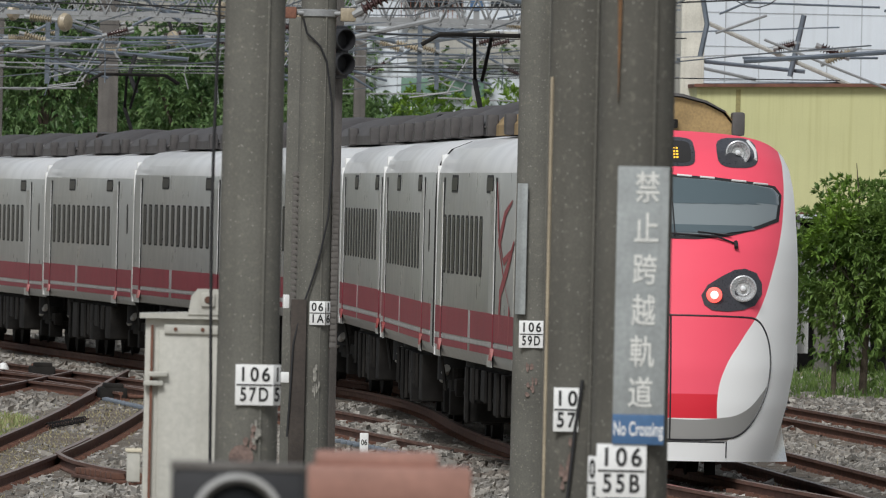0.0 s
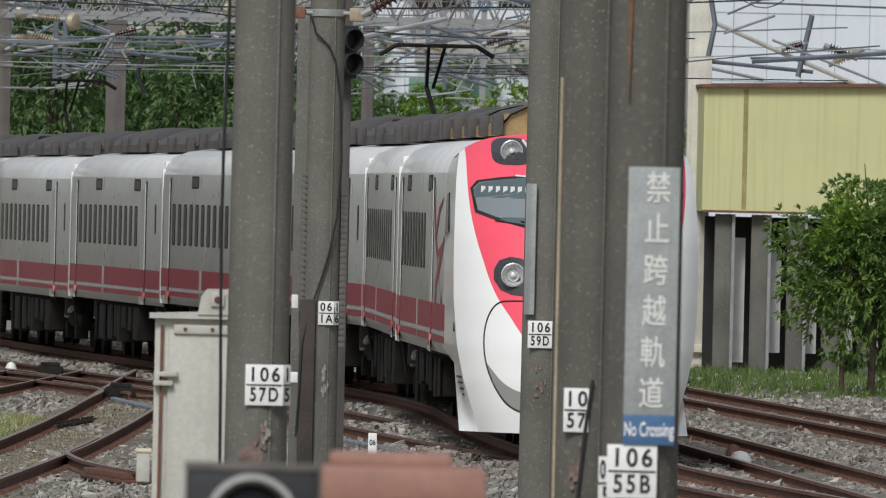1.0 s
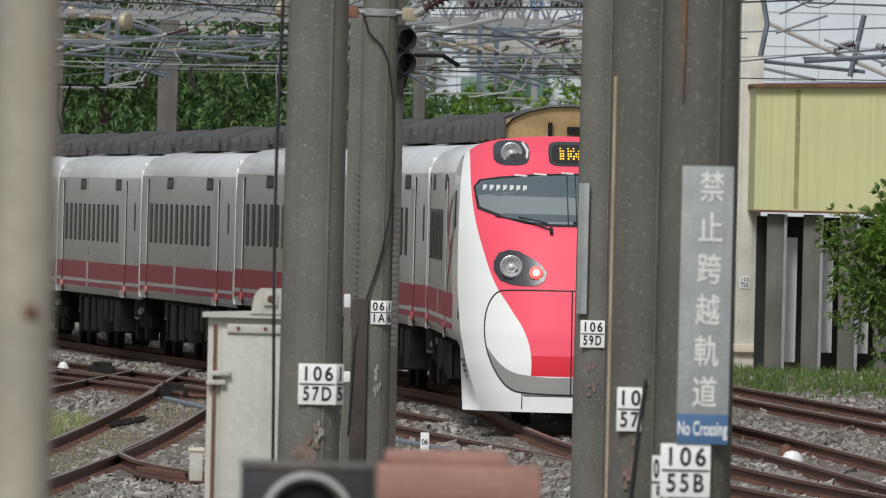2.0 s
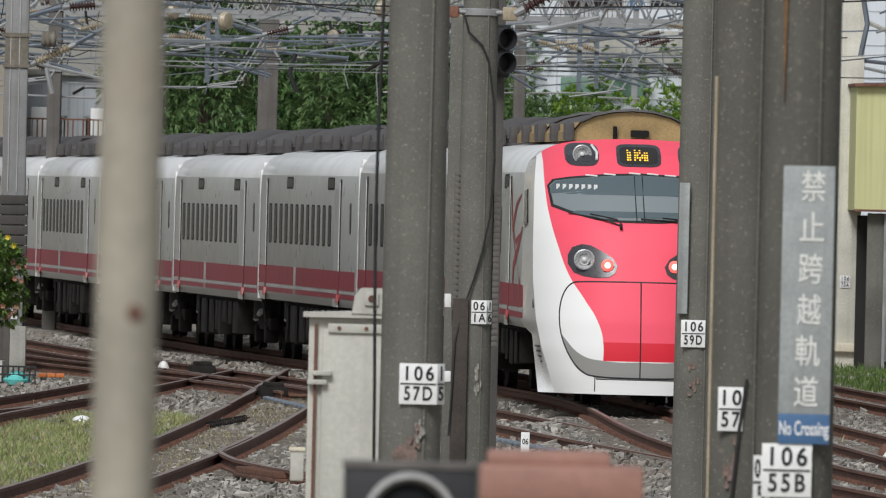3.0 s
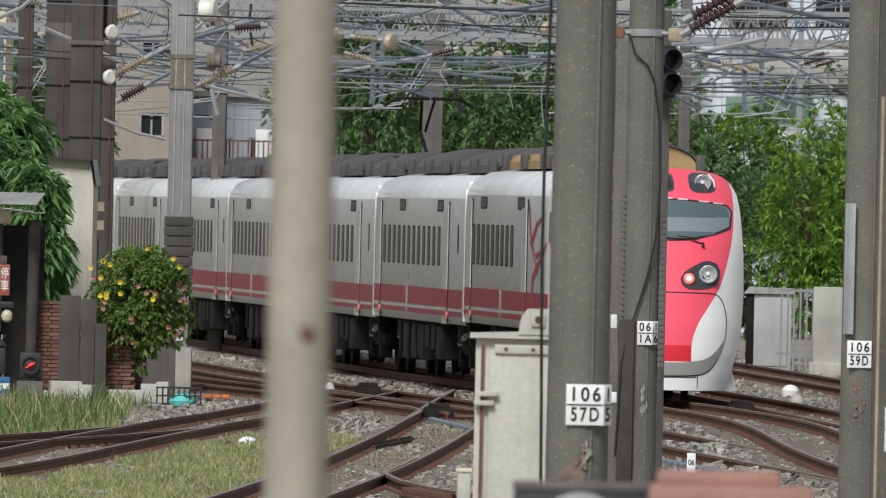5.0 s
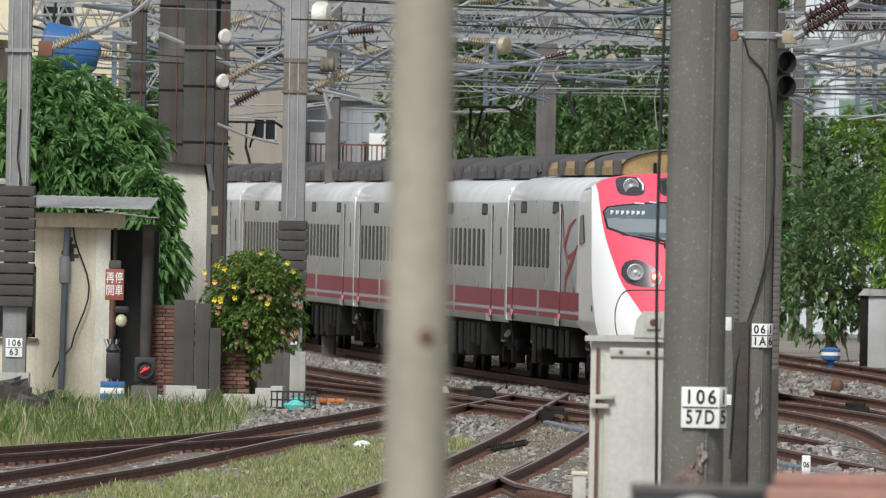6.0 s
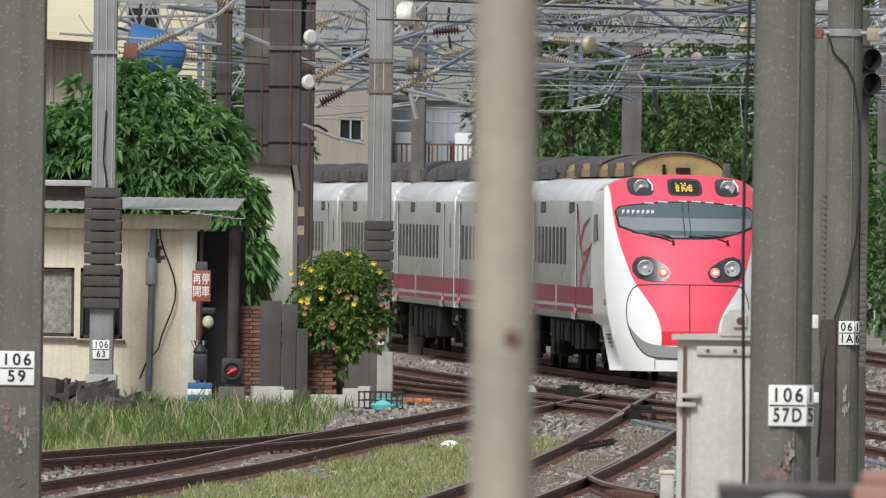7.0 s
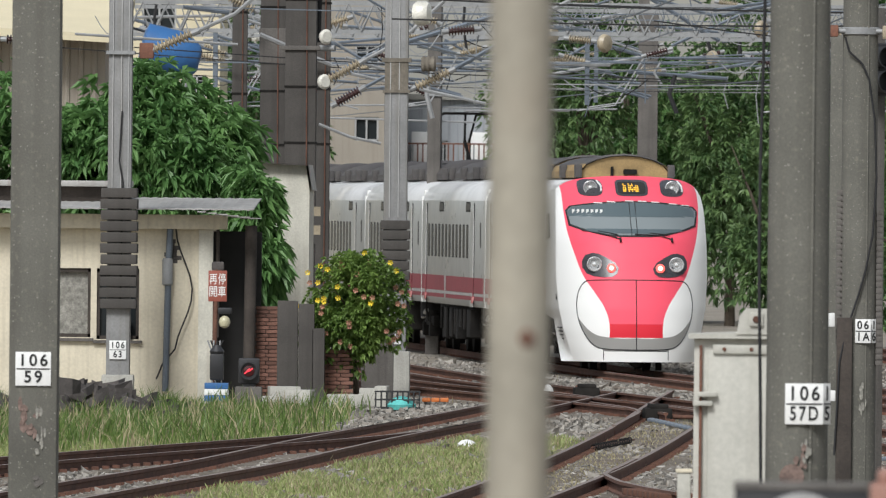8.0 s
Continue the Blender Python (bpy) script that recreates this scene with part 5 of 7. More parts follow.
m.lathe((0.42, -0.2, 5.52), [(0.1, 0), (0.14, 0.04), (0.12, 0.08), (0.14, 0.12), (0.12, 0.16), (0.14, 0.22), (0.1, 0.25)], MAST_STAIN, 16, (1, 0, 0))
part("coil", m, p7a)

pd1 = square_pole("thick dark concrete pole with a black and yellow banded foot", (-6.72, 245), 0.50, 9, POLE_DARK)
for k in range(4):
    part("warning_band", Mesh().box((0.24, -0.27, 2.55 + k * 0.15), (0.2, 0.02, 0.148), CERAMIC_TAN if k % 2 else POLE_DARK), pd1, "faded yellow warning band" if k % 2 else "", 0)
part("clamp", Mesh().box((0.0, 0, 5.62), (0.62, 0.58, 0.07), CONCRETE_DARK, 0.01), pd1)
m = Mesh()
m.cyl((0.3, -0.2, 5.62), (0.55, -0.3, 5.62), 0.05, GALV)
part("bracket_stub", m, pd1)
for x, z in ((0.36, 5.80), (0.34, 5.08)):
    part("porcelain_disc", Mesh().lathe((x, -0.32, z), [(0.05, 0), (0.11, 0.03), (0.125, 0.08), (0.09, 0.11)], PORCELAIN, 14, (0.6, -0.8, 0)), pd1, "round white porcelain insulator")
insulator(pd1, (0.42, -0.3, 5.1), (1.0, -0.35, 5.42), 0.085, CERAMIC_TAN, 9)
insulator(pd1, (0.55, -0.2, 4.72), (1.0, -0.3, 4.98), 0.085, CERAMIC_BROWN, 9)
m = Mesh()
m.tube([(1.0, -0.35, 5.42), (1.6, -0.3, 5.75), (2.4, -0.2, 6.5)], 0.03, GALV)
m.tube([(1.0, -0.3, 4.98), (1.5, -0.3, 5.25), (2.2, -0.3, 5.3)], 0.03, GALV_BLUE)
m.tube([(0.3, -0.3, 4.4), (0.8, -0.3, 4.2), (1.3, -0.3, 4.1)], 0.025, GALV)
part("arm", m, pd1)
recede(pd1, 1.11)
recede(square_pole("dark concrete pole behind the hut tree", (-6.48, 249), 0.26, 9, POLE_DARK), 1.11)
pd3 = square_pole("dark concrete pole with a broad collar", (-7.46, 255), 0.42, 9, POLE_DARK)
m = Mesh()
m.box((0, 0, 5.75), (0.46, 0.46, 0.6), CONCRETE_DARK, 0.03)
part("collar", m, pd3)
recede(pd3, 1.11)
recede(square_pole("slim dark concrete pole", (-8.24, 262), 0.26, 9, POLE_DARK), 1.11)
square_pole("weathered concrete pole behind the train", (-1.8, 385), 0.50, 9.5, CONCRETE_DARK)
wp = square_pole("cream-painted steel mast with flaking paint and a broad foot", (9.98, 297), 0.46, 9, PALE_CREAM, plates=[(("106", "70A"), -0.05, 1.5, 0.2, 0.24)])
m = Mesh()
m.box((0.0, 0, 0.22), (0.75, 0.7, 0.16), CREAM, 0.02)
part("foot_plate", m, wp)

# the near tube in front of the viewer
tb = thing("metal_tube", "tan-painted round metal tube standing close by", "post", (-0.325, 25, 0), group="")
m = Mesh()
m.lathe((0, 0, 0), [(0.052, -0.2), (0.052, 2.6), (0.052, 4.5)], POLE_PAINT, 24)
part("tube", m, tb)
m = Mesh()
m.lathe((0.012, -0.046, 2.93), [(0.013, 0), (0.016, 0.004), (0.006, 0.008)], RUST, 10, (0, -1, 0))
part("rust_spot", m, tb)


# ---- foliage
def leaf_cloud(p, d, size, droop=0.0, width=0.36):
    """Folded leaf blades: p roots, d directions, size lengths."""
    n = len(p)
    d = d / np.linalg.norm(d, axis=1)[:, None]
    up = np.tile(np.array([0, 0, 1.0]), (n, 1)) + rng.normal(0, 0.35, (n, 3))
    s = np.cross(d, up)
    s /= np.linalg.norm(s, axis=1)[:, None] + 1e-6
    nrm = np.cross(s, d)
    L = size[:, None]
    sag = np.array([0, 0, -1.0])[None] * L * droop
    a = p
    t = p + d * L + sag
    mid = p + d * L * 0.5 + sag * 0.25
    l = mid + s * L * width * 0.5 + nrm * L * 0.08
    r = mid - s * L * width * 0.5 + nrm * L * 0.08
    v = np.stack([a, l, t, r], 1).reshape(-1, 3)
    o = (np.arange(n) * 4)[:, None]
    f = np.concatenate([o + np.array([[0, 1, 2]]), o + np.array([[0, 2, 3]])], 0)
    return v, f


def crown_points(c, r, n, lumps, seed, fill=0.35):
    """n sprig places near the surface of a lumpy crown."""
    g = np.random.default_rng(seed)
    cs = []
    for _ in range(lumps):
        q = g.normal(0, 1, 3)
        q /= np.linalg.norm(q)
        cs.append(np.array(c) + q * np.array(r) * g.uniform(0.45, 0.85))
    cs = np.array(cs)
    rad = g.uniform(0.28, 0.5, lumps)
    k = g.integers(0, lumps, n)
    q = g.normal(0, 1, (n, 3))
    q /= np.linalg.norm(q, axis=1)[:, None]
    q[:, 2] = np.abs(q[:, 2]) * np.where(g.random(n) < 0.75, 1, -1)
    p = cs[k] + q * np.array(r) * (rad[k] * (1 - fill * g.random(n) ** 2))[:, None]
    out = p - np.array(c)
    out /= np.linalg.norm(out, axis=1)[:, None] + 1e-6
    return p, q * 0.6 + out * 0.6


def tree(name, label, base, c, r, sprigs, per, size, mat, seed, lumps=26, droop=0.3, trunk=0.14, width=0.36, category="tree"):
    ob = thing(name, label, category, base)
    g = np.random.default_rng(seed + 100)
    b = np.array(base)
    p, d = crown_points(np.array(c) - b, r, sprigs, lumps, seed)
    p = np.repeat(p, per, 0)
    d = np.repeat(d, per, 0) + g.normal(0, 0.75, (len(p), 3))
    d[:, 2] -= droop
    v, f = leaf_cloud(p, d, size * g.uniform(0.6, 1.25, len(p)), droop, width)
    cloud("crown", v, f, mat, "", "", parent=ob)
    m = Mesh()
    cl = np.array(c) - b
    top = Vector((cl[0] * 0.6, cl[1] * 0.6, max(cl[2] - r[2] * 0.4, 0.5)))
    m.cyl((0, 0, -0.2), top, trunk, BARK, trunk * 0.6, 10)
    for k in range(9):
        e = Vector(cl + g.normal(0, 0.5, 3) * np.array(r))
        mid = top.lerp(e, 0.5) + Vector((0, 0, 0.15))
        m.cyl(top, mid, trunk * 0.5, BARK, trunk * 0.3, 7)
        m.cyl(mid, e, trunk * 0.3, BARK, trunk * 0.08, 6)
    part("trunk", m, ob)
    return ob


tree("mango_tree", "dense green mango tree with drooping leaves behind the hut", (-10.0, 264, -0.2), (-9.95, 263, 3.45), (2.1, 1.9, 1.75), 3900, 10, 0.27, LEAF, 3, 90, 0.45, width=0.34)
tree("mango_tree", "lower leafy mango tree hanging beside the hut", (-8.1, 261, -0.2), (-8.0, 260.5, 2.25), (0.62, 0.9, 1.35), 800, 10, 0.27, LEAF, 5, 26, 0.6, 0.06, width=0.34)
tree("mango_tree", "green leafy tree at the edge of the hut", (-12.6, 262, -0.2), (-12.4, 262, 3.2), (1.1, 1.6, 2.4), 600, 9, 0.28, LEAF, 6, 24, 0.5, width=0.34)
fb = tree("flowering_bush", "flowering bush with yellow flowers and reddish bracts over a brick pot", (-5.95, 252, 0.2), (-6.0, 251.2, 1.40), (0.88, 0.8, 1.0), 2300, 8, 0.095, LEAF_BUSH, 8, 36, 0.3, 0.05, width=0.55, category="bush")
g = np.random.default_rng(5)
for k in range(46):
    q = g.normal(0, 1, 3)
    q /= np.linalg.norm(q)
    q[1] = -abs(q[1])
    yellow = k < 14
    c = Vector((-0.05 + q[0] * 0.9, -0.85 + q[1] * 0.82, 1.2 + (abs(q[2]) * 1.05 if yellow else q[2] * 0.8)))
    m = Mesh()
    for j in range(5):
        t = j * 1.256 + k
        m.add([c, c + Vector((math.cos(t) * 0.05, -0.02, math.sin(t) * 0.05)), c + Vector((math.cos(t + 0.9) * 0.045, -0.03, math.sin(t + 0.9) * 0.045))], [(0, 1, 2)], YELLOW_F if yellow else RED_F)
    part("flower", m, fb, smooth=0)
tree("boundary_bush", "large dense green bush before the yellow wall", (11.9, 263, -0.2), (12.0, 263, 1.75), (1.75, 1.3, 1.8), 2800, 7, 0.15, LEAF_BUSH, 11, 44, 0.15, 0.08, category="bush")
tree("boundary_bush", "upright leafy shoots of a green bush", (11.4, 262.6, -0.2), (11.35, 262.6, 2.6), (0.5, 0.5, 0.9), 240, 7, 0.14, LEAF_BRIGHT, 12, 12, 0.0, 0.05, category="bush")
for k, (x, y, z, rx, rz, mat, s) in enumerate([
        (6.9, 332, 2.6, 1.5, 2.6, LEAF_BRIGHT, 21), (4.9, 345, 2.4, 1.6, 2.5, LEAF_HILL, 22), (3.2, 352, 2.2, 1.4, 2.3, LEAF_DARK, 23), (8.9, 345, 2.4, 1.3, 2.4, LEAF_BRIGHT, 24),
        (1.3, 362, 2.9, 1.5, 2.6, LEAF_HILL, 25)]):
    tree("boundary_tree", "leafy tree beyond the tracks", (x, y, -0.2), (x, y - 0.3, z), (rx, 1.3, rz), 1000, 6, 0.22, mat, s, 34, 0.2, 0.12)
# wooded bank behind the yard
for k in range(20):
    x = -14.5 + k * 1.35
    if -12.4 < x < -6.0:
        continue
    y = 432 + 8 * math.sin(k * 2.1)
    h = 4.6 + 0.9 * math.sin(k * 1.7 + 0.5)
    tree("bank_tree", "broad-leaved tree on the wooded bank behind the yard", (x, y, -0.2), (x, y - 0.5, h), (2.0, 1.6, h * 0.95), 1800, 8, 0.24, LEAF_HILL if k % 3 else LEAF_DARK, 40 + k, 34, 0.35, 0.16)
for k in range(6):
    x = 5.2 + k * 1.4
    tree("bank_tree", "shrub before the white-tiled building", (x, 405, -0.2), (x, 405, 3.6 + 0.3 * math.sin(k * 2)), (1.2, 1.2, 2.3), 600, 6, 0.25, LEAF_BRIGHT if k % 2 else LEAF_HILL, 70 + k, 20, 0.1, 0.1)

# ---- the hut and what stands by it
hut = thing("signal_hut", "cream-plastered trackside hut with a corrugated sheet roof", "hut", (0, 252, 0))


def wall_with_holes(x0, x1, z0, z1, y, thick, holes, mat):
    """A wall in the xz plane with rectangular openings right through it."""
    m = Mesh()
    xs = sorted({x0, x1, *[h[0] for h in holes], *[h[1] for h in holes]})
    zs = sorted({z0, z1, *[h[2] for h in holes], *[h[3] for h in holes]})
    nx, nz = len(xs), len(zs)

    def solid(i, j):
        if not (0 <= i < nx - 1 and 0 <= j < nz - 1):
            return False
        cx, cz = (xs[i] + xs[i + 1]) / 2, (zs[j] + zs[j + 1]) / 2
        return not any(h[0] < cx < h[1] and h[2] < cz < h[3] for h in holes)
    vs = [(x, y + k * thick / 2, z) for k in (-1, 1) for z in zs for x in xs]
    b = nx * nz
    fs = []
    for j in range(nz - 1):
        for i in range(nx - 1):
            if not solid(i, j):
                continue
            q = (j * nx + i, j * nx + i + 1, (j + 1) * nx + i + 1, (j + 1) * nx + i)
            fs += [q, tuple(b + k for k in reversed(q))]
            for di, dj, e in ((0, -1, (q[0], q[1])), (1, 0, (q[1], q[2])), (0, 1, (q[2], q[3])), (-1, 0, (q[3], q[0]))):
                if not solid(i + di, j + dj):
                    fs.append((e[0], b + e[0], b + e[1], e[1]))
    return m.add(vs, fs, mat)


HOLES = [(-11.15, -10.35, 0.88, 2.02), (-10.25, -9.55, 0.85, 2.02)]
part("wall", wall_with_holes(-13.0, -8.42, -0.2, 2.7, 0, 0.2, HOLES, CREAM), hut, "stained cream plaster front wall", 0)
m = Mesh()
m.box((-8.52, 1.7, 1.25), (0.2, 3.2, 2.9), CREAM)
m.box((-10.7, 3.4, 1.25), (4.6, 0.2, 2.9), CREAM)
part("wall", m, hut, smooth=0)
m = Mesh()
m.box((-8.45, -0.12, 1.25), (0.24, 0.05, 2.9), PALE_CREAM, 0.01)
part("corner_strip", m, hut)
m = Mesh()
m.box((-10.5, -0.15, 2.80), (4.8, 0.35, 0.24), CREAM, 0.015)
part("fascia", m, hut, "cream fascia beam")
m = Mesh()
n = 60
vs = []
for j, (y, z) in enumerate(((-0.75, 3.02), (3.6, 3.2))):
    for i in range(n + 1):
        vs.append((-13.0 + 5.35 * i / n, y, z + 0.005 * math.cos(i * math.pi)))
m.add(vs + [(a, b, c - 0.02) for a, b, c in vs], [(i, i + 1, n + 2 + i, n + 1 + i) for i in range(n)] + [(2 * n + 2 + i, 2 * n + 3 + i, 3 * n + 4 + i, 3 * n + 3 + i) for i in range(n)] + [(i, i + 1, 2 * n + 3 + i, 2 * n + 2 + i) for i in range(n)], ROOF_SHEET)
part("roof", m, hut, "weathered corrugated sheet roof", 0)
m = Mesh()
for k in range(6):
    m.box((-8.5 + 0.16 * k, -0.9, 2.97 - 0.02 * k), (0.13, 0.5, 0.02), ROOF_SHEET, rz=6 * k)
part("loose_sheet", m, hut, "bent loose roofing sheets", 0)
part("upper_roof", Mesh().box((-11.4, 2.6, 3.42), (3.2, 2.0, 0.10), ROOF_SHEET, 0.02), hut, "second sheet roof behind")
part("upper_wall", Mesh().box((-11.5, 2.6, 3.2), (2.9, 1.6, 0.38), WOOD, 0.02), hut, "dark timber gap under the second roof")
for x0, x1, z0, z1 in HOLES:
    w = new("window")
    w.parent = hut
    m = Mesh()
    for a, b, c, d in ((x0, x1, z0, z0 + 0.06), (x0, x1, z1 - 0.06, z1), (x0, x0 + 0.05, z0, z1), (x1 - 0.05, x1, z0, z1)):
        m.box(((a + b) / 2, -0.02, (c + d) / 2), (b - a, 0.1, d - c), WOOD)
    part("frame", m, w, smooth=0)
    m = Mesh()
    m.box(((x0 + x1) / 2, 0.02, (z0 + z1) / 2), (x1 - x0 - 0.1, 0.02, z1 - z0 - 0.1), FADED_PALE if x0 < -11 else WINDOW)
    part("pane", m, w, "boarded window panel" if x0 < -11 else "")
    m = Mesh()
    m.box(((x0 + x1) / 2, -0.12, z0 - 0.04), (x1 - x0 + 0.1, 0.1, 0.05), CONCRETE_DARK)
    part("sill", m, w)
m = Mesh()
m.box((-9.82, -0.14, 1.02), (0.27, 0.1, 0.42), WHITE, 0.02)
m.box((-9.82, -0.2, 1.02), (0.2, 0.02, 0.34), WINDOW)
part("vent_box", m, hut, "small white-framed ventilator")
m = Mesh()
m.tube([(-9.04, -0.2, 2.7), (-9.06, -0.2, 2.25), (-9.10, -0.22, 0.0)], 0.055, GALV_BLUE, 10)
m.lathe((-9.08, -0.21, 1.75), [(0.07, 0), (0.09, 0.02), (0.09, 0.42), (0.07, 0.45)], GALV, 12)
part("downpipe", m, hut, "dull blue-grey downpipe")
m = Mesh()
m.tube([(-8.95 + 0.28 * math.sin(k * 0.3) ** 2, -0.2, 2.7 - k * 0.2) for k in range(11)] + [(-9.15, -0.2, 0.45), (-9.25, -0.2, 0.2)], 0.014, RUBBER)
part("cable", m, hut, "drooping black cable")
m = Mesh()
for k in range(7):
    m.box((-9.0 + 0.05 * math.sin(k * 2.0), -0.102, 2.15 + 0.055 * k), (0.16 + 0.05 * math.sin(k), 0.004, 0.07), CONCRETE_DARK)
part("wall_stains", m, hut, "dark stains and peeled patches", 0)
# porch posts before a near-black sheet that imitates the shade inside
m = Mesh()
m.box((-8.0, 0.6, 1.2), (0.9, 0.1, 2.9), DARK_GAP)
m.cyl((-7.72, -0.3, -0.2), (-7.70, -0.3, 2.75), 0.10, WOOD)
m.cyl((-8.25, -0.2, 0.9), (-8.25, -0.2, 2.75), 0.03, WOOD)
part("porch", m, hut, "porch with a timber post and a near-black sheet for its shade")

CERAMIC_PALE = material("yellowed_globe_glass", (0.45, 0.42, 0.28), 0.3, bump=0)
rs = thing("red_sign", "faded red board with white characters on a rusty post", "sign", (-8.06, 246, 0))
m = Mesh()
m.box((0, 0, 1.78), (0.30, 0.02, 0.50), SIGN_RED, 0.008)
part("board", m, rs)
for k, ch in enumerate("再停開車"):
    lettering("character", ch, 0.19, WHITE, rs, (-0.07 + 0.14 * (k % 2), -0.014, 1.88 - 0.2 * (k // 2)), 1.0, width=0.125, bold=0.004)
m = Mesh()
m.cyl((-0.06, 0.03, -0.2), (-0.02, 0.03, 2.1), 0.04, RUST)
m.box((0, 0.03, 2.1), (0.2, 0.08, 0.14), STONE_DARK, 0.03)
part("post", m, rs)
m = Mesh()
m.lathe((0.12, -0.08, 1.20), [(0.02, -0.1), (0.075, -0.065), (0.095, 0.0), (0.075, 0.065), (0.03, 0.1)], CERAMIC_PALE, 16)
m.box((0.12, 0.0, 1.38), (0.22, 0.2, 0.1), BLACK, 0.02)
part("globe_lamp", m, rs, "pale round globe lamp")
m = Mesh()
for k in range(6):
    m.tube([(-0.15 + 0.05 * k, -0.05, 0.9), (-0.02 + 0.06 * math.sin(k * 2.1), -0.1, 0.55), (0.05 * k - 0.1, -0.05, 0.1)], 0.014, RUBBER if k % 2 else GALV)
part("cables", m, rs)

dw = thing("dwarf_signal", "black dwarf signal showing a red light on a concrete block", "signal", (-7.42, 242, 0))
m = Mesh()
m.box((0, 0, 0.0), (0.42, 0.4, 0.42), CONCRETE_DARK, 0.02)
part("block", m, dw)
m = Mesh()
m.box((0, 0.05, 0.46), (0.33, 0.22, 0.40), BLACK, 0.03)
m.box((0, 0.05, 0.24), (0.2, 0.16, 0.1), BLACK, 0.01)
part("case", m, dw)
m = Mesh()
m.lathe((0, -0.06, 0.46), [(0.135, 0), (0.145, 0.01), (0.145, 0.06), (0.125, 0.06), (0.12, 0.02)], BLACK, 20, (0, -1, 0))
part("hood", m, dw)
m = Mesh()
m.lathe((0, -0.07, 0.46), [(0.10, 0), (0.085, 0.02), (0.03, 0.03)], RED_GLASS, 18, (0, -1, 0))
lens = part("lens", m, dw, "dark red lens with a slanting lit streak")
for x, z, w in ((-0.02, 0.445, 0.085), (0.035, 0.475, 0.06), (-0.005, 0.475, 0.04)):
    part("filament", Mesh().tube([(x - w * 0.6, -0.105, z - w * 0.35), (x + w * 0.5, -0.105, z + w * 0.45)], 0.012, RED_LAMP, 6), lens)

mm = thing("switch_motor", "blue and white striped switch lamp beside the hut", "switch lamp", (-7.98, 243.5, 0))
m = Mesh()
for k in range(3):
    m.box((0, 0, 0.0 + 0.1 * k), (0.38, 0.3, 0.095), (BLUE_TANK, WHITE, BLUE_TANK)[k], 0.01)
part("banded_base", m, mm)
m = Mesh()
m.box((0, 0, 0.5), (0.22, 0.22, 0.42), BLACK, 0.03)
m.lathe((0, 0, 0.7), [(0.1, 0), (0.12, 0.05), (0.05, 0.15)], BLACK, 12)
part("lamp_case", m, mm)

bw = thing("brick_pillar", "short red brick pillar", "brick pillar", (-7.45, 252, 0))
bm_brick = Mesh().box((0, 0, 0), (0.20, 0.10, 0.055), BRICK, 0.006).data("brick", 0)
for k in range(25):
    for j in range(2):
        b = new("brick", bm_brick)
        b.parent = bw
        b.location = (-0.105 + 0.21 * j + (0.05 if k % 2 else 0), 0.0, -0.17 + 0.065 * k)
m = Mesh()
m.box((0.02, 0.06, 0.6), (0.44, 0.12, 1.64), CONCRETE_DARK)
part("core", m, bw)
for x, w, h in ((-7.05, 0.34, 1.55), (-6.74, 0.26, 1.50), (-6.55, 0.22, 1.1)):
    sl = thing("concrete_slab", "upright weathered concrete slab", "slab", (x, 250.5, 0), group="slabs by the hut")
    m = Mesh()
    m.box((0, 0, h / 2 - 0.2), (w, 0.14, h + 0.35), POLE_DARK, 0.02)
    part("slab", m, sl)
pot = thing("brick_planter", "old brick planter below the flowering bush", "planter", (-6.35, 251.0, 0))
for k in range(14):
    for j in range(3):
        b = new("brick", bm_brick)
        b.parent = pot
        b.location = (-0.21 + 0.21 * j + (0.06 if k % 2 else 0), 0.0, -0.15 + 0.065 * k)
m = Mesh()
m.box((0, 0.2, 0.28), (0.66, 0.3, 0.9), CONCRETE_DARK, 0.02)
part("core", m, pot)
sl = thing("precast_wall", "tall grey concrete panel behind the bush", "panel", (-5.75, 258.5, 0))
m = Mesh()
m.box((0, 0, 0.45), (0.55, 0.15, 1.3), CONCRETE_DARK, 0.02)
part("panel", m, sl)
for x, y, w, h, rz in ((-7.0, 247, 0.5, 0.34, 8), (-6.7, 246, 0.4, 0.30, -12), (-6.02, 247, 0.55, 0.22, 5), (-5.62, 247.5, 0.34, 0.32, 0), (-5.42, 247.3, 0.2, 0.36, -6), (-7.2, 245.5, 0.35, 0.2, 20)):
    sl = thing("concrete_block", "pale broken concrete block lying by the track", "concrete block", (x, y, 0), rz, group="blocks by the hut")
    m = Mesh()
    m.box((0, 0, h / 2 - 0.18), (w, 0.4, h), CONCRETE_LIGHT, 0.02)
    part("block", m, sl)
N = 110
x = rng.normal(-9.75, 0.8, N)
v, f = stones(N, x, rng.uniform(229, 238, N), np.maximum(0.05, 0.5 - 0.32 * np.abs(x + 9.8)) * rng.random(N) - 0.12, rng.uniform(0.09, 0.21, N), 0.62)
cloud("rubble", v, f, STONE_DARK, "heap of dark broken stones below the hut window", "rubble")
cr = thing("plastic_crate", "black plastic crate with a turquoise net in it", "crate", (-5.1, 244, 0), -12)
m = Mesh()
for k in range(8):
    m.box((-0.31 + 0.089 * k, -0.2, 0.0), (0.02, 0.02, 0.28), BLACK)
    m.box((-0.31 + 0.089 * k, 0.2, 0.0), (0.02, 0.02, 0.28), BLACK)
for z in (-0.13, 0.0, 0.13):
    for s in (-0.2, 0.2):
        m.box((0, s, z), (0.66, 0.022, 0.025), BLACK)
part("crate", m, cr)
TURQ = material("turquoise_net", (0.10, 0.45, 0.42), 0.6, bump=0.2)
m = Mesh()
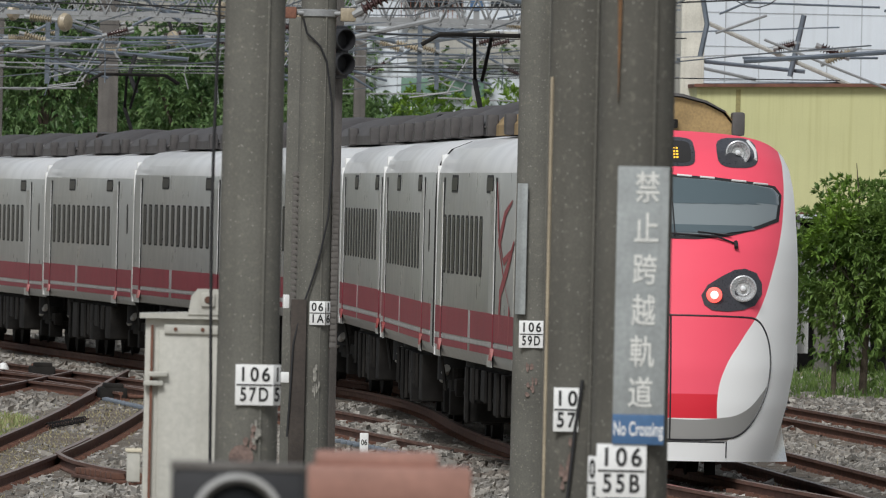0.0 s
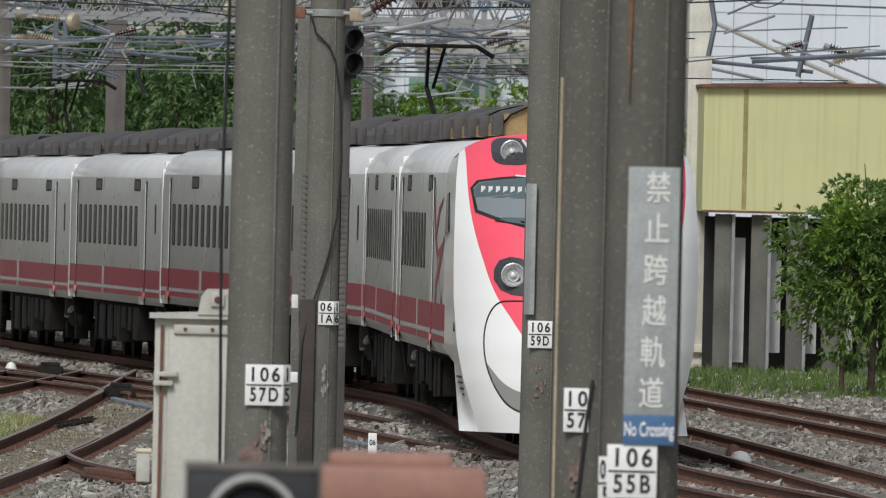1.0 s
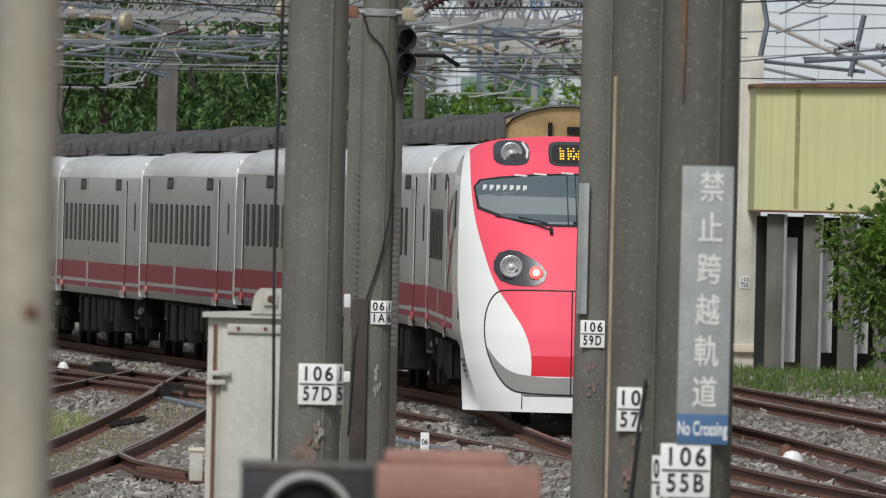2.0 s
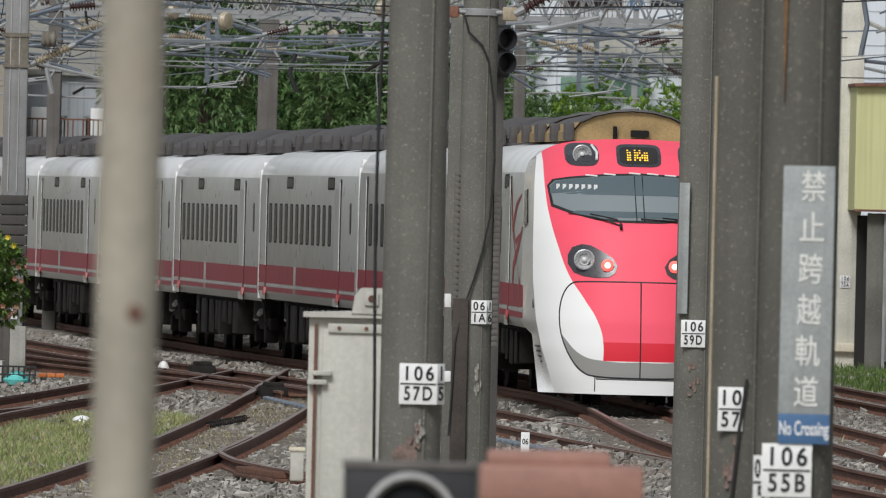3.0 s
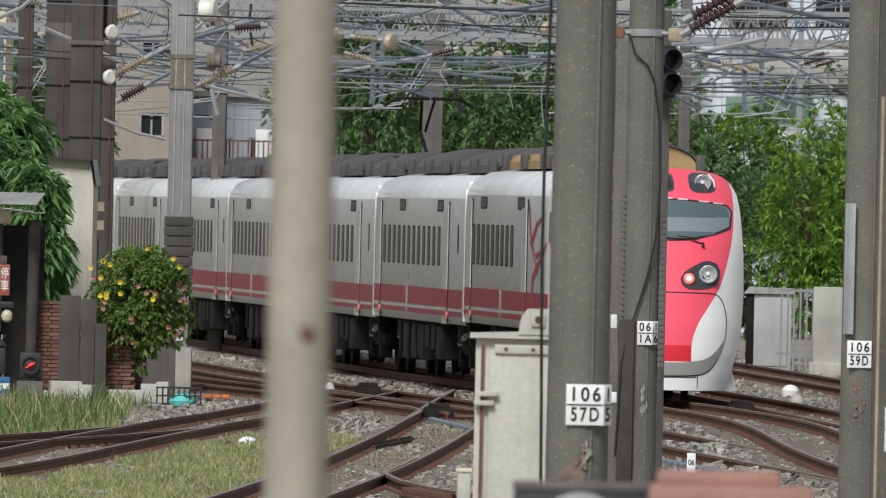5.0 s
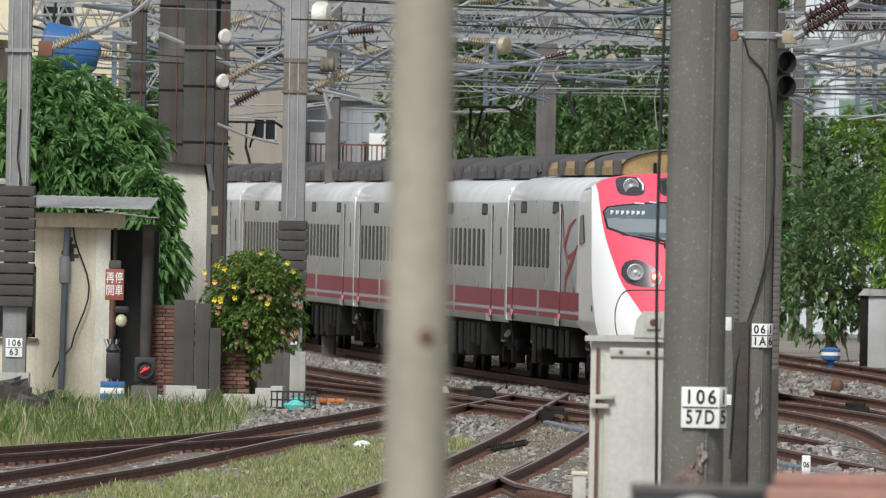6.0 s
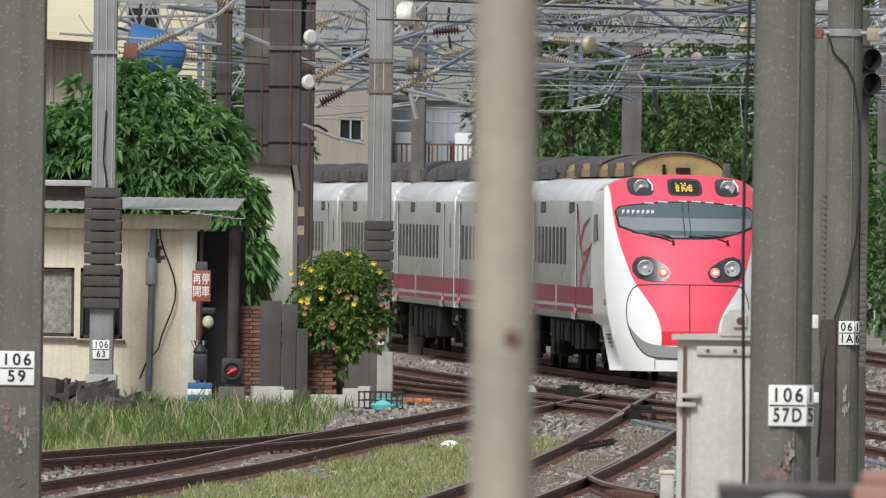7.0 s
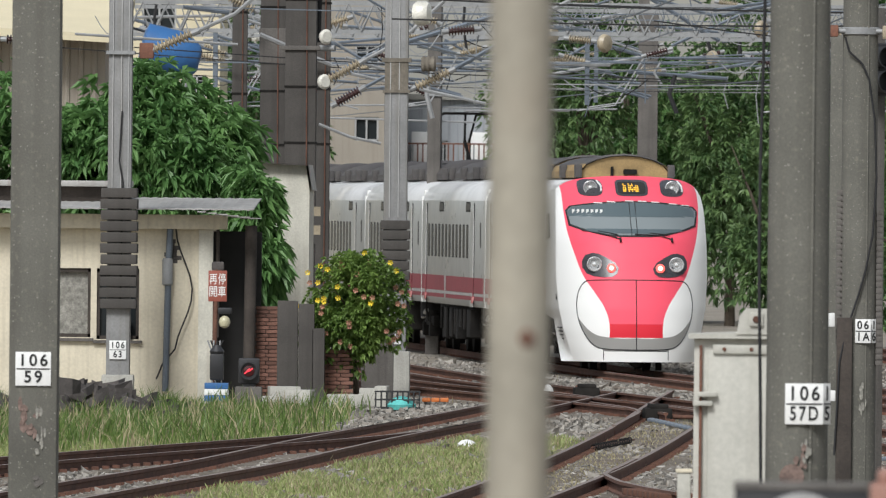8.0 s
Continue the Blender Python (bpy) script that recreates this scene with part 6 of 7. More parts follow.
m.lathe((0.08, -0.05, -0.16), [(0.22, 0), (0.24, 0.08), (0.15, 0.18), (0.04, 0.22)], TURQ, 10)
part("net", m, cr)
ORANGE = material("orange_plastic", (0.55, 0.16, 0.04), 0.5, bump=0.1)
og = thing("orange_cover", "orange plastic cable cover lying on the ballast", "cover", (-4.65, 252, -0.1))
m = Mesh()
for k in range(3):
    m.box((-0.14 + 0.15 * k, 0, 0), (0.14, 0.12, 0.07), ORANGE, 0.02)
part("cover", m, og)
for x, y, sx in ((-3.37, 206.5, 0.13), (-5.35, 272, 0.09)):
    bg = thing("white_lump", "small rounded white-painted marker stone on the ballast", "stone", (x, y, 0), group="white marker stones")
    m = Mesh()
    m.lathe((0, 0, -0.2), [(sx * 0.9, 0), (sx * 1.1, 0.05), (sx * 1.0, 0.10), (sx * 0.6, 0.14), (sx * 0.1, 0.155)], WHITE, 12)
    part("stone", m, bg)


# ---- the relay cabinet by the pole
rc = thing("relay_cabinet", "grey-beige steel relay cabinet with hinges and a pitched lid", "cabinet", (0.21, 101.5, 0))
m = Mesh()
m.box((0, 0, 1.02), (0.72, 0.6, 2.5), BEIGE_BOX, 0.012)
part("body", m, rc)
m = Mesh()
m.box((0.03, -0.31, 0.98), (0.60, 0.03, 2.42), BEIGE_BOX, 0.012)
part("door", m, rc)
m = Mesh()
m.box((-0.315, -0.315, 1.0), (0.018, 0.03, 2.45), RUST_TRIM)
part("door_gap", m, rc)
for z in (1.84, 1.90):
    m = Mesh()
    m.box((-0.30 + (z - 1.84) * 0.5, -0.345, z), (0.13, 0.05, 0.032), BEIGE_BOX, 0.006)
    part("hinge", m, rc)
m = Mesh()
m.box((0.04, -0.33, 2.20), (0.55, 0.03, 0.06), BEIGE_BOX, 0.006)
part("top_rail", m, rc)
for x in (-0.16, 0.02, 0.17):
    m = Mesh()
    m.lathe((x, -0.345, 2.2), [(0.014, 0), (0.012, 0.008)], RUST, 10, (0, -1, 0))
    part("bolt", m, rc)
m = Mesh()
m.add([(-0.40, -0.36, 2.27), (0.42, -0.36, 2.27), (0.42, 0.36, 2.27), (-0.40, 0.36, 2.27), (-0.40, -0.36, 2.30), (0.42, -0.36, 2.33), (0.42, 0.36, 2.33), (-0.40, 0.36, 2.30)],
      [(0, 1, 2, 3), (4, 5, 6, 7), (0, 1, 5, 4), (1, 2, 6, 5), (2, 3, 7, 6), (3, 0, 4, 7)], BEIGE_BOX)
part("lid", m, rc)
m = Mesh()
m.poly([(-0.08, 2.30), (0.16, 2.30), (0.16, 2.40), (0.12, 2.47), (-0.02, 2.47), (-0.06, 2.42)], -0.37, -0.12, BEIGE_BOX)
m.box((0.05, -0.38, 2.40), (0.09, 0.02, 0.09), BEIGE_BOX, 0.006)
m.lathe((0.05, -0.392, 2.40), [(0.024, 0), (0.02, 0.008)], RUST, 12, (0, -1, 0))
part("lifting_lug", m, rc)
m = Mesh()
m.box((-0.42, -0.2, 1.28), (0.09, 0.12, 0.2), BEIGE_BOX, 0.01)
m.box((-0.42, -0.2, 1.39), (0.11, 0.14, 0.025), CREAM, 0.006)
part("side_box", m, rc)

# ---- signal back and tray on posts, close before the viewer
ns = thing("signal_lamp", "black signal lamp case with a round hood on a post", "signal", (0.225, 40, 0))
m = Mesh()
m.box((0, 0, 2.27), (0.35, 0.25, 0.30), BLACK, 0.02)
m.box((0, 0, 2.418), (0.356, 0.26, 0.018), CONCRETE_DARK, 0.004)
part("case", m, ns)
m = Mesh()
m.lathe((0.0, -0.12, 2.28), [(0.118, 0.0), (0.122, 0.0), (0.122, 0.16), (0.110, 0.16), (0.108, 0.02)], GREY_PAINT, 28, (0, -1, 0))
part("hood", m, ns)
m = Mesh()
m.lathe((0.0, -0.13, 2.28), [(0.10, 0.0), (0.09, 0.02), (0.03, 0.03)], WINDOW, 24, (0, -1, 0))
part("lens", m, ns)
m = Mesh()
m.cyl((0, 0, -0.2), (0, 0, 2.15), 0.06, GREY_PAINT)
part("post", m, ns)
bt = thing("signal_cover", "red-brown painted metal cover on a post", "cover", (0.635, 41, 0))
m = Mesh()
m.box((0.0, 0, 2.36), (0.44, 0.3, 0.10), BROWN, 0.015)
part("cover", m, bt)
part("cap", Mesh().box((-0.035, 0, 2.425), (0.33, 0.24, 0.045), BROWN, 0.015), bt)
part("case", Mesh().box((0.0, 0, 2.21), (0.36, 0.26, 0.22), BROWN, 0.02), bt)
m = Mesh()
m.cyl((0, 0, -0.2), (0, 0, 2.15), 0.05, BROWN)
part("post", m, bt)

# ---- signal head behind the cable pole
sg = thing("two_lamp_signal", "black two-lamp signal head, unlit, on a dark post", "signal", (1.755, 172, 0))
m = Mesh()
m.box((0, 0, 4.70), (0.30, 0.2, 0.60), BLACK, 0.04)
part("case", m, sg)
for z in (4.84, 4.57):
    m = Mesh()
    m.lathe((0.0, -0.09, z), [(0.11, 0.0), (0.125, 0.0), (0.125, 0.18), (0.115, 0.18), (0.105, 0.02), (0.03, 0.03)], BLACK, 20, (0, -1, 0))
    part("lamp_hood", m, sg)
m = Mesh()
m.box((0.119, 0.135, 2.6), (0.13, 0.13, 5.6), CONCRETE_DARK, 0.01)
part("post", m, sg)
sg.rotation_euler = (0, 0, radians(32))

# ---- yellow-green raised building on columns
yb = thing("yellow_building", "yellow-green sheet-clad building raised on grey columns", "building", (0, 293, 0))
m = Mesh()
m.poly([(9.95, 2.9), (22.05, 2.9), (22.05, 5.58), (9.95, 5.31)], 0.0, 8.0, YELLOW_WALL)
part("wall", m, yb, "yellow-green corrugated cladding with rust streaks", 0)
m = Mesh()
m.add([(9.9, -0.15, 5.34), (22, -0.15, 5.62), (22, 8, 5.64), (9.9, 8, 5.36), (9.9, -0.15, 5.28), (22, -0.15, 5.55), (22, 8, 5.56), (9.9, 8, 5.29)], [(0, 1, 2, 3), (4, 5, 6, 7), (0, 1, 5, 4), (0, 3, 7, 4), (1, 2, 6, 5), (2, 3, 7, 6)], RUST_TRIM)
part("roof_edge", m, yb, "rusty brown roof edge", 0)
m = Mesh()
m.box((16.0, -0.02, 2.90), (12.1, 0.06, 0.045), RUST_TRIM)
part("lower_edge", m, yb, smooth=0)
m = Mesh()
m.box((10.75, -0.004, 4.1), (0.09, 0.008, 2.3), YELLOW_STAIN)
part("rust_streak", m, yb, smooth=0)
for k in range(9):
    m = Mesh()
    x = 10.38 + k * 0.70
    m.box((x, 0.3, 1.3), (0.32, 0.2, 3.1), CONCRETE, 0.01)
    m.box((x + 0.19, 0.16, 1.3), (0.06, 0.06, 3.1), GALV)
    part("column", m, yb)
# near-black sheet stands in for the shade under the raised floor
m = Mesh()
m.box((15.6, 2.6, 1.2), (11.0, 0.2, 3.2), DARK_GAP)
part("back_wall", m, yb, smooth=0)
for k in range(4):
    m = Mesh()
    m.box((10.71 + 0.7 * k, 0.8, 1.2), (0.24, 0.04, 2.0 if k else 2.4), WHITE)
    part("panel", m, yb, "pale corrugated panel between columns")


def windowed(name, label, at, size, wall, wins, frame_mat=GREY_PAINT, depth=6.0, lines=0.0, category="building"):
    """A plain building block with real recessed windows on its front."""
    ob = thing(name, label, category, (at[0], at[1], 0))
    w, h = size
    holes = [(x - ww / 2, x + ww / 2, z - hh / 2, z + hh / 2) for x, z, ww, hh in wins]
    part("wall", wall_with_holes(-w / 2, w / 2, -0.2, h, 0, 0.25, holes, wall), ob, "", 0)
    m = Mesh()
    m.box((0, depth / 2 + 0.2, h / 2 - 0.1), (w, depth, h - 0.1), wall)
    part("block", m, ob, smooth=0)
    m = Mesh()
    m.box((0, depth / 2 - 0.1, h + 0.08), (w + 0.3, depth + 0.5, 0.16), CONCRETE_LIGHT)
    part("roof", m, ob, smooth=0)
    for x, z, ww, hh in wins:
        q = new("window")
        q.parent = ob
        m = Mesh()
        for a, b, c, d in ((x - ww / 2, x + ww / 2, z - hh / 2, z - hh / 2 + 0.05), (x - ww / 2, x + ww / 2, z + hh / 2 - 0.05, z + hh / 2), (x - ww / 2, x - ww / 2 + 0.05, z - hh / 2, z + hh / 2), (x + ww / 2 - 0.05, x + ww / 2, z - hh / 2, z + hh / 2), (x - 0.025, x + 0.025, z - hh / 2, z + hh / 2)):
            m.box(((a + b) / 2, -0.05, (c + d) / 2), (b - a, 0.1, d - c), frame_mat)
        part("frame", m, q, smooth=0)
        m = Mesh()
        m.box((x, 0.03, z), (ww - 0.1, 0.02, hh - 0.1), WINDOW)
        part("pane", m, q)
    if lines:
        z = 0.5
        while z < h:
            m = Mesh()
            m.box((0, -0.128, z), (w, 0.01, 0.02), FAR_GREY)
            part("joint", m, ob, smooth=0)
            z += lines
        x = -w / 2 + lines
        while x < w / 2:
            m = Mesh()
            m.box((x, -0.128, h / 2), (0.02, 0.01, h), FAR_GREY)
            part("joint", m, ob, smooth=0)
            x += lines
    return ob


wb = windowed("white_tile_building", "tall pale blue-white tiled building behind the trees", (8.0, 424), (6.4, 13.0), TILE_WALL, [(-1.0, 8.9, 1.7, 1.5), (1.3, 9.0, 1.5, 1.5), (-1.0, 11.6, 1.7, 1.4), (1.3, 11.6, 1.5, 1.4)], lines=0.62)
m = Mesh()
m.box((-0.7, -0.25, 6.05), (2.3, 0.2, 0.5), GREEN_PANEL, 0.02)
part("green_awning", m, wb, "dull green awning")
for k in range(14):
    part("cage_bar", Mesh().box((-1.9 + k * 0.13, -0.5, 8.6), (0.025, 0.025, 1.3), RUST_TRIM), wb, smooth=0)
m = Mesh()
m.box((-1.05, -0.5, 9.25), (1.9, 0.03, 0.04), RUST_TRIM)
m.box((-1.05, -0.5, 7.95), (1.9, 0.5, 0.06), CONCRETE_LIGHT)
part("window_cage", m, wb, "rusty barred window cage", 0)
m = Mesh()
m.box((0.1, -0.3, 7.2), (3.6, 0.3, 0.9), CONCRETE_LIGHT, 0.02)
part("balcony", m, wb)
windowed("white_tile_building", "pale blue-white tiled building over the yellow wall", (17.5, 336), (12.5, 11.0), TILE_WALL, [(-1.35, 6.9, 1.0, 1.5), (1.6, 7.0, 1.2, 1.5)], lines=0.75)
windowed("beige_building", "old beige apartment building beyond the yard", (-11.2, 446), (3.4, 12.0), FAR_WALL, [(0.9, 5.3, 0.7, 0.7), (-0.6, 5.3, 0.7, 0.7), (0.9, 7.4, 0.7, 0.7), (-0.6, 7.4, 0.7, 0.7)])
gy = windowed("grey_building", "grey sheet-clad building beyond the yard", (-7.9, 450), (3.0, 6.2), FAR_GREY, [(-0.4, 4.6, 0.6, 0.8), (0.7, 4.6, 0.6, 0.8)])
for k in range(22):
    part("railing_bar", Mesh().box((-1.55 + 0.15 * k, -1.4, 4.35), (0.045, 0.045, 1.1), RUST_TRIM if k % 3 else GALV), gy)
part("railing_top", Mesh().box((0, -1.4, 4.9), (3.3, 0.05, 0.05), RUST_TRIM), gy)
part("terrace", Mesh().box((0, -0.8, 3.7), (3.5, 1.5, 0.16), CONCRETE_LIGHT), gy)
for x in (-0.9, 0.85):
    part("air_conditioner", Mesh().box((x, -0.6, 4.75), (0.5, 0.4, 1.0), WHITE, 0.03), gy, "white air conditioner")
windowed("cream_building", "cream apartment building behind the masts", (-14.9, 400), (3.6, 13.0), FAR_CREAM, [(0.2, 6.0, 0.9, 0.9), (0.2, 7.9, 0.9, 0.9), (1.2, 6.0, 0.5, 0.9), (-1.0, 7.9, 0.9, 0.9)])
# warehouse behind the mango tree
wh = thing("warehouse", "beige corrugated warehouse with an overhanging roof", "building", (-13.1, 288, 0))
m = Mesh()
m.box((-0.6, 2, 3.0), (4.2, 4, 6.6), FAR_WALL)
part("wall", m, wh, smooth=0)
for k in range(16):
    m = Mesh()
    m.cyl((-2.6 + k * 0.26, 0, -0.2), (-2.6 + k * 0.26, 0, 6.2), 0.06, FAR_WALL, n=8)
    part("rib", m, wh)
m = Mesh()
m.add([(-3, -0.9, 6.35), (1.9, -0.9, 6.1), (1.9, 4, 6.9), (-3, 4, 7.1), (-3, -0.9, 6.5), (1.9, -0.9, 6.25), (1.9, 4, 7.05), (-3, 4, 7.25)], [(0, 1, 2, 3), (4, 5, 6, 7), (0, 1, 5, 4), (1, 2, 6, 5), (0, 3, 7, 4)], FAR_CREAM)
part("roof", m, wh, smooth=0)
gb = thing("white_shed", "small cream-white shed with a pitched metal roof", "shed", (-7.55, 266, 0))
m = Mesh()
m.poly([(-0.5, -0.2), (0.42, -0.2), (0.42, 3.35), (0.36, 3.78), (-0.5, 3.82)], 0, 3.0, PALE_CREAM)
part("wall", m, gb, smooth=0)
m = Mesh()
m.add([(-0.6, -0.2, 3.84), (0.40, -0.2, 3.80), (0.47, -0.2, 3.35), (-0.6, 3, 3.84), (0.40, 3, 3.80), (0.47, 3, 3.35)], [(0, 1, 4, 3), (1, 2, 5, 4)], ROOF_SHEET)
part("roof", m, gb, smooth=0)
tk = thing("blue_tank", "blue plastic water tank with a conical end", "water tank", (-10.15, 281, 0))
m = Mesh()
m.lathe((-0.5, 0, 6.0), [(0.3, 0.0), (0.44, 0.05), (0.45, 0.75), (0.28, 1.05), (0.2, 1.1)], BLUE_TANK, 22, (1, 0, -0.25))
part("tank", m, tk)
m = Mesh()
for x in (-0.4, 0.3):
    m.box((x, 0, 2.7), (0.08, 0.5, 5.8), GALV)
part("stand", m, tk)

# ---- right-hand fence, pillar, cabinet and lamps
fn = thing("steel_fence", "low grey steel fence beside the tracks", "fence", (6.0, 314, 0))
for k in range(8):
    m = Mesh()
    m.box((-0.2 + k * 0.13, 0, 0.75), (0.035, 0.035, 1.7), GALV)
    part("post", m, fn)
for z in (0.25, 1.55):
    m = Mesh()
    m.box((0.25, 0.02, z), (1.1, 0.05, 0.06), GALV)
    part("rail", m, fn)
pl = thing("concrete_pillar", "pale grey concrete wall end beside the fence", "pillar", (6.72, 312, 0))
m = Mesh()
m.box((0, 0, 0.72), (0.62, 0.5, 1.85), CONCRETE_LIGHT, 0.02)
m.box((0, -0.05, -0.05), (0.75, 0.6, 0.3), CONCRETE_LIGHT, 0.02)
part("pillar", m, pl)
cb = thing("trackside_cabinet", "grey trackside cabinet with a pitched lid and a dark side", "cabinet", (5.55, 316, 0))
m = Mesh()
m.box((0.1, 0, 0.66), (0.78, 0.5, 1.6), GREY_PAINT, 0.015)
part("body", m, cb)
m = Mesh()
m.box((-0.36, 0, 0.68), (0.16, 0.5, 1.62), UNDER, 0.01)
part("side", m, cb)
m = Mesh()
m.box((0.12, -0.26, 0.68), (0.62, 0.03, 1.42), GREY_PAINT, 0.01)
part("door", m, cb)
m = Mesh()
m.poly([(-0.5, 1.46), (0.55, 1.46), (0.5, 1.58), (-0.38, 1.60)], -0.32, 0.3, ROOF_SHEET)
part("lid", m, cb)
bl = thing("switch_lamp", "blue switch lamp with a white band", "switch lamp", (4.45, 312, 0))
m = Mesh()
m.lathe((0, 0, 0), [(0.07, -0.2), (0.07, 0.12), (0.19, 0.16), (0.2, 0.24)], BLUE_TANK, 14)
m.lathe((0, 0, 0.24), [(0.2, 0), (0.2, 0.07)], WHITE, 14)
m.lathe((0, 0, 0.31), [(0.2, 0), (0.2, 0.06), (0.08, 0.1)], BLUE_TANK, 14)
part("lamp", m, bl)
for x, y, mat, r, lab in ((4.2, 285, RUST, 0.12, "rusty round point marker"), (5.25, 274, WHITE, 0.16, "white rounded marker"), (6.9, 187, WHITE, 0.14, "white-topped marker block beside the rail"), (-2.9, 262, WHITE, 0.10, "white marker stone"),
                          (-2.35, 262, RUST, 0.11, "rusty round point marker"), (5.1, 260, CONCRETE_LIGHT, 0.13, "small pale concrete marker"), (7.0, 192, RUST, 0.1, "rusty disc marker")):
    mk = thing("point_marker", lab + " on the ballast", "marker", (x, y, 0), group="markers in the yard")
    m = Mesh()
    m.lathe((0, 0, -0.2), [(r * 0.8, 0), (r, 0.1), (r, 0.16), (r * 0.6, 0.24), (r * 0.1, 0.26)], mat, 14)
    part("marker", m, mk)
st = thing("kilometre_stake", "small white stake with a black figure between rails", "stake", (2.25, 176, 0))
m = Mesh()
m.box((0, 0, 0.07), (0.1, 0.06, 0.56), WHITE, 0.01)
part("stake", m, st)
lettering("figure", "06", 0.09, INK, st, (0, -0.034, 0.24), 1.0, width=0.07)
for x, y in ((-2.2, 258), (-0.9, 233), (0.4, 259), (3.9, 245)):
    bx = thing("point_machine", "dark steel point machine beside the rails", "point machine", (x, y, 0), 5, group="point machines")
    m = Mesh()
    m.box((0, 0, -0.05), (0.42, 0.6, 0.22), UNDER, 0.04)
    m.box((0, -0.1, 0.08), (0.3, 0.4, 0.08), UNDER, 0.03)
    m.cyl((0.2, -0.2, -0.08), (0.9, -0.25, -0.08), 0.03, RUST)
    part("case", m, bx)


# ---- overhead line
def cantilever_mast(label, height, arm, mast=True):
    """A steel mast with one hinged bracket: top tube, strut, registration arm, insulators."""
    ob = thing("catenary_bracket", label, "catenary mast", group="masts of the overhead line")
    if mast:
        m = Mesh()
        m.box((0, 0, height / 2 - 0.5), (0.30, 0.3, height + 1.0), CONCRETE_DARK, 0.03)
        for z in (5.75, 7.1):
            m.box((0, 0, z), (0.38, 0.38, 0.06), GALV)
        part("mast", m, ob)
    insulator(ob, (0.16 * arm, 0, 7.1), (0.75 * arm, 0, 7.02), 0.085, CERAMIC_TAN, 9)
    insulator(ob, (0.16 * arm, 0, 5.75), (0.7 * arm, 0, 6.02), 0.085, CERAMIC_BROWN, 9)
    m = Mesh()
    m.tube([(0.75 * arm, 0, 7.02), (2.6 * arm, 0, 6.85)], 0.035, GALV_BLUE)
    part("top_tube", m, ob)
    m = Mesh()
    m.tube([(0.7 * arm, 0, 6.02), (2.4 * arm, 0, 6.95)], 0.035, GALV_BLUE)
    part("strut", m, ob)
    m = Mesh()
    m.tube([(0.9 * arm, 0, 5.92), (2.9 * arm, 0, 5.78)], 0.028, GALV_BLUE)
    m.tube([(1.7 * arm, 0, 6.55), (1.72 * arm, 0, 5.86)], 0.015, GALV)
    part("registration_tube", m, ob)
    m = Mesh()
    m.tube([(2.6 * arm, 0, 5.8), (2.2 * arm, 0, 5.55), (1.7 * arm, 0, 5.42)], 0.02, GALV)
    part("steady_arm", m, ob)
    m = Mesh()
    m.tube([(-1.5 * arm, -0.2, 6.3), (3.6 * arm, 0.2, 6.22)], 0.03, GALV_BLUE)
    m.tube([(-0.9 * arm, 0.2, 5.15), (2.4 * arm, 0, 5.22)], 0.022, GALV)
    part("cross_tube", m, ob)
    return ob


right = cantilever_mast("grey concrete mast with a hinged bracket and ribbed insulators", 8.6, 1)
left = cantilever_mast("grey concrete mast with a bracket and insulators on its other side", 8.6, -1)
right.matrix_basis = pose(-4.6, 330, 0, 0, 0, 4)
left.matrix_basis = pose(-6.3, 338, -0.2, 0, 0, -5)
SPOTS = [(-9.4, 352, 0.2, 1, 6), (-11.7, 372, 0.3, 1, 3), (-4.7, 392, 0.4, -1, 10), (4.7, 398, 0.5, 1, 3), (8.9, 384, 0.3, -1, -6), (-15.8, 380, 0.2, 1, 5)]
for x, y, dz, side, rz in SPOTS:
    copy_thing(right if side > 0 else left, pose(x, y, dz, 0, 0, rz))


def portal(x0, x1, y, z, h):
    ob = thing("portal_beam", "galvanised lattice portal beam across the tracks", "portal", group="portals over the yard")
    m = Mesh()
    for zz in (z, z + h):
        m.box(((x0 + x1) / 2, y, zz), (x1 - x0, 0.12, 0.09), GALV)
    part("chords", m, ob, smooth=0)
    n = int((x1 - x0) / h / 0.9)
    for k in range(n):
        a = x0 + (x1 - x0) * k / n
        b = x0 + (x1 - x0) * (k + 1) / n
        m = Mesh()
        m.tube([(a, y - 0.05, z), ((a + b) / 2, y - 0.05, z + h), (b, y - 0.05, z)], 0.03, GALV, 5)
        part("lattice_bar", m, ob)
    for x in (x0, x1):
        m = Mesh()
        m.box((x, y, (z + h) / 2 - 0.1), (0.36, 0.36, z + h + 0.2), CONCRETE_DARK, 0.02)
        part("leg", m, ob)
    for k in range(5):
        x = x0 + (x1 - x0) * (k + 0.6) / 5.4
        m = Mesh()
        m.box((x, y, z - 0.75), (0.10, 0.10, 1.5), GALV_BLUE)
        m.tube([(x, y, z - 1.0), (x + 1.3, y, z - 1.35)], 0.03, GALV_BLUE)
        m.tube([(x, y, z - 0.1), (x + 1.2, y, z - 0.45)], 0.03, GALV_BLUE)
        m.tube([(x + 1.25, y, z - 0.4), (x + 0.6, y, z - 1.5), (x - 0.2, y, z - 1.62)], 0.02, GALV)
        part("drop_post", m, ob)
        insulator(ob, (x + 1.2, y, z - 0.45), (x + 1.75, y, z - 0.3), 0.08, CERAMIC_TAN if k % 2 else CERAMIC_BROWN, 8)
        insulator(ob, (x, y - 0.1, z - 0.6), (x - 0.55, y - 0.1, z - 0.45), 0.08, CERAMIC_BROWN if k % 2 else CERAMIC_TAN, 8)


portal(-14.5, 9.6, 358, 7.05, 0.65)
portal(-16.5, 10.9, 408, 7.75, 0.75)
portal(-13.0, 8.2, 322, 6.75, 0.6)

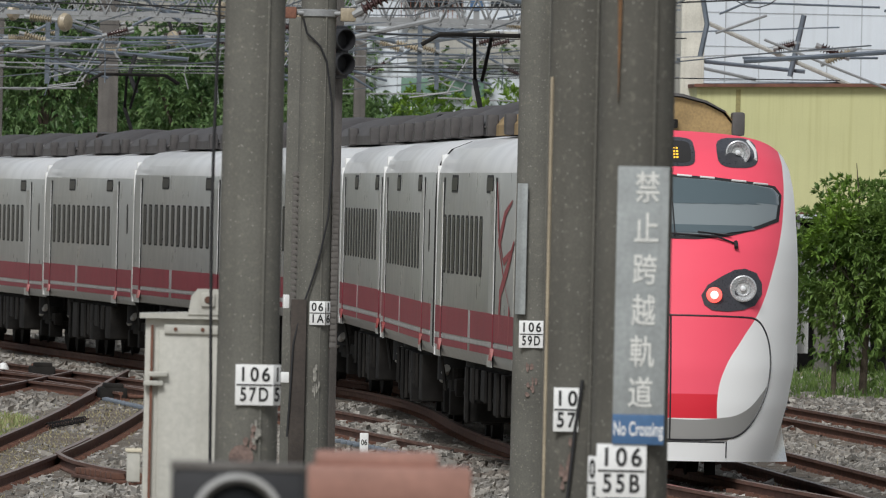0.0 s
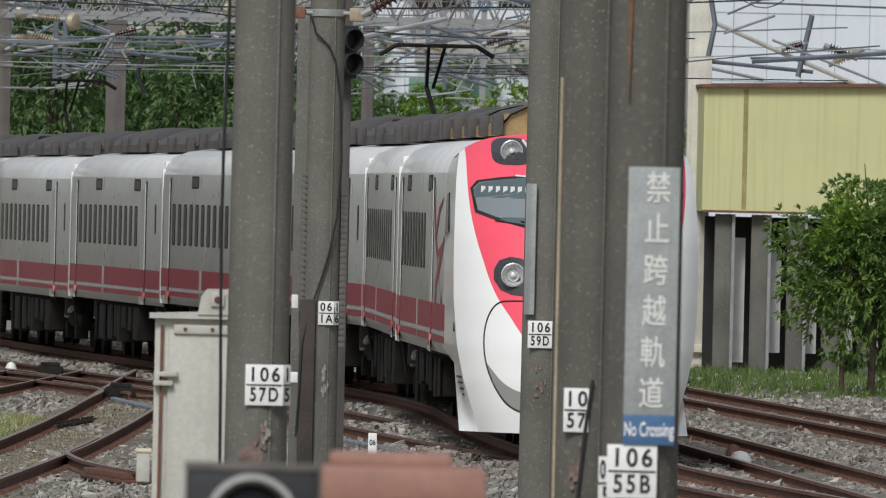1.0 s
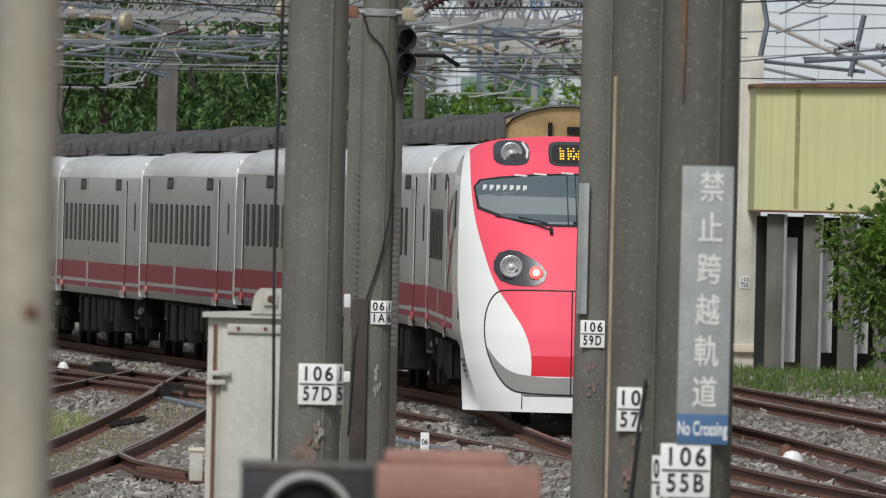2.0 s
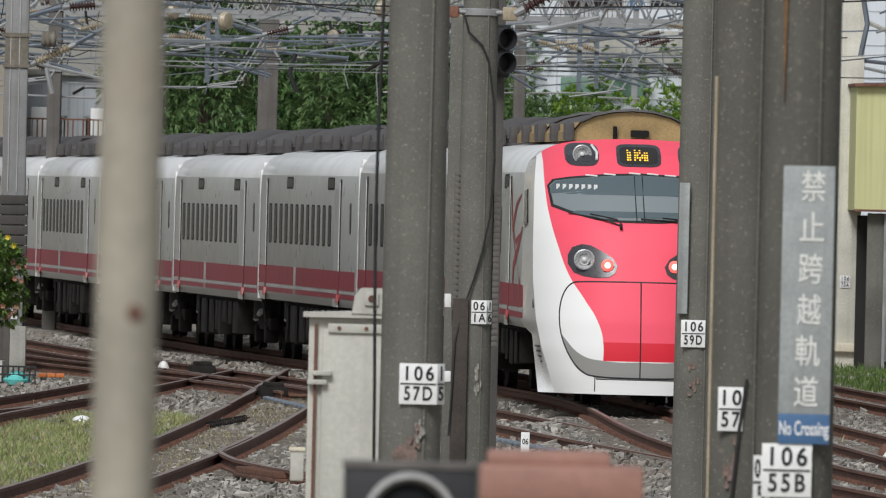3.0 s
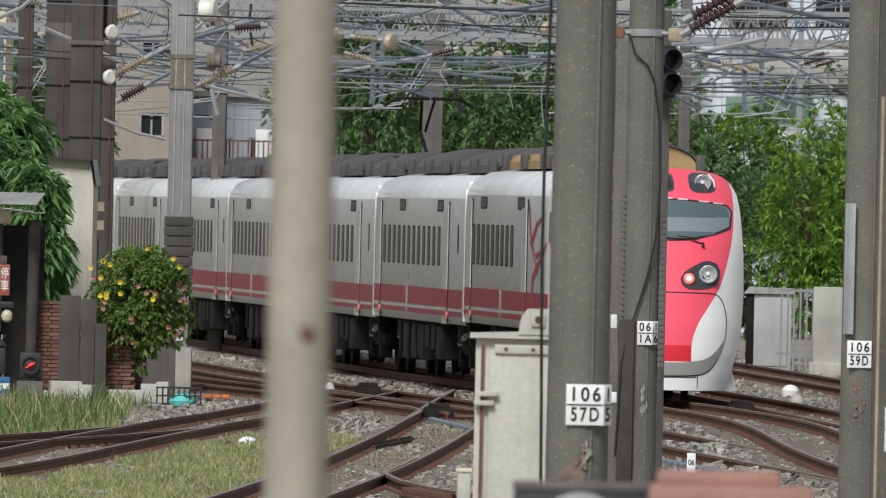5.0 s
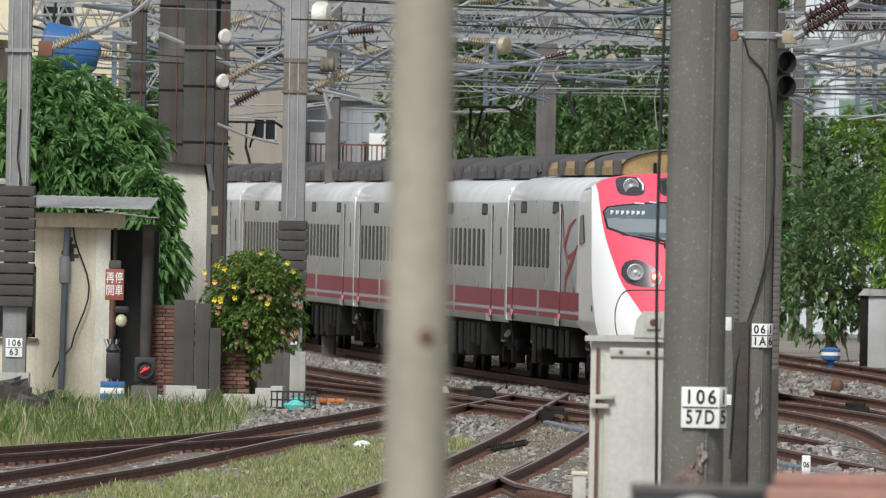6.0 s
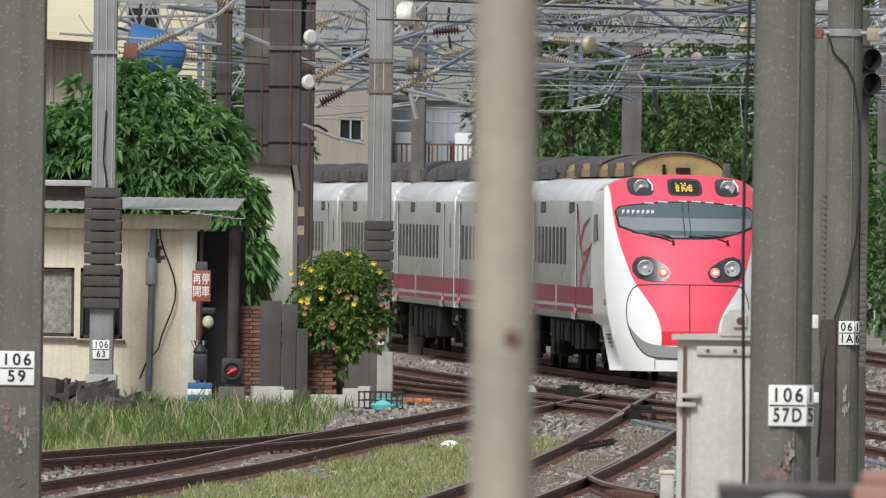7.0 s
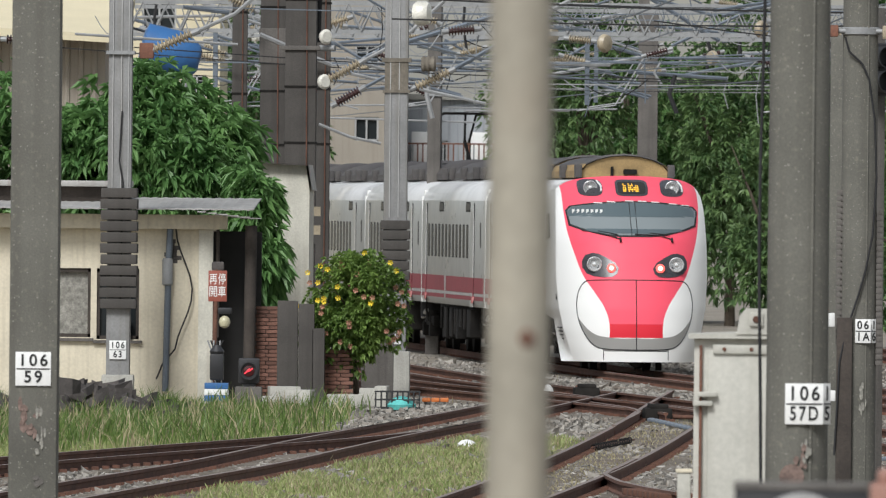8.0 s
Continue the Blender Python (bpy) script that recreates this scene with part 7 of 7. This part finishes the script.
wires = thing("overhead_line", "grey contact, messenger and feeder wires over the tracks", "overhead line")
rnd = random.Random(4)
for key in ("main", "branch", "outer", "right", "left"):
    x, y = smooth_line(TRACKS[key], 10.0)
    for z, sag in ((5.35, 0.0), (6.5, 0.35)):
        pts = []
        for a, b in zip(x, y):
            if 205 < b < 460:
                pts.append((float(a) + 0.15 * math.sin(b * 0.1), float(b), z - sag * math.sin((b % 40) / 40 * math.pi)))
        part("wire", Mesh().tube(pts, 0.014, GALV_BLUE, 4), wires)
for k in range(24):
    y = rnd.uniform(235, 410)
    xa, xb = rnd.uniform(-0.05, 0.0) * y, rnd.uniform(0.005, 0.05) * y
    z = max(5.2, 3.15 + (y / 27000) * rnd.uniform(215, 420))
    tilt = rnd.uniform(-0.6, 0.6)
    pts = [(xa + (xb - xa) * q / 8, y + 6 * math.sin(k) * q / 8, z - 0.25 * math.sin(q / 8 * math.pi) + tilt * (q / 8 - 0.5)) for q in range(9)]
    part("wire", Mesh().tube(pts, rnd.choice((0.010, 0.014, 0.02)), rnd.choice((GALV_BLUE, GALV, RUBBER)), 4), wires)


def spot(lo=235, hi=405, low=215, high=400):
    y = rnd.uniform(lo, hi)
    return rnd.uniform(-0.047, 0.012) * y if rnd.random() < 0.78 else rnd.uniform(0.0, 0.048) * y, y, max(5.1, 3.15 + (y / 27000) * rnd.uniform(low, high))


for k in range(95):
    x, y, z = spot(270)
    ln, a = rnd.uniform(0.8, 3.2), radians(rnd.choice((rnd.uniform(-12, 12), rnd.uniform(15, 45), rnd.uniform(-45, -15))))
    part("bracket_tube", Mesh().tube([(x, y, z), (x + ln * math.cos(a), y + 0.3, z + ln * math.sin(a) * 0.6)], rnd.choice((0.025, 0.035, 0.045)), rnd.choice((GALV_BLUE, GALV_BLUE, GALV)), 6), wires)
for k in range(50):
    x, y, z = spot(270)
    ln = rnd.uniform(0.3, 1.3)
    part("dropper", Mesh().tube([(x, y, z), (x + rnd.uniform(-0.15, 0.15), y, z - ln * 0.5), (x + rnd.uniform(-0.05, 0.05), y, z - ln)], rnd.choice((0.01, 0.014, 0.03, 0.05)), rnd.choice((GALV, GALV_BLUE, RUBBER)), 6), wires)
for k in range(70):
    x, y, z = spot(270)
    dx, h = rnd.uniform(0.25, 1.4) * rnd.choice((-1, 1)), rnd.uniform(0.1, 0.5)
    pts = [(x + dx * q / 6, y - 0.1, z - h * math.sin(q / 6 * math.pi) - 0.15 * q / 6) for q in range(7)]
    part("jumper", Mesh().tube(pts, rnd.choice((0.010, 0.013, 0.016)), rnd.choice((RUBBER, UNDER, GALV)), 4), wires)
for k in range(44):
    x, y, z = spot(260)
    s = rnd.choice((-1, 1))
    insulator(wires, (x, y, z), (x + 0.55 * s, y - 0.1, z + rnd.uniform(-0.1, 0.3)), 0.085, rnd.choice((CERAMIC_BROWN, CERAMIC_TAN, CERAMIC_TAN)), 9)
for k in range(9):
    x, y, z = spot(280, 400, 260, 380)
    part("strain_drum", Mesh().lathe((x, y, z), [(0.05, 0), (0.15, 0.02), (0.18, 0.08), (0.15, 0.16), (0.05, 0.18)], rnd.choice((PORCELAIN, CERAMIC_TAN)), 14, (rnd.choice((-1, 1)), -0.7, 0)), wires)
# heavy brackets on the near right
nb = thing("catenary_bracket", "tubular bracket with brown insulators before the yellow building", "catenary mast", (9.98, 297, 0))
m = Mesh()
m.tube([(0.2, 0, 6.6), (1.6, -0.2, 6.0), (3.6, -0.3, 5.2)], 0.045, CONCRETE_LIGHT)
part("stay", m, nb)
m = Mesh()
m.tube([(-0.3, 0, 5.85), (2.2, -0.2, 5.65)], 0.04, GALV_BLUE)
m.tube([(-0.2, 0, 5.35), (2.9, -0.2, 5.45)], 0.025, GALV_BLUE)
part("tube", m, nb)
m = Mesh()
m.cyl((1.9, -0.3, 5.55), (2.15, -0.3, 6.75), 0.055, GALV_BLUE)
part("hanger", m, nb)
insulator(nb, (1.62, -0.3, 6.1), (2.02, -0.3, 6.2), 0.10, CERAMIC_BROWN, 8)
insulator(nb, (2.45, -0.3, 6.15), (3.0, -0.3, 5.95), 0.10, CERAMIC_BROWN, 8)
sb = thing("blue_number_sign", "small blue sign with white figures on the overhead structure", "sign", (8.03, 415, 8.35))
m = Mesh()
m.box((0, 0, 0), (0.36, 0.03, 0.48), SIGN_BLUE, 0.01)
part("panel", m, sb)
lettering("numeral", "106", 0.2, WHITE, sb, (0, -0.02, 0.11), 1.0, width=0.27)
lettering("numeral", "65", 0.2, WHITE, sb, (0, -0.02, -0.11), 1.0, width=0.2)
m = Mesh()
m.box((0, 0.1, -0.1), (0.1, 0.1, 2.0), GALV)
m.box((0, 0.1, -4.3), (0.16, 0.16, 8.6), GALV)
part("hanger", m, sb)


# ---- motion
def motions():
    """The train runs away along its line at an even speed; each car follows its two bogies, the last one sways a little over the points."""
    for i, car in enumerate(cars):
        length = NOSE_CAR if i == 0 else CAR
        offset = 0.0 if i == 0 else NOSE_CAR + CAR * (i - 1)
        rows = []
        for k in range(33):
            t = k * 0.25
            s = SPEED * t + offset
            ax, ay = on_line(s + 0.17 * length)
            bx, by = on_line(s + 0.83 * length)
            sway = float(np.interp(t, SWAY_T, SWAY_X)) if i == 0 else 0.0
            ax += sway * 0.8
            h = math.atan2(ax - bx, by - ay)
            x0, y0 = ax + math.sin(h) * 0.17 * length, ay - math.cos(h) * 0.17 * length
            rows.append((t, pose(x0 + 0.04, y0, float(rise(y0)), 0, 0.05, math.degrees(h))))
        walk(car, rows)


motions()
